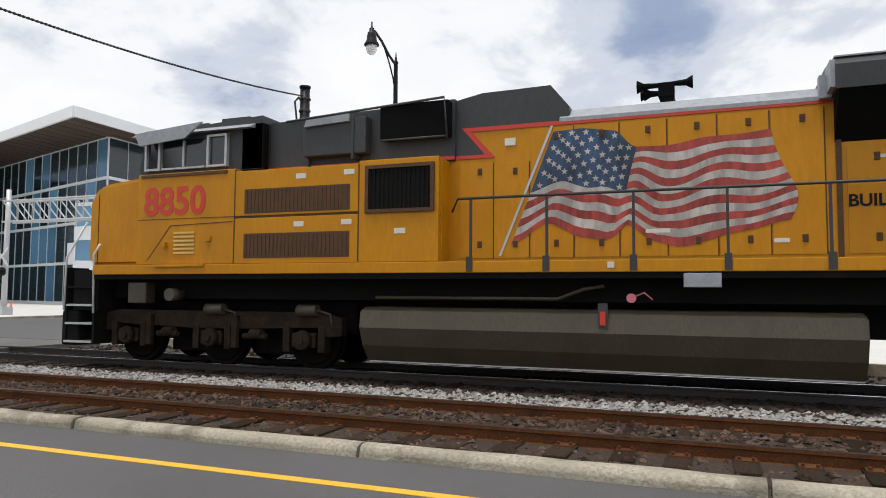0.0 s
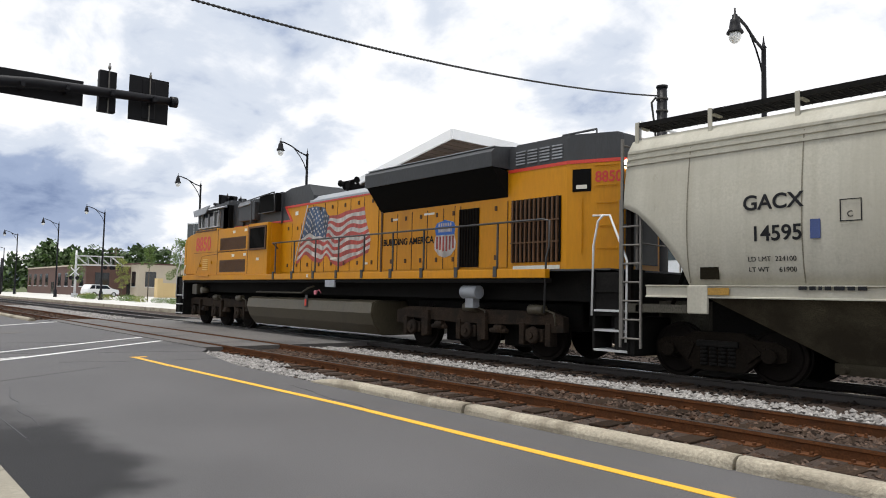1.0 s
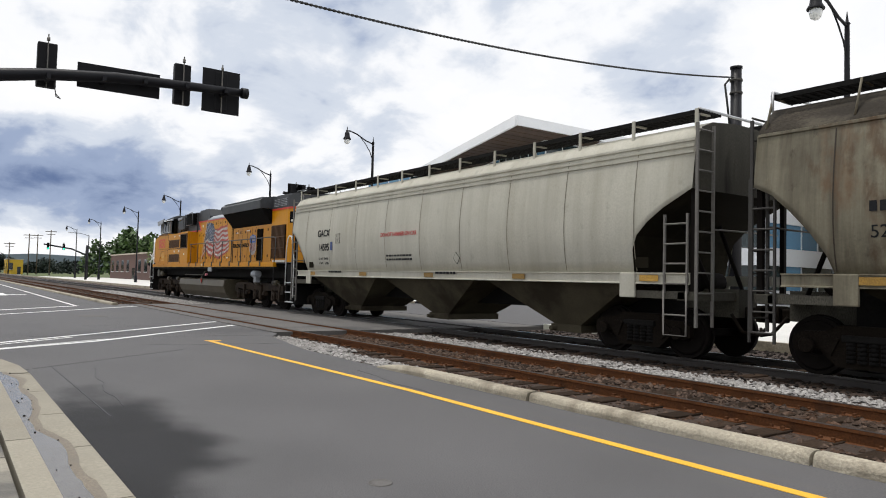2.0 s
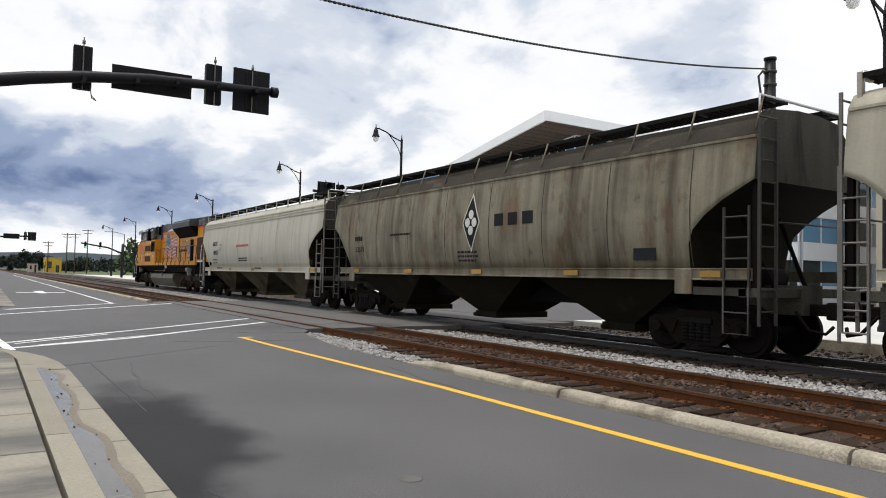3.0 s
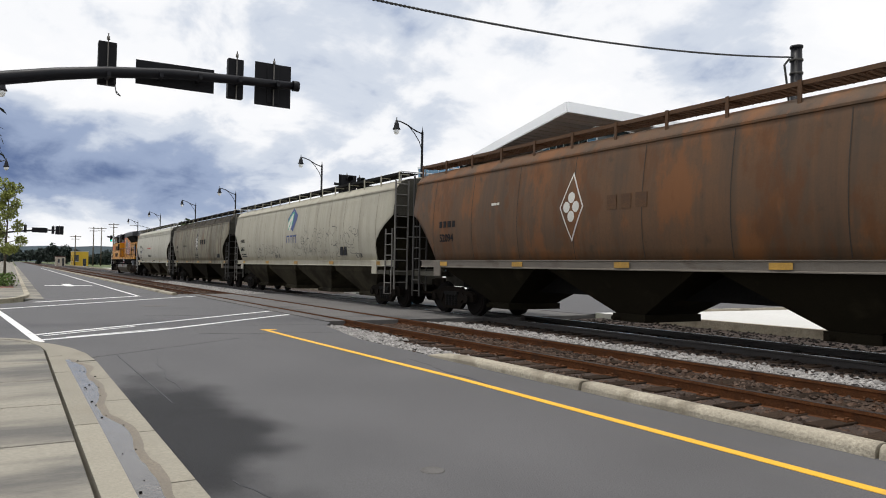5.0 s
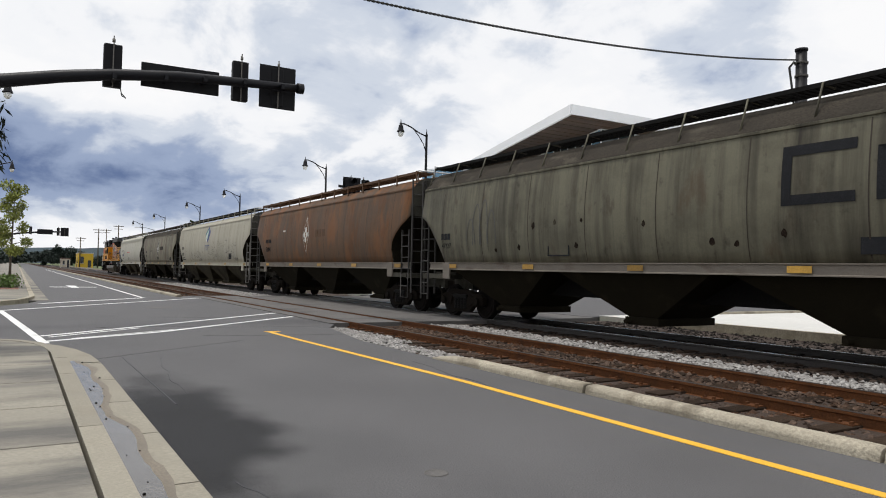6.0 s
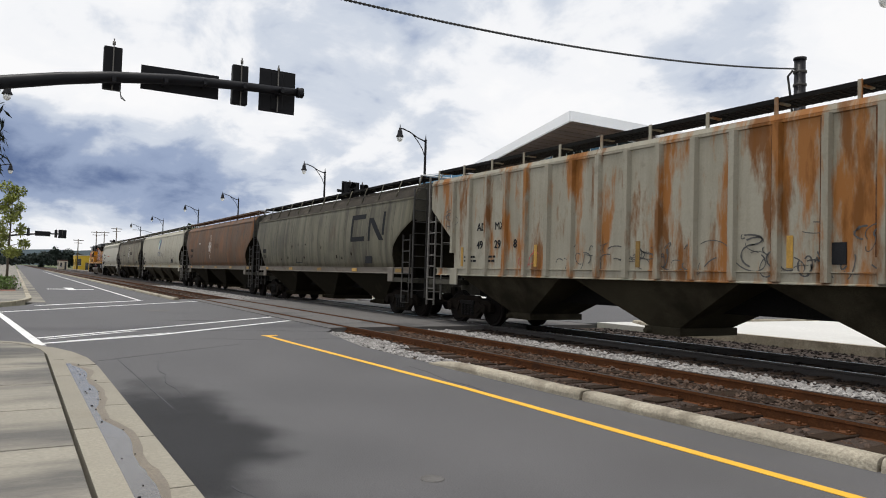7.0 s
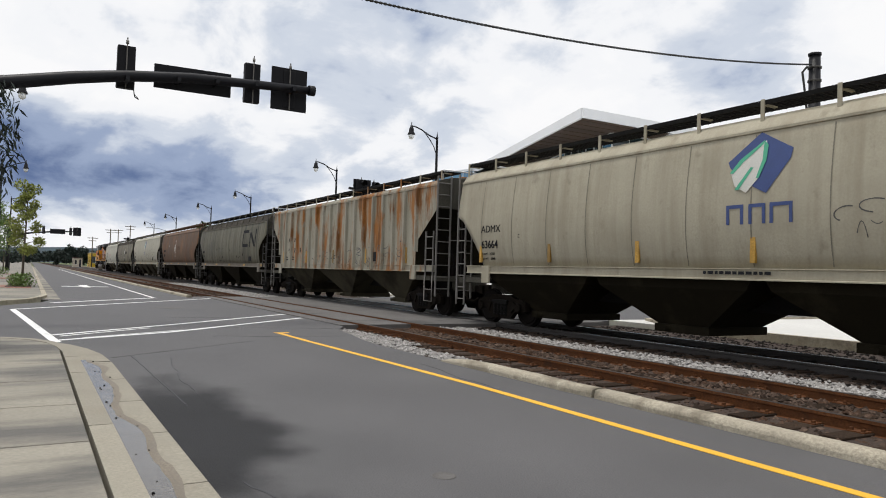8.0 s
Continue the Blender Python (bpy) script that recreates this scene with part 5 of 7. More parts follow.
# ---- the locomotive ----
def loco_truck(parent, x, flip):
    bm = bm_new()
    for s in (-1, 1):
        y = s * 1.08
        slab(bm, [(-2.75, 0.62), (-2.75, 0.92), (-2.3, 1.02), (2.3, 1.02), (2.75, 0.92), (2.75, 0.62), (2.45, 0.60), (2.3, 0.76), (0.5, 0.70), (-0.5, 0.70), (-2.3, 0.76), (-2.45, 0.60)], y - 0.09, y + 0.09)
        for ax in (-2.0, 0.0, 2.0):
            for k in (-0.36, 0.36):
                box(bm, ax + k - 0.07, ax + k + 0.07, y - 0.12, y + 0.12, 0.32, 0.78, 0.02)
            cyl(bm, (ax, y - 0.15, 0.53), (ax, y + s * 0.22, 0.53), 0.19, 0.15, n=16)
            cyl(bm, (ax, y + s * 0.22, 0.53), (ax, y + s * 0.26, 0.53), 0.07, n=8)
            box(bm, ax - 0.24, ax + 0.24, y - 0.13, y + 0.13, 0.40, 0.66, 0.03)
    # black boxes added in the motor space to hide pale ground between the wheels
    gear = bm_new()
    for ax in (-1.0, 1.0):
        box(gear, ax - 0.42, ax + 0.42, -0.62, 0.62, 0.22, 1.0, 0.04)
    box(gear, -2.7, 2.7, -0.5, 0.5, 0.62, 1.2, 0.04)
    fr = part("truck", bm, M["loco_truck"], parent, "dusty six-wheel truck frame")
    fr.matrix_basis = pose(x, 0, 0)
    part("traction_motors", gear, M["black"], fr, "black boxes in the motor space, added to darken the wheel gaps")
    for s in (-1, 1):
        y = s * 1.22
        for ax in (-1.0, 1.0):
            bm = bm_new()
            cyl(bm, (ax - 0.25, y, 0.58), (ax + 0.25, y, 0.58), 0.055, n=8)
            cyl(bm, (ax - 0.1, y, 0.62), (ax + 0.15, y, 0.62), 0.09, n=10)
            part("brake_rod", bm, M["loco_truck"], fr)
            bm = bm_new()
            box(bm, ax - 0.5, ax - 0.38, y - 0.05, y + 0.05, 0.36, 0.95, 0.015)
            part("brake_hanger", bm, M["loco_truck"], fr)
            bm = bm_new()
            cyl(bm, (ax + 0.9, y, 1.06), (ax + 1.3, y, 1.06), 0.10, n=12)
            tube(bm, [(ax + 1.3, y, 1.06), (ax + 1.55, y, 1.0), (ax + 1.6, y, 0.75)], 0.02, 6)
            part("brake_cylinder", bm, M["tank"], fr, "dusty brake cylinder with its hose")
    bm = bm_new()
    for s in (-1, 1):
        for ax in (-1.55, -0.45, 0.45, 1.55):
            coil(bm, ax, s * 1.02, 0.62, 0.80, 0.075)
    part("spring_nest", bm, M["black"], fr, "coil springs")
    for ax in (-2.0, 0.0, 2.0):
        WHEELS.append(wheelset(fr, ax, 0.53, 0.53))
    return fr


def stripes_flag(loco, y):
    """The waving flag decal: hoist on the painted pole, thirteen stripes, a blue field with stars."""
    upper = [(0.0, 9.20, 3.95), (0.14, 9.64, 3.97), (0.30, 10.15, 3.90), (0.40, 10.45, 3.62), (0.55, 10.93, 3.61), (0.73, 11.50, 3.70), (0.87, 11.95, 3.71), (1.0, 12.34, 3.75)]
    lower = [(0.0, 8.51, 2.16), (0.15, 9.11, 2.50), (0.28, 9.63, 2.26), (0.37, 10.04, 2.20), (0.45, 10.34, 2.44), (0.55, 10.72, 2.17), (0.65, 11.10, 2.08), (0.84, 11.92, 2.29), (1.0, 12.57, 2.44)]

    def edge(pts, s):
        """A smooth curve through the rows (share of the length, x, z)."""
        k = max(i for i in range(len(pts) - 1) if pts[i][0] <= s + 1e-9)
        (sa, xa, za), (sb, xb, zb) = pts[k], pts[k + 1]
        u = min(1.0, (s - sa) / (sb - sa))
        w = u * u * (3 - 2 * u)
        return xa + (xb - xa) * u, za + (zb - za) * (0.4 * u + 0.6 * w)

    def at(s, v):
        (xa, za), (xb, zb) = edge(upper, s), edge(lower, s)
        ripple = math.sin(math.pi * v) * (0.07 * math.sin(17 * s + 3 * v) * min(1, 3 * s))
        fly = s ** 6 * 0.16 * math.sin(math.pi * v ** 2)
        return xa + (xb - xa) * v + fly, za + (zb - za) * v + ripple
    N = 36
    s0 = 0.41
    for i in range(13):
        bm = bm_new()
        va, vb = i / 13, (i + 1) / 13
        start = s0 if i < 7 else 0.0
        for k in range(N):
            sa, sb = start + (1 - start) * k / N, start + (1 - start) * (k + 1) / N
            q = [at(sa, va), at(sb, va), at(sb, vb), at(sa, vb)]
            bm.faces.new([bm.verts.new((x, y, z)) for x, z in q])
        bmesh.ops.remove_doubles(bm, verts=bm.verts[:], dist=0.0002)
        part("flag_stripe", bm, M["flag_red"] if i % 2 == 0 else M["flag_white"], loco, "red stripe" if i % 2 == 0 else "white stripe")
    bm = bm_new()
    for k in range(16):
        for j in range(7):
            sa, sb, va, vb = s0 * k / 16, s0 * (k + 1) / 16, j / 13, (j + 1) / 13
            q = [at(sa, va), at(sb, va), at(sb, vb), at(sa, vb)]
            bm.faces.new([bm.verts.new((x, y, z)) for x, z in q])
    bmesh.ops.remove_doubles(bm, verts=bm.verts[:], dist=0.0002)
    part("flag_field", bm, M["flag_blue"], loco, "blue star field")
    bm = bm_new()
    for r in range(9):
        for c in range(6 if r % 2 == 0 else 5):
            s, v = s0 * ((c + (0.5 if r % 2 == 0 else 1.0)) / 6.0), (7 / 13) * (r + 0.7) / 9.4
            cx, cz = at(s, v)
            pts = []
            for k in range(10):
                rad = 0.058 if k % 2 == 0 else 0.024
                pts.append((cx + rad * math.sin(k * math.pi / 5), cz + rad * math.cos(k * math.pi / 5)))
            bm.faces.new([bm.verts.new((px, y - 0.004, pz)) for px, pz in pts])
    part("flag_stars", bm, M["flag_white"], loco, "rows of white stars")["kind"] = "stuff"
    bm = bm_new()
    slab(bm, [(8.30, 1.98), (8.34, 1.98), (9.20, 4.05), (9.16, 4.05)], y - 0.006, y)
    part("flag_pole", bm, M["steel"], loco, "painted silver flag pole")


def locomotive():
    g = empty("locomotive", "yellow and grey six-axle diesel locomotive with a flag mural", "locomotive")
    Y = M["yellow"]

    def boxes(name, mat_, items, label="", bevel=0.0):
        bm = bm_new()
        for it in items:
            box(bm, *it, bevel)
        return part(name, bm, mat_, g, label)

    # frame and deck
    boxes("underframe", M["black"], [(0.2, 20.9, -1.0, 1.0, 1.25, 1.84), (0.1, 21.1, -0.3, 0.3, 0.75, 1.3)], "black underframe")
    for s in (-1, 1):
        a, b = sorted((s * 1.42, s * 1.56))
        boxes("side_sill", Y, [(0.15, 19.45, a, b, 1.70, 1.88)], "yellow side sill", 0.012)
        boxes("deck_edge", M["black"], [(0.15, 19.45, sorted((s * 1.36, s * 1.52))[0], sorted((s * 1.36, s * 1.52))[1], 1.61, 1.697)], "black skirt below the sill")
    boxes("walkway", M["loco_grey"], [(7.4, 20.9, -1.41, 1.41, 1.842, 1.875)], "grey walkway")
    # nose
    bm = bm_new()
    prof = [(-0.02, 1.885), (-0.16, 2.05), (-0.16, 3.15), (0.0, 3.40), (0.22, 3.50), (1.35, 3.62), (1.35, 1.885)]
    slab(bm, prof, -1.42, 1.42)
    es = [e for e in bm.edges if abs(e.verts[0].co.y) > 1.4 and e.verts[0].co.y == e.verts[1].co.y]
    bmesh.ops.bevel(bm, geom=es, offset=0.07, segments=3, affect="EDGES")
    part("nose", bm, Y, g, "rounded yellow short nose")
    boxes("nose_seam", M["black"], [(0.10, 0.118, -1.424, -1.416, 1.95, 3.3)])
    # cab: yellow lower walls, grey upper with windows
    boxes("cab_lower", Y, [(1.2, 3.46, -1.52, 1.52, 1.885, 3.62)], "yellow cab side", 0.02)
    bm = bm_new()
    slab(bm, [(1.12, 3.62), (1.05, 3.75), (1.2, 4.45), (3.9, 4.6), (3.9, 3.625)], -1.36, 1.36)
    part("cab_upper", bm, M["loco_grey"], g, "grey upper cab")
    bm = bm_new()
    beam(bm, [(-1.56, 4.36), (-1.1, 4.60), (0, 4.68), (1.1, 4.60), (1.56, 4.36), (1.50, 4.36), (0, 4.55), (-1.50, 4.36)], 1.0, 3.75)
    part("cab_roof", bm, M["loco_roof"], g, "pale grey cab roof")
    boxes("roof_fittings", M["loco_grey"], [(1.6, 2.3, -0.9, -0.2, 4.62, 4.70), (2.7, 3.35, -1.0, -0.1, 4.62, 4.72), (3.3, 3.4, -0.6, -0.5, 4.7, 4.8)], "antennas and vents on the cab roof", 0.01)
    bm = bm_new()
    slab(bm, [(1.15, 4.40), (2.75, 4.52), (2.35, 4.24), (1.28, 4.16)], -1.62, -1.58)
    part("sun_visor", bm, M["loco_roof"], g, "folded sun visor over the cab window")
    bm = bm_new()
    for a, b in ((1.24, 1.62), (2.72, 3.18)):
        for q in ((a, b, 3.70, 3.74), (a, b, 4.27, 4.31), (a, a + 0.05, 3.74, 4.27), (b - 0.05, b, 3.74, 4.27)):
            box(bm, q[0], q[1], -1.44, -1.36, q[2], q[3])
    box(bm, 1.66, 2.68, -1.44, -1.36, 3.70, 3.735)
    box(bm, 2.14, 2.18, -1.42, -1.36, 3.735, 4.25)
    wf = part("window_frame", bm, M["steel"], g, "bright metal cab window frames")
    for a, b in ((1.29, 1.57), (1.66, 2.13), (2.19, 2.68), (2.77, 3.13)):
        bm = bm_new()
        box(bm, a, b, -1.385, -1.362, 3.74, 4.27)
        part("pane", bm, M["glass"], wf, "dark cab glass")
    bm = bm_new()
    box(bm, 1.28, 3.28, -1.545, -1.52, 3.545, 3.60)
    slab(bm, [(1.45, 1.95), (2.0, 2.62), (3.42, 2.66), (3.42, 2.645), (2.01, 2.605), (1.465, 1.95)], -1.526, -1.52)
    box(bm, 1.2, 3.46, -1.526, -1.52, 2.735, 2.747)
    part("cab_trim", bm, M["seam"], g, "dark seams on the cab side")
    bm = bm_new()
    for i in range(6):
        box(bm, 2.1, 2.58, -1.54, -1.52, 2.08 + i * 0.075, 2.115 + i * 0.075)
    part("louvre", bm, M["louvre"], g, "pale yellow louvre slats")
    boxes("step_handle", Y, [(1.7, 2.85, -1.6, -1.56, 1.84, 1.89), (1.85, 1.95, -1.6, -1.52, 2.2, 2.3), (2.85, 2.95, -1.56, -1.52, 2.3, 2.4)], "yellow grab and latches")
    lettering("8850", 0.74, 1.36, -1.528, 2.83, M["red"], g, 0.98, "road_number", 0.016)
    # housings behind the cab
    bm = bm_new()
    for z0, z1 in ((1.885, 2.70), (2.74, 3.56)):
        box(bm, 3.47, 5.98, -1.53, -1.40, z0, z1, 0.012)
    part("blower_housing", bm, Y, g, "yellow ventilator housings")
    # all-brown grilles: the shadow in the vents is put into the colour
    bm = bm_new()
    for z0, z1 in ((1.98, 2.42), (2.78, 3.22)):
        box(bm, 3.68, 5.82, -1.536, -1.50, z0, z1)
        for i in range(26):
            box(bm, 3.72 + i * 0.081, 3.745 + i * 0.081, -1.545, -1.536, z0 + 0.03, z1 - 0.03)
    part("vent_grille", bm, M["seam"], g, "vent grilles with their shadow painted brown")
    boxes("equipment_case", Y, [(3.47, 7.44, -1.40, 1.40, 1.885, 3.58), (5.99, 7.43, -1.53, -1.40, 1.885, 3.60)], "yellow equipment case", 0.015)
    bm = bm_new()
    for q in ((6.12, 7.36, 2.70, 2.76), (6.12, 7.36, 3.44, 3.50), (6.12, 6.18, 2.76, 3.44), (7.30, 7.36, 2.76, 3.44)):
        box(bm, q[0], q[1], -1.575, -1.53, q[2], q[3])
    part("grille_frame", bm, M["seam"], g, "brown steel grille frame")
    bm = bm_new()
    box(bm, 6.18, 7.30, -1.545, -1.533, 2.76, 3.44)
    for i in range(14):
        box(bm, 6.2 + i * 0.08, 6.225 + i * 0.08, -1.56, -1.545, 2.76, 3.44)
    part("radiator_grille", bm, M["black"], g, "black upright grille bars")
    boxes("case_seams", M["seam"], [(5.975, 5.995, -1.536, -1.53, 1.9, 3.55), (3.455, 3.475, -1.536, -1.52, 1.9, 3.6), (3.47, 5.98, -1.512, -1.50, 2.702, 2.738)])
    for x, z in ((4.75, 3.36), (5.7, 3.38), (4.72, 2.52), (5.66, 2.53), (6.65, 2.35)):
        boxes("label", M["sticker"], [(x, x + 0.2, -1.538, -1.53, z, z + 0.09)], "small pale warning label")
    # solid black box stands in for the shade in the gap behind the cab
    boxes("cab_recess", M["void"], [(3.47, 3.92, -1.36, -1.18, 3.63, 4.46)], "black box in place of the shaded gap behind the cab")
    # grey hood above the cases
    bm = bm_new()
    slab(bm, [(3.9, 3.59), (3.9, 4.5), (7.55, 4.62), (7.55, 3.59)], -1.12, 1.12)
    part("grey_hood", bm, M["loco_grey"], g, "grey upper hood")
    boxes("red_band", M["red"], [(3.46, 7.55, -1.128, -1.12, 3.60, 3.66)], "red pinstripe")
    boxes("hood_box", M["loco_grey"], [(4.75, 6.0, -1.34, -1.1, 3.78, 4.42), (4.72, 4.8, -1.2, -1.12, 3.62, 4.5), (5.72, 5.78, -1.36, -1.12, 3.68, 4.45)], "grey filter boxes", 0.02)
    bm = bm_new()
    slab(bm, [(4.85, 4.42), (5.7, 4.47), (5.7, 4.34), (4.80, 4.30)], -1.40, -1.34)
    part("hood_lid", bm, M["loco_roof"], g, "pale sloping box lid")
    boxes("air_intake", M["void"], [(6.25, 7.5, -1.3, -1.1, 3.98, 4.58)], "black inertial air intake", 0.02)
    bm = bm_new()
    tube(bm, [(4.3, -1.2, 4.48), (7.45, -1.36, 4.60), (7.5, -1.34, 3.9)], 0.022, 6)
    tube(bm, [(6.28, -1.33, 3.96), (7.5, -1.33, 3.96)], 0.02, 6)
    part("roof_rail", bm, M["loco_grey"], g, "grey grab rail along the hood")
    bm = bm_new()
    slab(bm, [(7.5, 3.6), (7.5, 4.60), (8.0, 4.70), (9.15, 4.72), (9.45, 4.35), (9.45, 3.6)], -1.03, 1.03)
    part("dynamic_brake_hood", bm, M["loco_grey"], g, "grey raised dynamic brake hood")
    # long hood
    boxes("long_hood", Y, [(7.44, 17.918, -1.05, 1.05, 1.876, 4.10)], "yellow long hood")
    bm = bm_new()
    slab(bm, [(7.5, 4.125), (7.5, 3.66), (8.06, 3.66), (7.68, 4.125)], -1.062, -1.052)
    part("grey_panel", bm, M["loco_grey"], g)
    bm = bm_new()
    slab(bm, [(7.5, 3.60), (8.24, 3.60), (7.83, 4.05), (13.2, 4.06), (13.2, 4.12), (7.66, 4.12), (8.06, 3.66), (7.5, 3.66)], -1.068, -1.058)
    part("red_arrow", bm, M["red"], g, "red arrow stripe")
    bm = bm_new()
    beam(bm, [(-1.07, 4.10), (-1.07, 4.16), (-0.85, 4.33), (0.85, 4.33), (1.07, 4.16), (1.07, 4.10)], 9.3, 13.25)
    part("hood_roof", bm, M["loco_roof"], g, "pale grey curved hood roof")
    # hood doors, each a panel with latches
    rng = random.Random(2)
    spots = [(7.62, 0.58, 3.52), (8.22, 0.58, 3.50)] + [(8.84 + i * 0.70, 0.67, 4.02) for i in range(6)] + [(13.28 + i * 0.62, 0.59, 3.42) for i in range(5)] + [(17.05, 0.85, 3.42)]
    for i, (x, w, top) in enumerate(spots):
        bm = bm_new()
        box(bm, x, x + w, -1.062, -1.05, 1.95, top, 0.004)
        d = part("hood_door", bm, Y, g)
        bm = bm_new()
        box(bm, x + w + 0.003, x + w + 0.016, -1.066, -1.05, 1.95, top)
        part("door_gap", bm, M["seam"], d, "dark gap beside the door")
        for z in (2.12, top - 0.2):
            bm = bm_new()
            box(bm, x + w * 0.55, x + w * 0.55 + 0.075, -1.083, -1.062, z, z + 0.11, 0.008)
            box(bm, x + w * 0.55 + 0.02, x + w * 0.55 + 0.055, -1.09, -1.083, z + 0.06, z + 0.085)
            part("latch", bm, M["seam"], d, "dark door latch")
    for it in ((13.15, 13.22, -1.075, -1.05, 1.9, 4.08), (16.15, 16.17, -1.066, -1.05, 1.95, 3.45)):
        boxes("door_seam", M["seam"], [it], "brown seam strip")
    boxes("hood_label", M["sticker"], [(8.40, 8.58, -1.07, -1.063, 3.78, 3.90), (10.6, 10.95, -1.07, -1.063, 2.30, 2.36), (10.1, 10.2, -1.575, -1.562, 1.76, 1.85), (12.35, 12.55, -1.07, -1.063, 2.12, 2.18), (13.6, 13.9, -1.07, -1.063, 3.25, 3.3), (15.0, 15.4, -1.07, -1.063, 3.3, 3.35), (18.1, 19.4, -1.07, -1.056, 1.90, 1.98)], "small pale labels")
    stripes_flag(g, -1.069)
    lettering("BUILDING AMERICA", 0.235, 13.28, -1.07, 2.60, M["print"], g, 1.0, "slogan", 0.006)
    # shield emblem
    d = lambda pts, k=1.0: [(15.82 + a * 0.40 * k, 2.68 + b * 0.46 * k) for a, b in pts]
    shape = [(-0.75, 0.86), (-0.35, 0.92), (0.0, 1.0), (0.35, 0.92), (0.75, 0.86), (0.95, 0.62), (0.86, 0.2), (0.98, -0.2), (0.95, -0.55), (0.55, -0.88), (0.0, -1.0), (-0.55, -0.88), (-0.95, -0.55), (-0.98, -0.2), (-0.86, 0.2), (-0.95, 0.62)]
    bm = bm_new()
    slab(bm, d(shape), -1.072, -1.064)
    sh = part("shield_emblem", bm, M["flag_white"], g, "shield emblem with blue top and red bars")
    bm = bm_new()
    slab(bm, d([p for p in shape if p[1] >= 0.2], 0.985), -1.076, -1.0725)
    part("shield_top", bm, M["shield_blue"], sh, "blue shield top")
    bm = bm_new()
    for z in (2.98, 2.84):
        for i in range(6 if z > 2.9 else 7):
            x = 15.58 + i * (0.085 if z > 2.9 else 0.074)
            box(bm, x, x + 0.05, -1.08, -1.0765, z, z + 0.08)
    part("wordmark_bar", bm, M["flag_white"], sh, "plain white wordmark bars")
    bm = bm_new()
    for i in range(6):
        x = 15.50 + i * 0.118
        box(bm, x, x + 0.058, -1.076, -1.0725, 2.36 + abs(i - 2.5) * 0.03, 2.74)
    part("shield_bars", bm, M["flag_red"], sh, "red upright bars")
    # screens and rear panels
    bm = bm_new()
    box(bm, 16.32, 17.0, -1.075, -1.055, 1.98, 3.34)
    screen = part("screen_door", bm, M["void"], g, "black screened opening")
    for i in range(7):
        bm = bm_new()
        box(bm, 16.36 + i * 0.094, 16.395 + i * 0.094, -1.10, -1.075, 2.0, 3.32)
        part("screen_slat", bm, M["truck"], screen, "brown louvre slat")
    bm = bm_new()
    box(bm, 18.05, 19.42, -1.075, -1.055, 2.05, 3.40)
    part("rear_grille", bm, M["void"], g, "black rear intake grille")
    bm = bm_new()
    box(bm, -0.0225, 0.0225, -1.12, -1.075, 2.05, 3.40)
    bar = mesh_of("grille_bar", bm, M["seam"])
    for i in range(11):
        ob = new("grille_bar", bar)
        ob.parent = g
        ob.matrix_basis = pose(18.1 + i * 0.125, 0, 0)
    for z in (2.45, 2.9):
        boxes("grille_strap", M["seam"], [(18.05, 19.42, -1.13, -1.12, z, z + 0.03)], "brown grille strap")
    # flared radiator
    bm = bm_new()
    beam(bm, [(-1.02, 3.46), (-1.56, 4.13), (-1.50, 4.16), (-1.0, 4.05), (1.0, 4.05), (1.50, 4.16), (1.56, 4.13), (1.02, 3.46)], 13.14, 17.9)
    part("radiator_intake", bm, M["void"], g, "black slanted radiator intake")
    bm = bm_new()
    beam(bm, [(-1.58, 4.12), (-1.60, 4.44), (-1.45, 4.57), (-0.6, 4.68), (0.6, 4.68), (1.45, 4.57), (1.60, 4.44), (1.58, 4.12)], 13.1, 17.92)
    part("radiator_flare", bm, M["loco_grey"], g, "dark grey flared radiator section")
    boxes("radiator_lip", M["loco_roof"], [(13.1, 17.92, -1.50, -1.44, 4.565, 4.585)], "pale roof edge")
    boxes("radiator_fans", M["loco_grey"], [(13.6, 15.0, -0.6, 0.6, 4.68, 4.78), (15.4, 16.8, -0.6, 0.6, 4.68, 4.78)], "fan housings", 0.03)
    boxes("flare_bracket", M["loco_roof"], [(12.95, 13.1, -1.2, -1.02, 4.1, 4.42), (13.04, 13.1, -1.55, -1.1, 4.15, 4.52)], "grey bracket at the flare")
    # rear hood end
    bm = bm_new()
    plate(bm, [(17.92, -1.05), (19.56, -1.05), (20.62, -0.62), (20.62, 0.62), (19.56, 1.05), (17.92, 1.05)], 1.877, 4.02)
    part("rear_hood", bm, Y, g, "yellow tapered rear hood")
    bm = bm_new()
    plate(bm, [(17.92, -1.06), (19.57, -1.06), (20.64, -0.63), (20.64, 0.63), (19.57, 1.06), (17.92, 1.06)], 4.02, 4.09)
    part("red_band", bm, M["red"], g, "red stripe")
    bm = bm_new()
    plate(bm, [(17.92, -1.05), (19.56, -1.05), (20.62, -0.62), (20.62, 0.62), (19.56, 1.05), (17.92, 1.05)], 4.09, 4.56)
    plate(bm, [(18.0, -0.9), (19.5, -0.9), (20.4, -0.5), (20.4, 0.5), (19.5, 0.9), (18.0, 0.9)], 4.56, 4.66)
    part("rear_hood_top", bm, M["loco_grey"], g, "grey rear hood top")
    bm = bm_new()
    for c in range(4):
        for r in range(5):
            box(bm, 18.15 + c * 0.34, 18.42 + c * 0.34, -1.075, -1.05, 4.17 + r * 0.065, 4.20 + r * 0.065)
    part("louvre", bm, M["loco_roof"], g, "small pale louvres")
    ang = math.degrees(math.atan2(0.43, 1.06))
    def corner(name, mat_, items, label):
        bm = bm_new()
        for it in items:
            box(bm, *it)
        ob = part(name, bm, mat_, g, label)
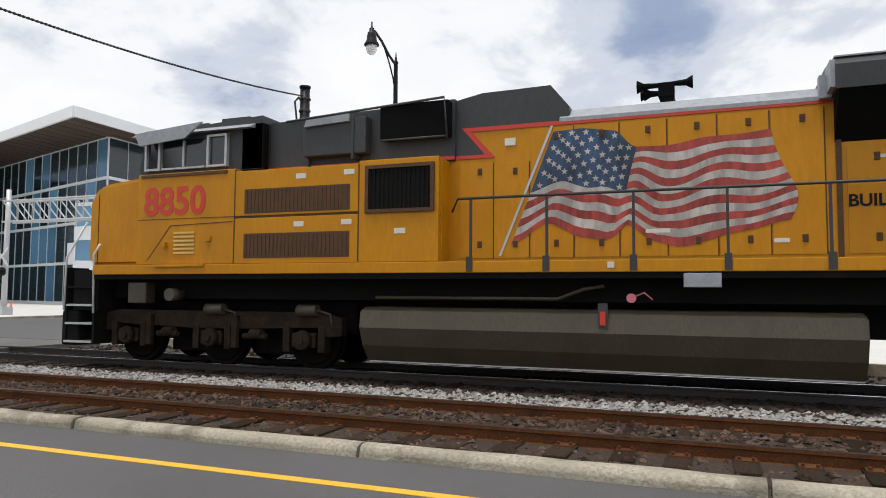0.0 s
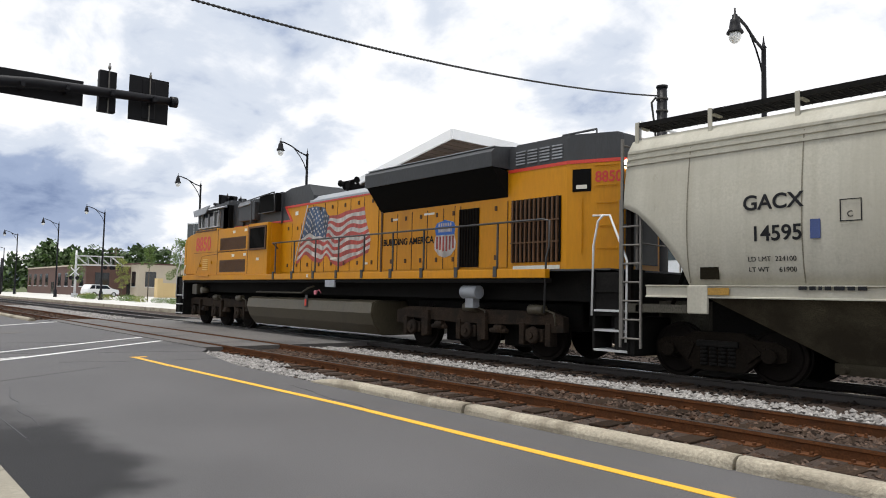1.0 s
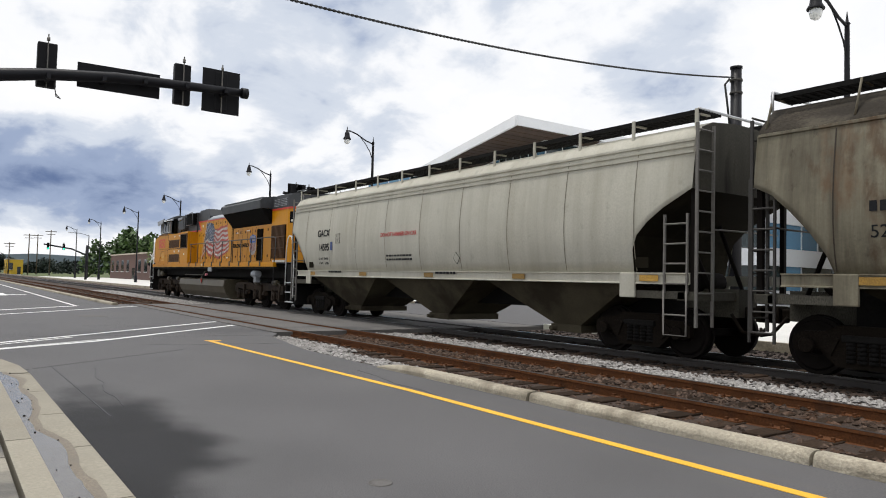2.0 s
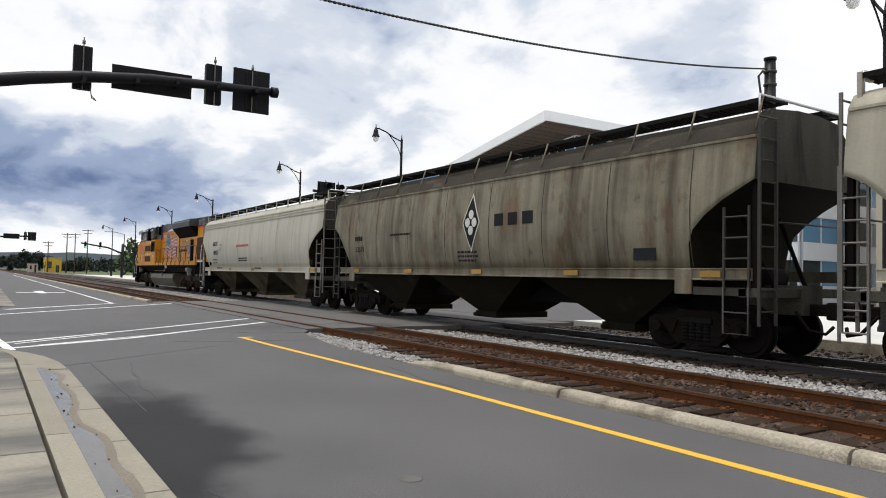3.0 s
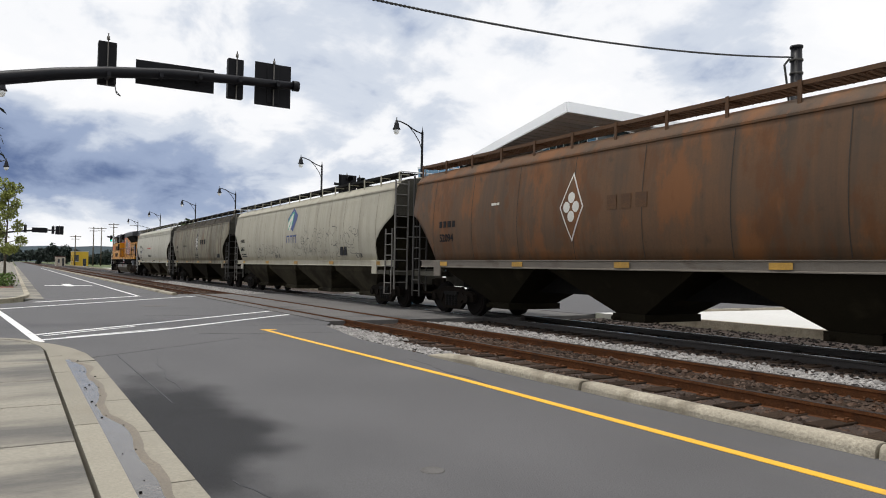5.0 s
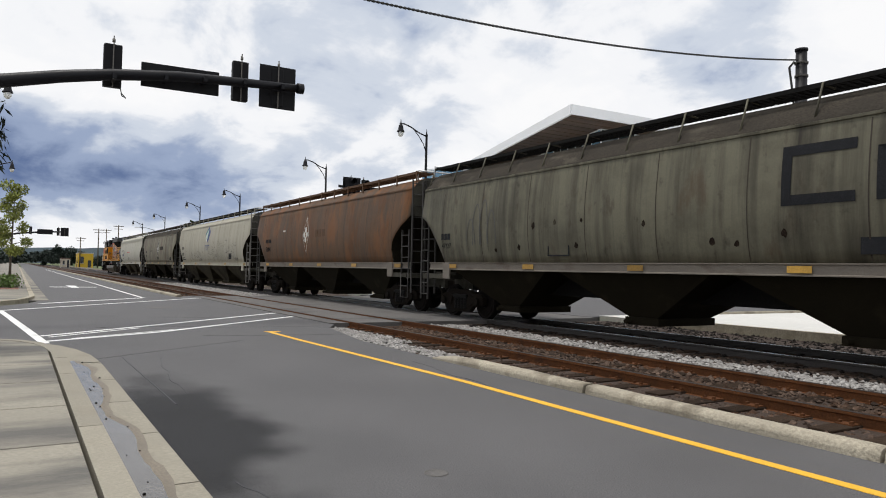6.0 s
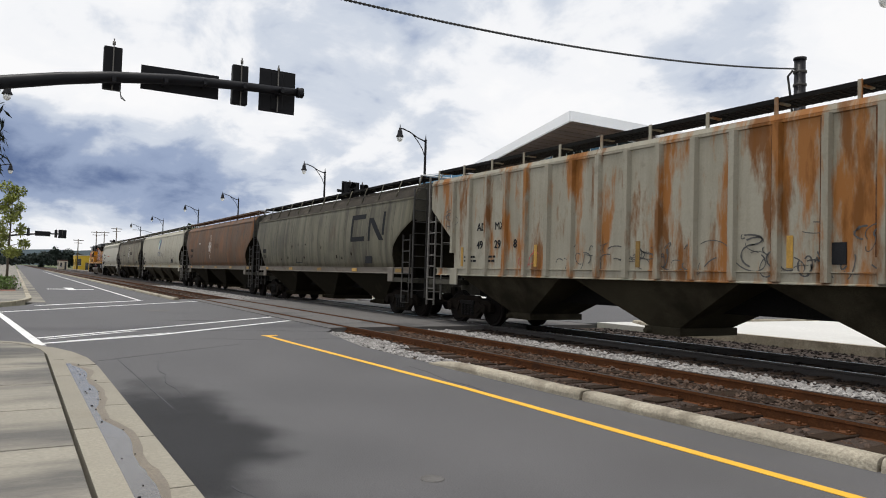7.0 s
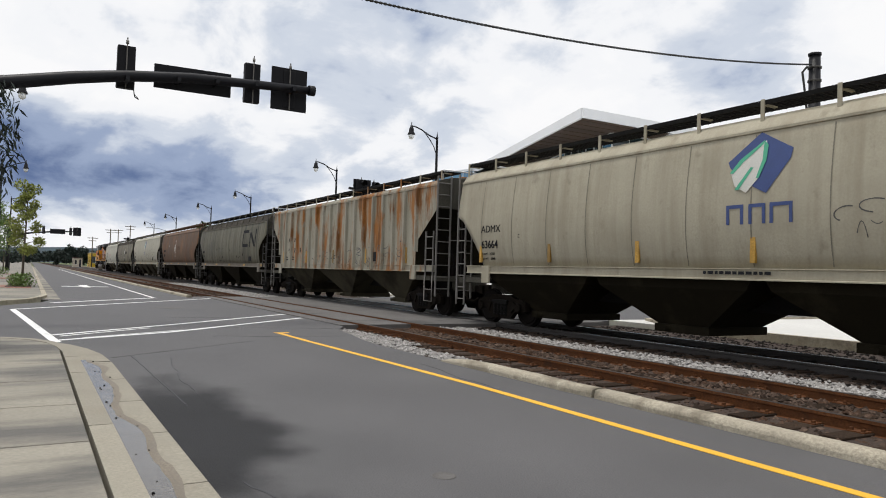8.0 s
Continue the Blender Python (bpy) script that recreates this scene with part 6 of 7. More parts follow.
        ob.matrix_basis = pose(19.56, -1.05, 0, 0, 0, ang)
        return ob
    corner("number_box", M["void"], [(0.12, 0.5, -0.02, 0.01, 3.45, 3.90)], "dark step light recess")
    corner("step_light", M["sticker"], [(0.2, 0.42, -0.03, -0.02, 3.5, 3.58)], "lit number lamp")
    for z in (2.3, 2.75, 3.2, 3.55, 3.95):
        corner("grab_iron", Y, [(0.58, 1.02, -0.06, -0.04, z, z + 0.03)], "yellow grab iron")
    corner("grab_iron", Y, [(0.3, 0.33, -0.06, -0.04, 2.2, 3.3)], "yellow upright grab iron")
    num = lettering("8850", 0.30, 0, 0, 0, M["red"], g, 0.9, "road_number", 0.008)
    num.matrix_basis = pose(19.56, -1.05, 0, 0, 0, ang) @ pose(0.58, -0.008, 3.63, 90)
    bm = bm_new()
    plate(bm, [(20.621, -0.55), (20.66, -0.5), (20.66, 0.5), (20.621, 0.55)], 2.0, 3.7)
    part("end_door", bm, M["loco_grey"], g, "dark end door and sand box")
    for s in (-0.14, 0.14):
        bm = bm_new()
        cyl(bm, (20.6, -0.40 + s, 3.96), (20.70, -0.40 + s, 3.96), 0.10, n=14)
        part("headlight", bm, M["headlight"], g, "lit headlight")
    # horn on the roof
    bm = bm_new()
    box(bm, 10.82, 10.98, -0.72, -0.6, 4.25, 4.56, 0.02)
    box(bm, 10.8, 11.0, -0.66, 0.1, 4.32, 4.58, 0.02)
    box(bm, 10.78, 11.02, -0.73, -0.55, 4.44, 4.68, 0.02)
    for y, a, b, z in ((-0.70, 10.82, 10.56, 4.64), (-0.6, 10.85, 10.66, 4.54), (-0.66, 10.98, 11.19, 4.66), (-0.3, 10.85, 10.58, 4.62)):
        cyl(bm, (a, y, z), (b, y, z), 0.035, 0.05, n=10)
        cyl(bm, (b, y, z), (b + (0.10 if b > a else -0.10), y, z), 0.05, 0.105, n=14)
    part("horn", bm, M["void"], g, "black five-chime air horn")
    bm = bm_new()
    tube(bm, [(18.9, -0.4, 4.66), (18.9, -0.4, 4.82), (19.8, -0.4, 4.82), (19.8, -0.4, 4.66)], 0.025, 6)
    part("roof_rail", bm, M["loco_grey"], g)
    # fuel tank
    bm = bm_new()
    beam(bm, [(-1.30, 1.14), (-1.46, 1.08), (-1.50, 0.80), (-1.38, 0.50), (-1.15, 0.22), (1.15, 0.22), (1.38, 0.50), (1.50, 0.80), (1.46, 1.08), (1.30, 1.14)], 6.0, 13.42)
    es = [e for e in bm.edges if e.verts[0].co.x == e.verts[1].co.x]
    bmesh.ops.bevel(bm, geom=es, offset=0.03, segments=2, affect="EDGES")
    part("fuel_tank", bm, M["tank"], g, "olive grimy fuel tank")
    boxes("tank_lip", M["steel"], [(6.05, 13.4, -1.165, -1.15, 0.215, 0.235)], "bright lower seam")
    boxes("fuel_gauge", M["red"], [(9.98, 10.06, -1.53, -1.50, 0.92, 1.12)], "red fuel gauge")
    boxes("gauge_plate", M["loco_grey"], [(9.95, 10.09, -1.51, -1.485, 0.88, 1.24)], "grey gauge plate")
    bm = bm_new()
    cyl(bm, (10.42, -1.4, 1.32), (10.42, -1.45, 1.32), 0.07, n=10)
    tube(bm, [(10.42, -1.42, 1.32), (10.6, -1.42, 1.4), (10.72, -1.42, 1.3)], 0.012, 6)
    part("filler_cap", bm, M["pink"], g, "pink fuel filler tag")
    boxes("switch_box", M["loco_roof"], [(11.15, 11.65, -1.56, -1.5, 1.48, 1.68)], "grey emergency cut-off box", 0.01)
    bm = bm_new()
    tube(bm, [(6.2, -1.25, 1.3), (9.3, -1.25, 1.3), (9.7, -1.25, 1.45), (10.0, -1.25, 1.5)], 0.03, 6)
    part("air_pipe", bm, M["tank"], g, "air pipe under the frame")
    bm = bm_new()
    cyl(bm, (2.0, -1.2, 1.32), (2.0, -1.5, 1.32), 0.12, n=12)
    part("bell", bm, M["tank"], g, "round housing under the cab")
    bm = bm_new()
    cyl(bm, (16.85, -1.35, 1.4), (17.35, -1.35, 1.4), 0.15, n=14)
    box(bm, 16.95, 17.2, -1.4, -1.2, 1.05, 1.3)
    part("air_filter", bm, M["loco_roof"], g, "pale air filter under the frame")
    bm = bm_new()
    box(bm, 0.95, 1.4, -1.45, -1.2, 1.15, 1.55, 0.03)
    part("sand_box", bm, M["tank"], g, "grimy box behind the front step")
    loco_truck(g, 2.75, False)
    loco_truck(g, 16.85, True)
    # steps, pilot and couplers
    for X, lab in ((lambda v: v, "front"), (lambda v: 20.7 - v, "rear")):
        for s in (-1, 1):
            y0, y1 = sorted((s * 0.95, s * 1.5))
            bm = bm_new()
            for e in (-0.64, 0.10):
                x0, x1 = sorted((X(e), X(e + 0.05)))
                box(bm, x0, x1, y0 + 0.02, y1 - 0.02, 0.34, 1.85)
            well = part("step_well", bm, M["black"], g, "black corner step well")
            for i in range(4):
                x0, x1 = sorted((X(-0.62 + 0.02 * i), X(0.10)))
                bm = bm_new()
                box(bm, x0, x1, y0, y1, 0.36 + i * 0.36, 0.40 + i * 0.36)
                part("step", bm, M["black"] if i == 3 else M["steel"], well)
        bm = bm_new()
        x0, x1 = sorted((X(-0.75), X(-0.3)))
        box(bm, x0, x1, -1.45, 1.45, 0.3, 1.0, 0.06)
        x0, x1 = sorted((X(-0.45), X(0.2)))
        box(bm, x0, x1, -1.45, 1.45, 1.0, 1.8)
        x0, x1 = sorted((X(-1.2), X(-0.6)))
        box(bm, x0, x1, -0.17, 0.17, 0.72, 1.02, 0.05)
        part("pilot", bm, M["black"], g, "black pilot plate and coupler")
        bm = bm_new()
        for s in (-1, 1):
            y = s * 1.5
            tube(bm, [(X(0.15), y, 1.0), (X(0.12), y, 2.3), (X(0.02), y, 2.75), (X(-0.1), y, 2.86)] if X(0) > 10 else [(X(0.14), y, 0.95), (X(0.10), y, 2.1), (X(0.25), y, 2.3)], 0.021, 8)
            tube(bm, [(X(-0.60), y, 0.55), (X(-0.62), y, 2.0), (X(-0.2), y * 0.96, 2.85), (X(0.25), y * 0.9, 2.88)] if X(0) > 10 else [(X(-0.64), y, 1.0), (X(-0.62), y, 2.05), (X(-0.15), y * 0.97, 2.75)], 0.021, 8)
        part("grab_rail", bm, M["rail_white"], g, "white end handrails")["kind"] = "stuff"
    # side handrail with its posts
    for s in (-1, 1):
        bm = bm_new()
        tube(bm, [(7.55, s * 1.2, 2.72), (7.75, s * 1.5, 2.88), (19.3, s * 1.5, 2.88), (19.5, s * 1.5, 2.84), (19.5, s * 1.5, 2.35), (19.42, s * 1.5, 2.1), (19.40, s * 1.52, 1.0)], 0.022, 8)
        part("handrail", bm, M["rail_grey"], g, "grey side handrail")
        for x in (7.97, 9.19, 10.47, 11.74, 13.01, 14.3, 15.55, 16.8, 18.05):
            bm = bm_new()
            box(bm, x - 0.02, x + 0.02, s * 1.5 - 0.015, s * 1.5 + 0.015, 1.90, 2.88)
            box(bm, x - 0.05, x + 0.05, s * 1.57 - 0.015, s * 1.57 + 0.015, 1.72, 1.95)
            part("handrail_post", bm, M["rail_grey"], g)
    return g


CARS.append((locomotive(), 0.0))

# ---- lamps, signals and wires ----
def street_lamp(x, y, head_dir, label="black ornamental street lamp with a hanging bell lantern", height=9.6, arm=1.85, base=0.06):
    """A post with a bowed arm that carries a bell-shaped lantern."""
    g = empty("street_lamp", label, "street lamp", "ornamental street lamps", pose(x, y, base, 0, 0, head_dir))
    bm = bm_new()
    lathe(bm, [(0.24, 0), (0.24, 0.12), (0.2, 0.2), (0.2, 0.85), (0.13, 1.0), (0.11, 1.1), (0.075, height - 0.4), (0.07, height), (0.095, height + 0.03), (0.05, height + 0.1), (0.02, height + 0.3), (0.0101, height + 0.42)], 14)
    part("post", bm, M["mast"], g)
    bm = bm_new()
    h = height
    tube(bm, [(0, 0, h - 0.05), (arm * 0.3, 0, h + 0.12), (arm * 0.62, 0, h + 0.42), (arm * 0.88, 0, h + 0.56), (arm, 0, h + 0.55)], 0.045, 8)
    tube(bm, [(0, 0, h - 1.1), (arm * 0.12, 0, h - 0.55), (arm * 0.3, 0, h - 0.1), (arm * 0.5, 0, h + 0.28)], 0.028, 6)
    part("arm", bm, M["mast"], g)
    bm = bm_new()
    lathe(bm, [(0.025, 0.30), (0.03, 0.12), (0.08, 0.08), (0.085, -0.02), (0.13, -0.06), (0.15, -0.16), (0.17, -0.32), (0.245, -0.45), (0.245, -0.48), (0.18, -0.48)], 16, (arm, 0, h + 0.5))
    sh = part("shade", bm, M["mast"], g, "black bell shade")
    bm = bm_new()
    lathe(bm, [(0.175, -0.48), (0.18, -0.60), (0.14, -0.72), (0.06, -0.78), (0.0101, -0.79)], 16, (arm, 0, h + 0.5))
    part("globe", bm, M["lamp_glass"], sh, "frosted glass globe")
    return g


for x, h in ((-10.28, 9.35), (-39.06, 9.88), (-56.13, 9.72), (-83.0, 9.5), (-104.06, 9.6), (-132, 9.6), (-158, 9.6)):
    street_lamp(x, 22.0, -90, height=h)
for x in (-41.0, -74.5, -112.0):
    street_lamp(x, -2.55, 90, base=0.09)


def signal_head(parent, x, y, z, facing, sections=3, lit=True, plate_=False, w=0.34):
    """A traffic signal head; facing is +1 for lenses towards +x, -1 for lenses towards -x."""
    f = facing
    bm = bm_new()
    h = 0.34 * sections
    box(bm, min(x, x + f * 0.2), max(x, x + f * 0.2), y - w / 2, y + w / 2, z - h / 2, z + h / 2, 0.03)
    hd = part("signal_head", bm, M["signal"], parent, "black signal housing")
    for i in range(sections):
        bm = bm_new()
        zz = z + h / 2 - 0.17 - 0.34 * i
        n = 10
        for k in range(n):
            a, b = radians(-30 + 240 * k / n), radians(-30 + 240 * (k + 1) / n)
            pts = []
            for ang, xx in ((a, 0.2), (b, 0.2), (b, 0.42), (a, 0.42)):
                pts.append(bm.verts.new((x + f * xx, y + 0.145 * math.cos(ang), zz + 0.145 * math.sin(ang))))
            bm.faces.new(pts)
        part("visor", bm, M["signal"], hd, "tunnel visor")
    bm = bm_new()
    for i in range(sections):
        zz = z + h / 2 - 0.17 - 0.34 * i
        if not (lit and i == sections - 1):
            cyl(bm, (x + f * 0.2, y, zz), (x + f * 0.21, y, zz), 0.125, n=14)
    if len(bm.verts):
        part("lens", bm, M["void"], hd, "unlit dark lens")
    else:
        bm.free()
    if lit:
        bm = bm_new()
        zz = z - h / 2 + 0.17
        cyl(bm, (x + f * 0.2, y, zz), (x + f * 0.215, y, zz), 0.125, n=14)
        part("lit_lens", bm, M["green_light"], hd, "lit green lens")
    bm = bm_new()
    box(bm, x - f * 0.06 - 0.015, x - f * 0.06 + 0.015, y - 0.012, y + 0.012, z - h / 2 - 0.05, z + h / 2 + 0.17)
    cyl(bm, (x - f * 0.06, y, z + h / 2 + 0.02), (x - f * 0.06, y, z + h / 2 + 0.10), 0.035, n=8)
    part("bracket", bm, M["ladder"], hd, "grey mounting bar")
    if plate_:
        bm = bm_new()
        box(bm, x + f * 0.02, x + f * 0.03, y - 0.48, y + 0.49, z - h / 2 - 0.06, z + h / 2 + 0.05, 0)
        part("backplate", bm, M["signal"], hd, "wide black backplate")
    return hd


def near_mast():
    g = empty("traffic_signal_mast", "black curved traffic signal mast arm seen from behind", "traffic signal", "traffic signals")
    X = -18.0
    bm = bm_new()
    lathe(bm, [(0.3, 0), (0.3, 0.08), (0.2, 0.1), (0.17, 5.1), (0.12, 5.3)], 16, (X, -4.2, 0.0))
    part("pole", bm, M["mast"], g)
    bm = bm_new()
    pts = [(X, -4.2, 4.38), (X, -3.0, 4.70), (X, -1.6, 5.01), (X, -0.6, 5.24), (X, 0.7, 5.56), (X, 1.75, 5.77), (X, 3.2, 5.96), (X, 4.7, 6.05), (X, 6.2, 6.12)]
    tube(bm, pts, 0.185, 14, 0.10)
    part("mast_arm", bm, M["mast"], g, "tapered curved arm")
    bm = bm_new()
    cyl(bm, (X, 6.18, 6.118), (X, 6.34, 6.125), 0.135, n=14)
    part("end_cap", bm, M["mast"], g)
    signal_head(g, X - 0.28, 1.77, 6.06, -1, 3, False, w=0.40)
    signal_head(g, X - 0.28, 4.77, 6.16, -1, 3, False, w=0.40)
    signal_head(g, X - 0.28, 5.74, 6.14, -1, 3, False, True)
    bm = bm_new()
    slab_pts = [(2.39, 5.67), (4.22, 5.68), (4.22, 6.28), (2.39, 6.25)]
    beam(bm, slab_pts, X - 0.30, X - 0.27)
    part("street_name_sign", bm, M["signal"], g, "dark back of a street name sign")
    for y, z in ((1.77, 5.70), (4.77, 6.03), (5.74, 6.06), (2.9, 5.86), (3.8, 5.96)):
        bm = bm_new()
        box(bm, X - 0.3, X + 0.2, y - 0.04, y + 0.04, z - 0.06, z + 0.06)
        part("clamp", bm, M["mast"], g)
    bm = bm_new()
    tube(bm, [(X - 0.15, 1.95, 5.4), (X - 0.1, 2.05, 5.28), (X, 1.95, 5.3), (X, 1.9, 5.6)], 0.012, 6)
    part("loose_cable", bm, M["wire"], g, "loose hanging cable")
    return g


near_mast()


def far_mast(X, y_pole, y_end, name_bars=True):
    g = empty("traffic_signal_mast", "black traffic signal mast with green lights beyond the tracks", "traffic signal", "traffic signals")
    bm = bm_new()
    lathe(bm, [(0.28, 0), (0.28, 0.1), (0.18, 0.14), (0.15, 4.9), (0.12, 5.1)], 14, (X, y_pole, 0.06))
    part("pole", bm, M["mast"], g)
    bm = bm_new()
    tube(bm, [(X, y_pole, 4.55), (X, y_pole - 1.5, 4.8), (X, y_pole - 3.5, 5.18), (X, y_pole - 5.5, 5.44), (X, y_end, 5.60)], 0.14, 12, 0.07)
    part("mast_arm", bm, M["mast"], g)
    signal_head(g, X + 0.25, 17.0, 5.25, 1, 3, True)
    signal_head(g, X + 0.25, 15.2, 5.46, 1, 3, True)
    signal_head(g, X + 0.25, 14.5, 5.50, 1, 3, False, True, w=0.75)
    bm = bm_new()
    box(bm, X + 0.2, X + 0.23, 15.45, 16.75, 5.20, 5.63)
    sg = part("street_name_sign", bm, M["signal"], g, "dark street name sign")
    bm = bm_new()
    for i in range(7):
        box(bm, X + 0.231, X + 0.236, 15.6 + i * 0.14, 15.70 + i * 0.14, 5.33, 5.50)
    part("lettering_bar", bm, M["print_white"], sg, "plain white lettering bars")
    return g


far_mast(-33.7, 22.3, 13.9)


def distant_mast():
    g = empty("traffic_signal_mast", "distant black traffic signal mast over the street", "traffic signal", "traffic signals")
    X = -108.0
    bm = bm_new()
    lathe(bm, [(0.2, 0), (0.16, 5.2)], 10, (X, -2.6, 0.0))
    tube(bm, [(X, -2.6, 4.6), (X, 0, 5.1), (X, 3, 5.45), (X, 5.4, 5.5)], 0.13, 8, 0.09)
    part("mast_arm", bm, M["mast"], g)
    signal_head(g, X + 0.2, 1.35, 5.55, -1, 3, False)
    signal_head(g, X + 0.2, 4.55, 5.5, -1, 3, False)
    signal_head(g, X + 0.2, 5.3, 5.5, -1, 3, False, True)
    bm = bm_new()
    box(bm, X + 0.2, X + 0.24, 2.1, 3.9, 5.1, 5.75)
    part("street_name_sign", bm, M["signal"], g, "dark street sign")


distant_mast()


def green_signals(X, ys, z):
    g = empty("traffic_signal_mast", "distant traffic signal with green lights", "traffic signal", "traffic signals")
    bm = bm_new()
    lathe(bm, [(0.2, 0), (0.16, z + 0.4)], 10, (X, ys[-1] + 3.4, 0.0))
    tube(bm, [(X, ys[-1] + 3.4, z - 1.2), (X, ys[-1] + 1.2, z - 0.3), (X, ys[0] - 0.6, z + 0.3)], 0.12, 8)
    part("mast_arm", bm, M["mast"], g)
    for y in ys:
        signal_head(g, X + 0.2, y, z, 1, 3, True)


green_signals(-128.0, (13.8, 16.0), 5.25)


def wire_pole():
    """A steel pole far behind the line, and its cable across to the signal mast."""
    g = empty("utility_pole", "dark steel utility pole carrying one cable", "utility pole")
    px, py, top = -19.0, 30.0, 11.65
    bm = bm_new()
    cyl(bm, (px, py, 0.05), (px, py, top), 0.30, 0.24, n=14)
    cyl(bm, (px, py, top), (px, py, top + 0.1), 0.28, n=14)
    part("post", bm, M["mast"], g)
    for z in (top - 1.2, top - 0.6):
        bm = bm_new()
        cyl(bm, (px, py, z), (px, py, z + 0.09), 0.29, n=14)
        part("pole_band", bm, M["ladder_dark"], g, "dark steel band")
    bm = bm_new()
    tube(bm, [(px - 0.2, py - 0.2, top - 0.45), (px - 0.42, py - 0.25, top - 0.7), (px - 0.35, py - 0.2, top - 1.4), (px - 0.2, py - 0.2, top - 2.6)], 0.05, 6)
    part("cable_loop", bm, M["wire"], g)

    def hang(y):
        return Vector((-18.0 - (y + 4.2) / 34.0, y, 9.03 + 0.00355 * (y - 5) ** 2))
    bm = bm_new()
    tube(bm, [hang(29.75 - 33.95 * k / 40) for k in range(41)], 0.026, 6)
    w = thing("cable", bm, M["wire"], "black twisted overhead cable sagging over the street", "cable")
    bm = bm_new()
    for i in range(230):
        y = 29.7 - 33.8 * i / 230
        cyl(bm, hang(y), hang(y - 0.075), 0.040, n=6)
    part("lashing", bm, M["wire"], w, "spiral lashing")["kind"] = "stuff"


wire_pole()
bm = bm_new()
lathe(bm, [(0.16, 5.0), (0.13, 9.4), (0.1, 9.5)], 12, (-18.0, -4.2, 0))
thing("pole_extension", bm, M["mast"], "black upper pole holding the cable over the signal arm", "pole")

# ---- buildings beyond the tracks ----
def facade(parent, p, q, z0, z1, cols, rows, glass, name="window", inset=0.12, band=0.35, proud=0.0, alt=None, shares={}):
    """A glazed wall from p to q: one pane for each bay and storey, floor bands and mullions."""
    p, q = Vector((*p, 0)), Vector((*q, 0))
    along = (q - p).normalized()
    out = Vector((along.y, -along.x, 0))
    turn = math.degrees(math.atan2(along.y, along.x))
    w, h = (q - p).length / cols, (z1 - z0) / rows
    key = (round(w, 3), round(h, 3), glass.name)
    if key not in shares:
        bm = bm_new()
        box(bm, 0.04, w - 0.04, -0.03, 0.03, band, h - 0.03)
        shares[key] = mesh_of("pane", bm, glass)
    if alt and (key, alt.name) not in shares:
        bm = bm_new()
        box(bm, 0.04, w - 0.04, -0.03, 0.03, band, h - 0.03)
        shares[(key, alt.name)] = mesh_of("pane", bm, alt)
    rng = random.Random(cols * 10 + rows)
    for r in range(rows):
        for c in range(cols):
            use = shares[(key, alt.name)] if alt and rng.random() < 0.3 else shares[key]
            ob = new("pane", use)
            ob.parent = parent
            pos = p + along * (w * c)
            ob.matrix_basis = pose(pos.x, pos.y, z0 + h * r, 0, 0, turn)
    for r in range(rows + 1):
        bm = bm_new()
        box(bm, -0.05, (q - p).length + 0.05, -0.22, 0.05, z0 + h * r - 0.05, z0 + h * r + (band if r < rows else 0.3) - 0.06)
        ob = part("floor_band", bm, M["mullion"], parent)
        ob.matrix_basis = pose(p.x, p.y, 0, 0, 0, turn)
    bm = bm_new()
    for c in range(cols + 1):
        box(bm, w * c - 0.035, w * c + 0.035, -0.10, 0.04, z0, z1)
    ob = part("mullions", bm, M["mullion"], parent, "thin upright mullions")
    ob["kind"] = "stuff"
    ob.matrix_basis = pose(p.x, p.y, 0, 0, 0, turn)


def glass_offices():
    g = empty("office_building", "four-storey office building with blue curtain-wall glazing", "building", kind="")
    P0, P1, P2 = (-140.4, 52.8), (-129.0, 56.2), (-105.4, 58.6)
    bm = bm_new()
    plate(bm, [(-140.2, 53.1), (-129.0, 56.5), (-105.2, 58.9), (-104, 90), (-140, 90)], 0.0, 14.3)
    part("wall", bm, M["curtain_dark"], g, "dark core behind the glazing")
    facade(g, P0, P1, 0.1, 14.4, 6, 4, M["curtain"], alt=M["curtain_dark"])
    facade(g, P1, P2, 0.1, 14.4, 11, 4, M["curtain"])
    bm = bm_new()
    plate(bm, [(-105.2, 59.0), (-97, 62), (-97, 80), (-105.2, 80)], 0.0, 18.2)
    part("stair_tower", bm, M["curtain_dark"], g, "taller glazed stair tower")
    facade(g, (-105.3, 58.7), (-97, 61.7), 0.1, 18.3, 4, 5, M["curtain"])
    bm = bm_new()
    for a, b, z in (((-129, 55.6), (-118, 56.9), 10.9), ((-112, 57.3), (-105.4, 57.9), 9.2), ((-112, 57.3), (-105.4, 57.9), 12.6)):
        plate(bm, [a, b, (b[0], b[1] + 0.6), (a[0], a[1] + 0.6)], z, z + 0.3)
    part("sun_shade", bm, M["roof_white"], g, "white projecting sun shades")


glass_offices()


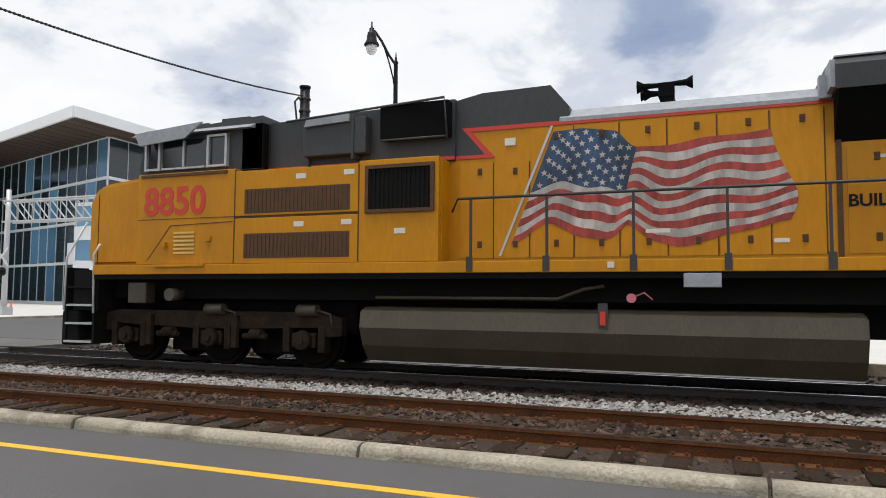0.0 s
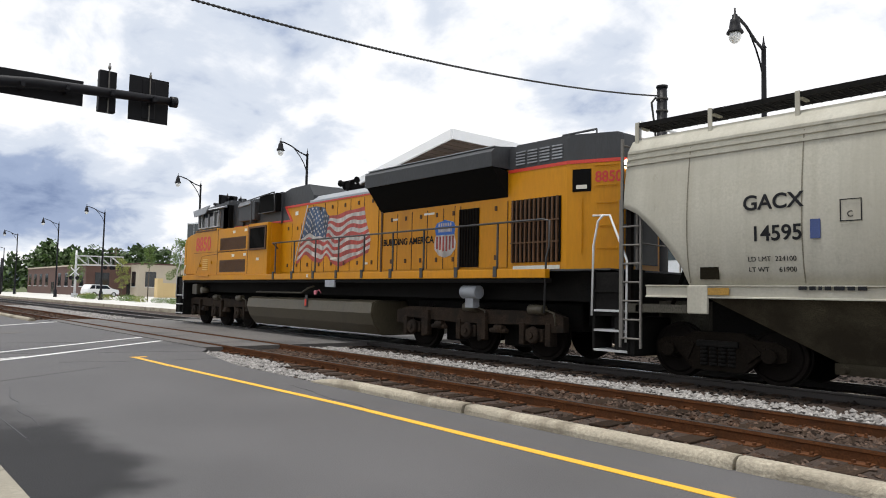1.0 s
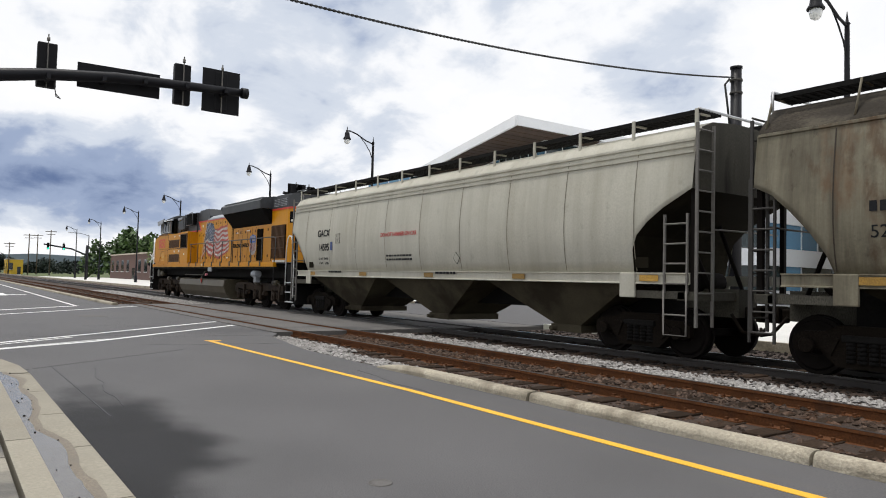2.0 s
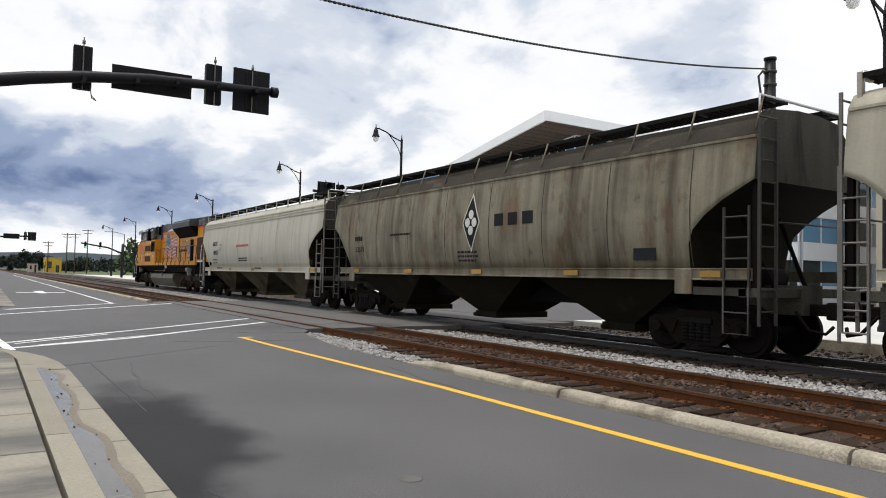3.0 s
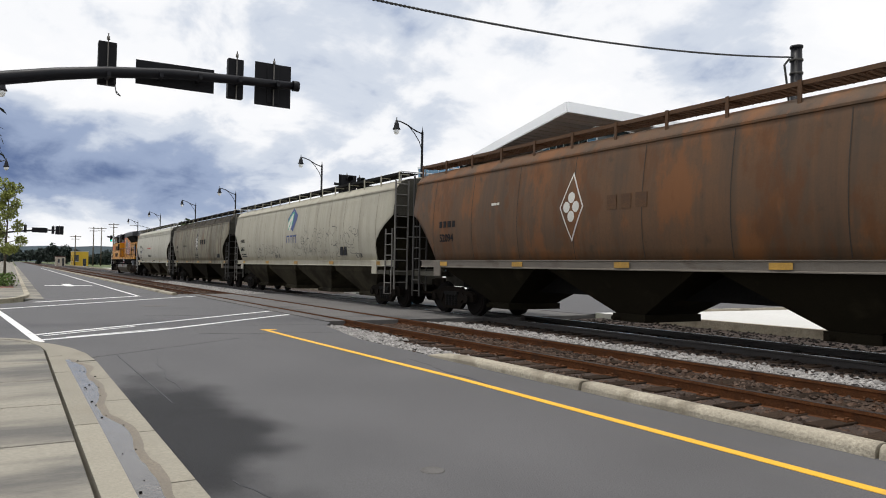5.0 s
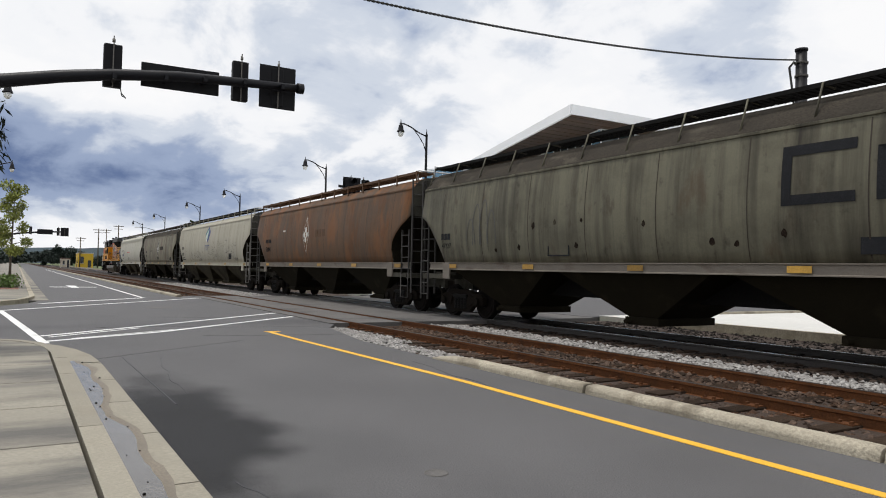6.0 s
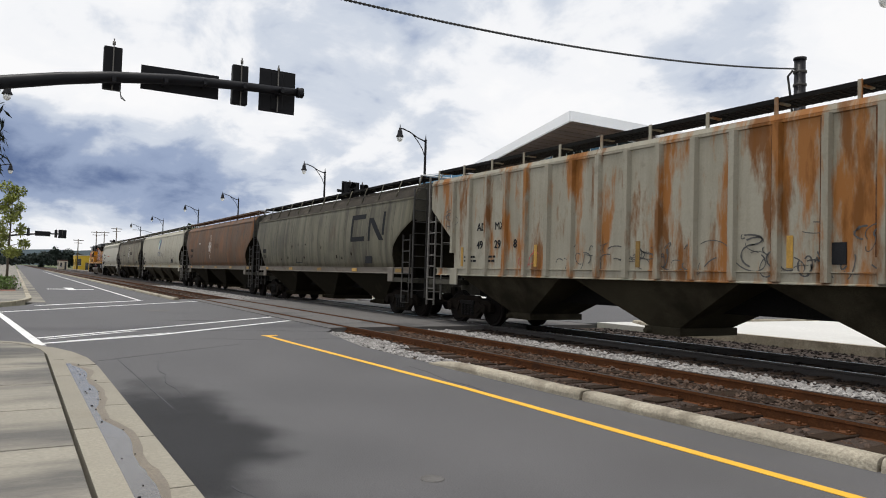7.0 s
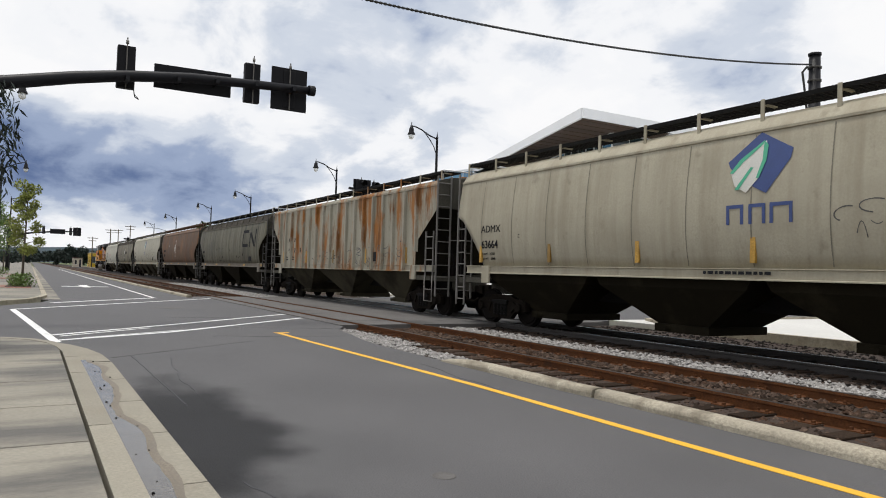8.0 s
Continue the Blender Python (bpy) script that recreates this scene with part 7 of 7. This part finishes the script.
def canopy_building():
    g = empty("civic_building", "modern building with an oversailing white-edged timber canopy roof", "building")
    d = Vector((-0.951, 0.309))
    A = Vector((-60.4, 52.5))
    B = A + d * 58
    C = A + Vector((0, 46))
    D = B + Vector((0, 46))
    top = 20.2
    bm = bm_new()
    plate(bm, [tuple(A), tuple(C), tuple(D), tuple(B)], top - 0.12, top + 0.05)
    part("roof", bm, M["roof_white"], g, "flat white roof")
    for p, q in ((A, C), (B, A)):
        bm = bm_new()
        n = (q - p).normalized().orthogonal() * 0.15
        plate(bm, [tuple(p - n), tuple(q - n), tuple(q + n), tuple(p + n)], top - 1.0, top + 0.12)
        part("fascia", bm, M["roof_white"], g, "white metal fascia")
    # timber soffit, board by board
    steps = 60
    for i in range(steps):
        a0, a1 = A + d * (58 * i / steps), A + d * (58 * (i + 0.95) / steps)
        bm = bm_new()
        plate(bm, [(a0.x, a0.y + 0.2), (a1.x, a1.y + 0.2), (a1.x, a1.y + 14), (a0.x, a0.y + 14)], top - 1.0 - 0.03 * (i % 2), top - 0.9)
        part("soffit_board", bm, M["soffit"], g)
    W = Vector((-64.4, 60.8))
    X = W + d * 46
    bm = bm_new()
    plate(bm, [(W.x - 0.3, W.y + 0.3), (W.x - 0.3, W.y + 34), (X.x, X.y + 34), (X.x, X.y + 0.3)], 0.0, top - 1.0)
    part("wall", bm, M["curtain_dark"], g, "dark glazed walls")
    facade(g, tuple(X), tuple(W), 0.1, top - 1.05, 18, 4, M["curtain_dark"], alt=M["curtain"])
    facade(g, tuple(W), (W.x, W.y + 34), 0.1, top - 1.05, 12, 4, M["curtain_dark"], alt=M["curtain"])
    m = W + d * 9
    k = W + d * 1
    bm = bm_new()
    plate(bm, [(m.x, m.y - 0.35), (k.x, k.y - 0.35), (k.x, k.y - 0.2), (m.x, m.y - 0.2)], 4.9, 7.4)
    part("spandrel_panel", bm, M["roof_white"], g, "white spandrel panel")


canopy_building()


def block(name, x0, x1, y0, y1, h, wall, label, bays=4, storeys=2, doors=1, parapet=True):
    g = empty(name, label, "building")
    bm = bm_new()
    box(bm, x0, x1, y0, y1, 0.0, h)
    part("wall", bm, wall, g)
    if parapet:
        bm = bm_new()
        box(bm, x0 - 0.1, x1 + 0.1, y0 - 0.1, y1 + 0.1, h, h + 0.25)
        part("roof", bm, M["beige"] if wall is not M["beige"] else M["brick"], g, "coping of the flat roof")
    sh = h / storeys
    for side in ("south", "east"):
        length = (x1 - x0) if side == "south" else (y1 - y0)
        n = max(2, int(length / (length / bays if side == "south" else 4.0)))
        step = length / n
        for s in range(storeys):
            for i in range(n):
                bm = bm_new()
                wz0, wz1 = sh * s + sh * 0.32, sh * s + sh * 0.78
                if s == 0 and i == n // 2 and doors:
                    wz0, wz1 = 0.02, 2.3
                a, b = step * (i + 0.28), step * (i + 0.72)
                if side == "south":
                    box(bm, x0 + a, x0 + b, y0 - 0.03, y0 + 0.1, wz0, wz1)
                else:
                    box(bm, x1 - 0.1, x1 + 0.03, y0 + a, y0 + b, wz0, wz1)
                w = part("window", bm, M["glass"], g)
                bm = bm_new()
                if side == "south":
                    box(bm, x0 + a - 0.08, x0 + b + 0.08, y0 - 0.12, y0, wz0 - 0.12, wz0 - 0.02)
                else:
                    box(bm, x1, x1 + 0.12, y0 + a - 0.08, y0 + b + 0.08, wz0 - 0.12, wz0 - 0.02)
                part("sill", bm, M["mullion"], w)
    return g


block("apartment_building", -24, -6, 50, 62, 9.0, M["beige"], "beige rendered building with rows of square windows", 6, 3)
block("shop_building", -172, -126, 31, 46, 5.0, M["brick"], "low brown brick shop building with a flat roof", 9, 1)
block("store_building", -136, -122, 38, 46, 5.4, M["beige"], "small beige rendered building with a dark doorway", 3, 1)
block("yellow_store", -262, -250, 16.4, 20.6, 4.4, M["bright_yellow"], "low yellow building far along the line", 3, 1)
block("small_building", -252, -243, 11.4, 13.8, 2.6, M["beige"], "small grey trackside building far along the line", 2, 1)
block("store_building", -152, -139, 48, 56, 4.6, M["roof_white"], "low white commercial building", 3, 1)
bm = bm_new()
box(bm, -112, -111, 37.5, 42, 0.07, 2.3, 0.03)
box(bm, -112.2, -110.8, 37.4, 38.2, 0.07, 3.0, 0.03)
thing("garden_wall", bm, M["tan"], "tan block screen wall with a taller end pier", "wall")


def white_offices():
    g = empty("office_building", "pale office building with dark window bands", "building")
    bm = bm_new()
    box(bm, -52, -27, 46.3, 60, 0, 9.0)
    part("wall", bm, M["roof_white"], g)
    facade(g, (-52, 46), (-27, 46), 0.1, 9.0, 12, 3, M["curtain_dark"], alt=M["curtain"], band=1.2)
    facade(g, (-27, 46.3), (-27, 60), 0.1, 9.0, 6, 3, M["curtain_dark"], alt=M["curtain"], band=1.2)


white_offices()


def truss_signal(x, y, span, z, label, turn=0):
    g = empty("crossing_signal", label, "railway signal", "crossing signal gantries", pose(x, y, 0.06, 0, 0, turn))
    bm = bm_new()
    cyl(bm, (0, 0, 0), (0, 0, z + 2.0), 0.17, 0.14, n=12)
    box(bm, -0.35, 0.35, -0.35, 0.35, 0, 0.5, 0.03)
    part("post", bm, M["steel"], g)
    bm = bm_new()
    for yy in (-0.35, 0.35):
        cyl(bm, (0, yy, z), (span, yy, z), 0.06, n=8)
        cyl(bm, (0, yy, z + 1.25), (span, yy, z + 1.25), 0.06, n=8)
        n = int(span / 1.3)
        for i in range(n):
            a, b = span * i / n, span * (i + 1) / n
            cyl(bm, (a, yy, z + 1.25), (b, yy, z), 0.04, n=6)
            cyl(bm, (b, yy, z), (b, yy, z + 1.25), 0.03, n=6)
    part("truss", bm, M["steel"], g, "galvanised lattice truss")
    bm = bm_new()
    for xx in (0.0, span * 0.72, span * 0.9):
        for s in (-0.4, 0.4):
            zz = z - 0.3 if xx else 2.6
            cyl(bm, (xx + s, -0.45, zz), (xx + s, -0.55, zz), 0.26, n=16)
            cyl(bm, (xx + s, -0.55, zz), (xx + s, -0.8, zz), 0.13, n=12)
    part("flasher", bm, M["signal"], g, "black round flashing light units")
    bm = bm_new()
    for s in (-1, 1):
        slab(bm, [(-0.55, 3.5 - s * 0.55 - 0.09), (-0.55, 3.5 - s * 0.55 + 0.09), (0.55, 3.5 + s * 0.55 + 0.09), (0.55, 3.5 + s * 0.55 - 0.09)], -0.3 - 0.02 * s, -0.285 - 0.02 * s)
    part("crossbuck", bm, M["rail_white"], g, "white crossed boards")
    return g


truss_signal(-40.2, 30.6, 13.0, 5.6, "galvanised cantilever crossing signal with a lattice truss arm")
truss_signal(-107.0, 25.0, 6.0, 4.4, "distant galvanised cantilever crossing signal", 60)

bm = bm_new()
lathe(bm, [(0.20, 0.0), (0.20, 0.03), (0.13, 0.035), (0.03, 0.70), (0.0101, 0.71)], 14, (-50.5, 39.0, 0.07))
thing("traffic_cone", bm, M["orange"], "orange traffic cone on the pale pavement", "traffic cone")


def car(x, y, turn):
    g = empty("parked_car", "white sport utility vehicle parked on the pale paving", "car", at=pose(x, y, 0.07, 0, 0, turn))
    bm = bm_new()
    slab(bm, [(-2.35, 0.42), (-2.40, 0.75), (-2.3, 1.05), (-1.2, 1.14), (-0.55, 1.72), (1.9, 1.76), (2.3, 1.15), (2.38, 0.7), (2.32, 0.42)], -0.93, 0.93)
    es = [e for e in bm.edges if abs(e.verts[0].co.y - e.verts[1].co.y) < 0.01]
    bmesh.ops.bevel(bm, geom=es, offset=0.08, segments=2, affect="EDGES")
    part("body", bm, M["car_white"], g)
    for s in (-1, 1):
        for pts in ([(-1.0, 1.17), (-0.5, 1.62), (0.35, 1.65), (0.35, 1.17)], [(0.45, 1.17), (0.45, 1.65), (1.2, 1.66), (1.25, 1.17)], [(1.35, 1.17), (1.32, 1.66), (1.85, 1.66), (2.1, 1.17)]):
            bm = bm_new()
            slab(bm, pts, s * 0.935 - 0.006, s * 0.935 + 0.006)
            part("window", bm, M["glass"], g)
        for x_ in (-1.5, 1.45):
            bm = bm_new()
            cyl(bm, (x_, s * 0.70, 0.37), (x_, s * 0.95, 0.37), 0.37, n=20)
            w = part("wheel", bm, M["tyre"], g, "black tyre")
            bm = bm_new()
            cyl(bm, (x_, s * 0.95, 0.37), (x_, s * 0.965, 0.37), 0.23, n=16)
            part("rim", bm, M["steel"], w, "alloy rim")


car(-108.3, 28.6, -72)


def leaves(n, centres, size, rng, slim=0.5, droop=0.0):
    """Loose leaf blades inside a set of ellipsoids (x, y, z, rx, rz, weight)."""
    verts, faces = [], []
    for _ in range(n):
        cx, cy, cz, rx, rz = centres[rng.randrange(len(centres))]
        while True:
            a, b, c = rng.uniform(-1, 1), rng.uniform(-1, 1), rng.uniform(-1, 1)
            k = a * a + b * b + c * c
            if k <= 1 and rng.random() < 0.25 + 0.75 * k:
                break
        p = Vector((cx + a * rx, cy + b * rx, cz + c * rz))
        s = size * rng.uniform(0.6, 1.3)
        d = Vector((rng.uniform(-1, 1), rng.uniform(-1, 1), rng.uniform(-1, 1) - droop)).normalized()
        o = d.orthogonal().normalized()
        o.rotate(Matrix.Rotation(rng.uniform(0, 6.28), 3, d))
        i = len(verts)
        verts += [p, p + d * s * 0.5 + o * s * slim * 0.5, p + d * s, p + d * s * 0.5 - o * s * slim * 0.5]
        faces.append((i, i + 1, i + 2, i + 3))
    return [tuple(v) for v in verts], faces


def tree(x, y, h, crown, seed, leaf_mat, label, n=2600, size=0.16, slim=0.5, trunk=0.07, base=0.07, low=0.3, droop=0.0):
    g = empty("tree", label, "tree", "street trees", pose(x, y, base))
    rng = random.Random(seed)
    bm = bm_new()
    top = Vector((rng.uniform(-0.1, 0.1), rng.uniform(-0.1, 0.1), h * 0.9))
    tube(bm, [(0, 0, -0.03), (0.02, 0.0, h * 0.3), (top.x * 0.6, top.y * 0.6, h * 0.6), tuple(top)], trunk, 8, trunk * 0.25)
    centres = []
    for i in range(16):
        k = low + (0.95 - low) * (i + 0.5) / 16
        a = i * 2.4 + rng.uniform(-0.4, 0.4)
        reach = crown * (1.0 - 0.62 * ((k - low) / (1 - low)) ** 1.4) * rng.uniform(0.55, 1.0)
        p = Vector((0, 0, h * k))
        q = p + Vector((math.cos(a) * reach, math.sin(a) * reach, h * 0.10 * rng.uniform(0.3, 1.2)))
        tube(bm, [tuple(p), tuple(p.lerp(q, 0.5) + Vector((0, 0, 0.05))), tuple(q)], trunk * 0.33, 5, 0.008)
        c = p.lerp(q, 0.8)
        centres.append((c.x, c.y, c.z, crown * rng.uniform(0.26, 0.42), crown * rng.uniform(0.2, 0.34)))
    centres.append((top.x, top.y, h * 0.95, crown * 0.3, h * 0.07))
    part("trunk", bm, M["bark"], g, "slender trunk and limbs")
    v, f = leaves(n, centres, size, rng, slim, droop)
    ob = soup("crown", v, f, leaf_mat)
    ob.parent = g
    tagged(ob, "loose airy crown of small leaves")
    return g


tree(-41.6, -0.3, 5.0, 0.95, 1, M["leaf_yellow"], "young yellow-green street tree in a planting bed", 3400, 0.15, base=0.1, low=0.28)
tree(-60, -2.8, 6.0, 1.4, 2, M["leaf"], "young green street tree beside the pavement", 1800, 0.2)
tree(-78, -2.9, 6.5, 1.6, 3, M["leaf"], "young green street tree beside the pavement", 1500, 0.22)
tree(-98, -2.7, 6.5, 1.7, 4, M["leaf_dark"], "dark green street tree beside the pavement", 1500, 0.24)
tree(-57.0, 24.6, 5.6, 1.15, 5, M["leaf"], "young green tree in front of the glass offices", 2200, 0.17)
tree(-52.6, 25.4, 6.6, 1.2, 6, M["leaf"], "young green tree in front of the glass offices", 2200, 0.17)
tree(-66.0, 24.3, 5.8, 1.3, 7, M["leaf"], "young green tree in a pavement bed", 2000, 0.18)
tree(-74.5, 24.2, 5.4, 0.8, 8, M["leaf"], "thin young tree with a high crown", 900, 0.18, low=0.65)
tree(-86.0, 25.0, 4.6, 1.0, 9, M["leaf_yellow"], "young yellow-green tree in a pavement bed", 1200, 0.18)
tree(-120.0, 28.0, 6.5, 1.6, 10, M["leaf"], "green tree in front of the brick shops", 1500, 0.22)
tree(-12.2, -1.62, 3.85, 1.95, 12, M["far_wood"], "dark slender-leaved oak overhanging the pavement", 6200, 0.17, 0.2, 0.10, 0.09, 0.55, 1.1)


def shrub(x, y, r, seed, leaf_mat, h=0.5, base=0.07, label="low clipped shrub in a pavement bed"):
    rng = random.Random(seed)
    v, f = leaves(int(700 * r), [(rng.uniform(-r, r) * 0.6, rng.uniform(-r, r) * 0.6, h * 0.4, r * 0.5, h * 0.5) for _ in range(7)], 0.10, rng, 0.6)
    ob = soup("shrub", v, f, leaf_mat)
    ob.matrix_basis = pose(x, y, base)
    return tagged(ob, label, "shrub", "pavement shrubs")


rng_s = random.Random(77)
for i in range(13):
    x = -47.5 - i * 3.9
    shrub(x + rng_s.uniform(-0.6, 0.6), 22.6 + rng_s.uniform(-0.5, 0.9), rng_s.uniform(0.9, 1.5), i, M["leaf_yellow"] if i % 3 == 0 else M["leaf"], rng_s.uniform(0.5, 0.8))
for x, y, r in ((-41.4, -0.4, 0.75), (-40.6, -0.35, 0.6), (-42.3, -0.5, 0.7), (-59.5, -2.4, 0.8), (-77, -2.4, 0.8)):
    shrub(x, y, r, int(-x * 10), M["leaf"], 0.75, 0.1, "low green shrub round a street tree")
for x0, x1 in ((-43.2, -39.6), (-61.5, -58), (-79.5, -76)):
    bm = bm_new()
    box(bm, x0, x1, -1.0, 0.1, 0.02, 0.115, 0.02)
    thing("planting_bed", bm, M["mulch"], "brown mulch planting bed let into the pavement", "planting bed")
    bm = bm_new()
    box(bm, x1 + 0.01, x1 + 0.75, -1.0, 0.1, 0.02, 0.105)
    box(bm, x0, x1, -2.2, -1.02, 0.02, 0.105)
    thing("brick_apron", bm, M["paver"], "red brick paving beside the planting bed", "paving")

# kerb of the far corner and of the pavement beyond the line
def kerb_run(name, pts, z, label):
    bm = bm_new()
    for a, b in zip(pts, pts[1:]):
        a, b = Vector(a), Vector(b)
        n = (b - a).normalized().orthogonal() * 0.09
        plate(bm, [tuple(a - n), tuple(b - n), tuple(b + n), tuple(a + n)], -0.12, z)
    thing(name, bm, M["kerb"], label, "kerb", kind="structure")


kerb_run("far_kerb", [(-200, 0.52), (-31.2, 0.52), (-29.4, 0.34), (-27.9, 0.0), (-26.4, -0.65), (-25.5, -1.5), (-25.2, -3), (-25.0, -20)], 0.11, "pale concrete kerb rounding the far corner")
kerb_run("plaza_kerb", [(-300, 16.1), (-37.5, 16.1), (-35.5, 16.9), (-34.6, 18.5), (-34.6, 60)], 0.15, "pale concrete kerb beyond the tracks")
kerb_run("plaza_kerb", [(60, 16.1), (-14.5, 16.1), (-16.6, 17.4), (-16.9, 60)], 0.14, "pale concrete kerb beyond the tracks")
bm = bm_new()
plate(bm, [(-200, 0.615), (-31.4, 0.615), (-29.2, 0.4), (-29.0, 1.03), (-31.0, 1.03), (-200, 1.03)], -0.12, 0.008)
thing("far_gutter", bm, M["concrete"], "concrete gutter along the far street", "gutter", kind="structure")


def woods(name, spots, seed, material, label, size=1.4, per=160):
    rng = random.Random(seed)
    verts, faces = [], []
    for x, y, r, h in spots:
        cs = [(x + rng.uniform(-r, r), y + rng.uniform(-r, r), h * rng.uniform(0.25, 0.75), r * rng.uniform(0.35, 0.6), h * rng.uniform(0.2, 0.3)) for _ in range(7)]
        v, f = leaves(per, cs, size, rng, 0.8)
        o = len(verts)
        verts += v
        faces += [tuple(i + o for i in q) for q in f]
    return tagged(soup(name, verts, faces, material), label, "woodland", kind="stuff")


rng_w = random.Random(9)
woods("woodland", [(-215 + rng_w.uniform(-12, 12), 38 + i * 4.2 + rng_w.uniform(-2, 2), 5.5, rng_w.uniform(12, 16)) for i in range(9)] +
      [(-190 + rng_w.uniform(-10, 10), 66 + i * 7, 6, rng_w.uniform(7, 10)) for i in range(6)], 21, M["leaf_mid"], "broad green trees behind the shops", 1.15, 1300)
woods("far_woodland", [(-430 + rng_w.uniform(-40, 30), -90 + i * 4.2, 8, rng_w.uniform(5.0, 8.5)) for i in range(52)], 22, M["far_wood"], "far line of dark woodland", 1.3, 620)
woods("far_woodland", [(-360 + rng_w.uniform(-10, 10), 10.5 + i * 3.6, 3.6, (8.4, 9.6, 9.2, 7.0)[i]) for i in range(4)], 23, M["far_wood"], "round clump of dark trees by the line", 0.8, 1400)
bm = bm_new()
prev = None
for i in range(60):
    y = -900 + i * 40
    z = 27 + 8 * noise.noise(Vector((i * 0.21, 0.3, 0))) + 3 * noise.noise(Vector((i * 0.7, 4, 0)))
    row = [bm.verts.new((-1500, y, -2)), bm.verts.new((-1540, y, z)), bm.verts.new((-1700, y, z * 0.6))]
    if prev:
        for j in range(2):
            bm.faces.new((prev[j], row[j], row[j + 1], prev[j + 1]))
    prev = row
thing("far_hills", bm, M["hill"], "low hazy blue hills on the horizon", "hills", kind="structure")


def power_pole(x, y, h, label="distant wooden power pole with a crossarm"):
    g = empty("power_pole", label, "power pole", "power poles", pose(x, y, 0))
    bm = bm_new()
    cyl(bm, (0, 0, 0), (0, 0, h), 0.19, 0.13, n=8)
    part("post", bm, M["bark"], g)
    bm = bm_new()
    box(bm, -0.1, 0.1, -1.5, 1.5, h - 0.5, h - 0.3)
    box(bm, -0.1, 0.1, -1.1, 1.1, h - 1.3, h - 1.15)
    part("crossarm", bm, M["bark"], g)


for x, y, h in ((-240, 21.0, 12.0), (-262, 25.3, 13.0), (-236, 26.1, 13.2), (-250, 16.8, 9.6), (-160, 45, 10)):
    power_pole(x, y, h)
g = empty("road_lamp", "grey cobra-head road lamp beyond the tracks", "street lamp", at=pose(-165, 25.3, 0))
bm = bm_new()
cyl(bm, (0, 0, 0), (0, 0, 9.0), 0.12, 0.08, n=10)
tube(bm, [(0, 0, 8.9), (0, -1.5, 9.3), (0, -3.2, 9.4)], 0.05, 6)
part("post", bm, M["mast"], g)
bm = bm_new()
box(bm, -0.15, 0.15, -3.9, -3.1, 9.3, 9.45, 0.04)
part("lamp_head", bm, M["steel"], g)


# ---- what moves ----
def motions():
    """The train rolls away along its track at an even pace and its wheels turn."""
    seconds = [0, 1, 2, 3, 4, 5, 6, 7, 8]
    for ob, u in CARS:
        walk(ob, [(t, pose(START + u - SPEED * t, FAR, RAIL)) for t in seconds])
    for w in WHEELS:
        spot, turn = w.matrix_basis.translation.copy(), math.degrees(SPEED / w["radius"]) / FPS
        walk(w, [(k / FPS, pose(*spot, 0, -turn * k, 0)) for k in range(8 * FPS + 1)])


motions()
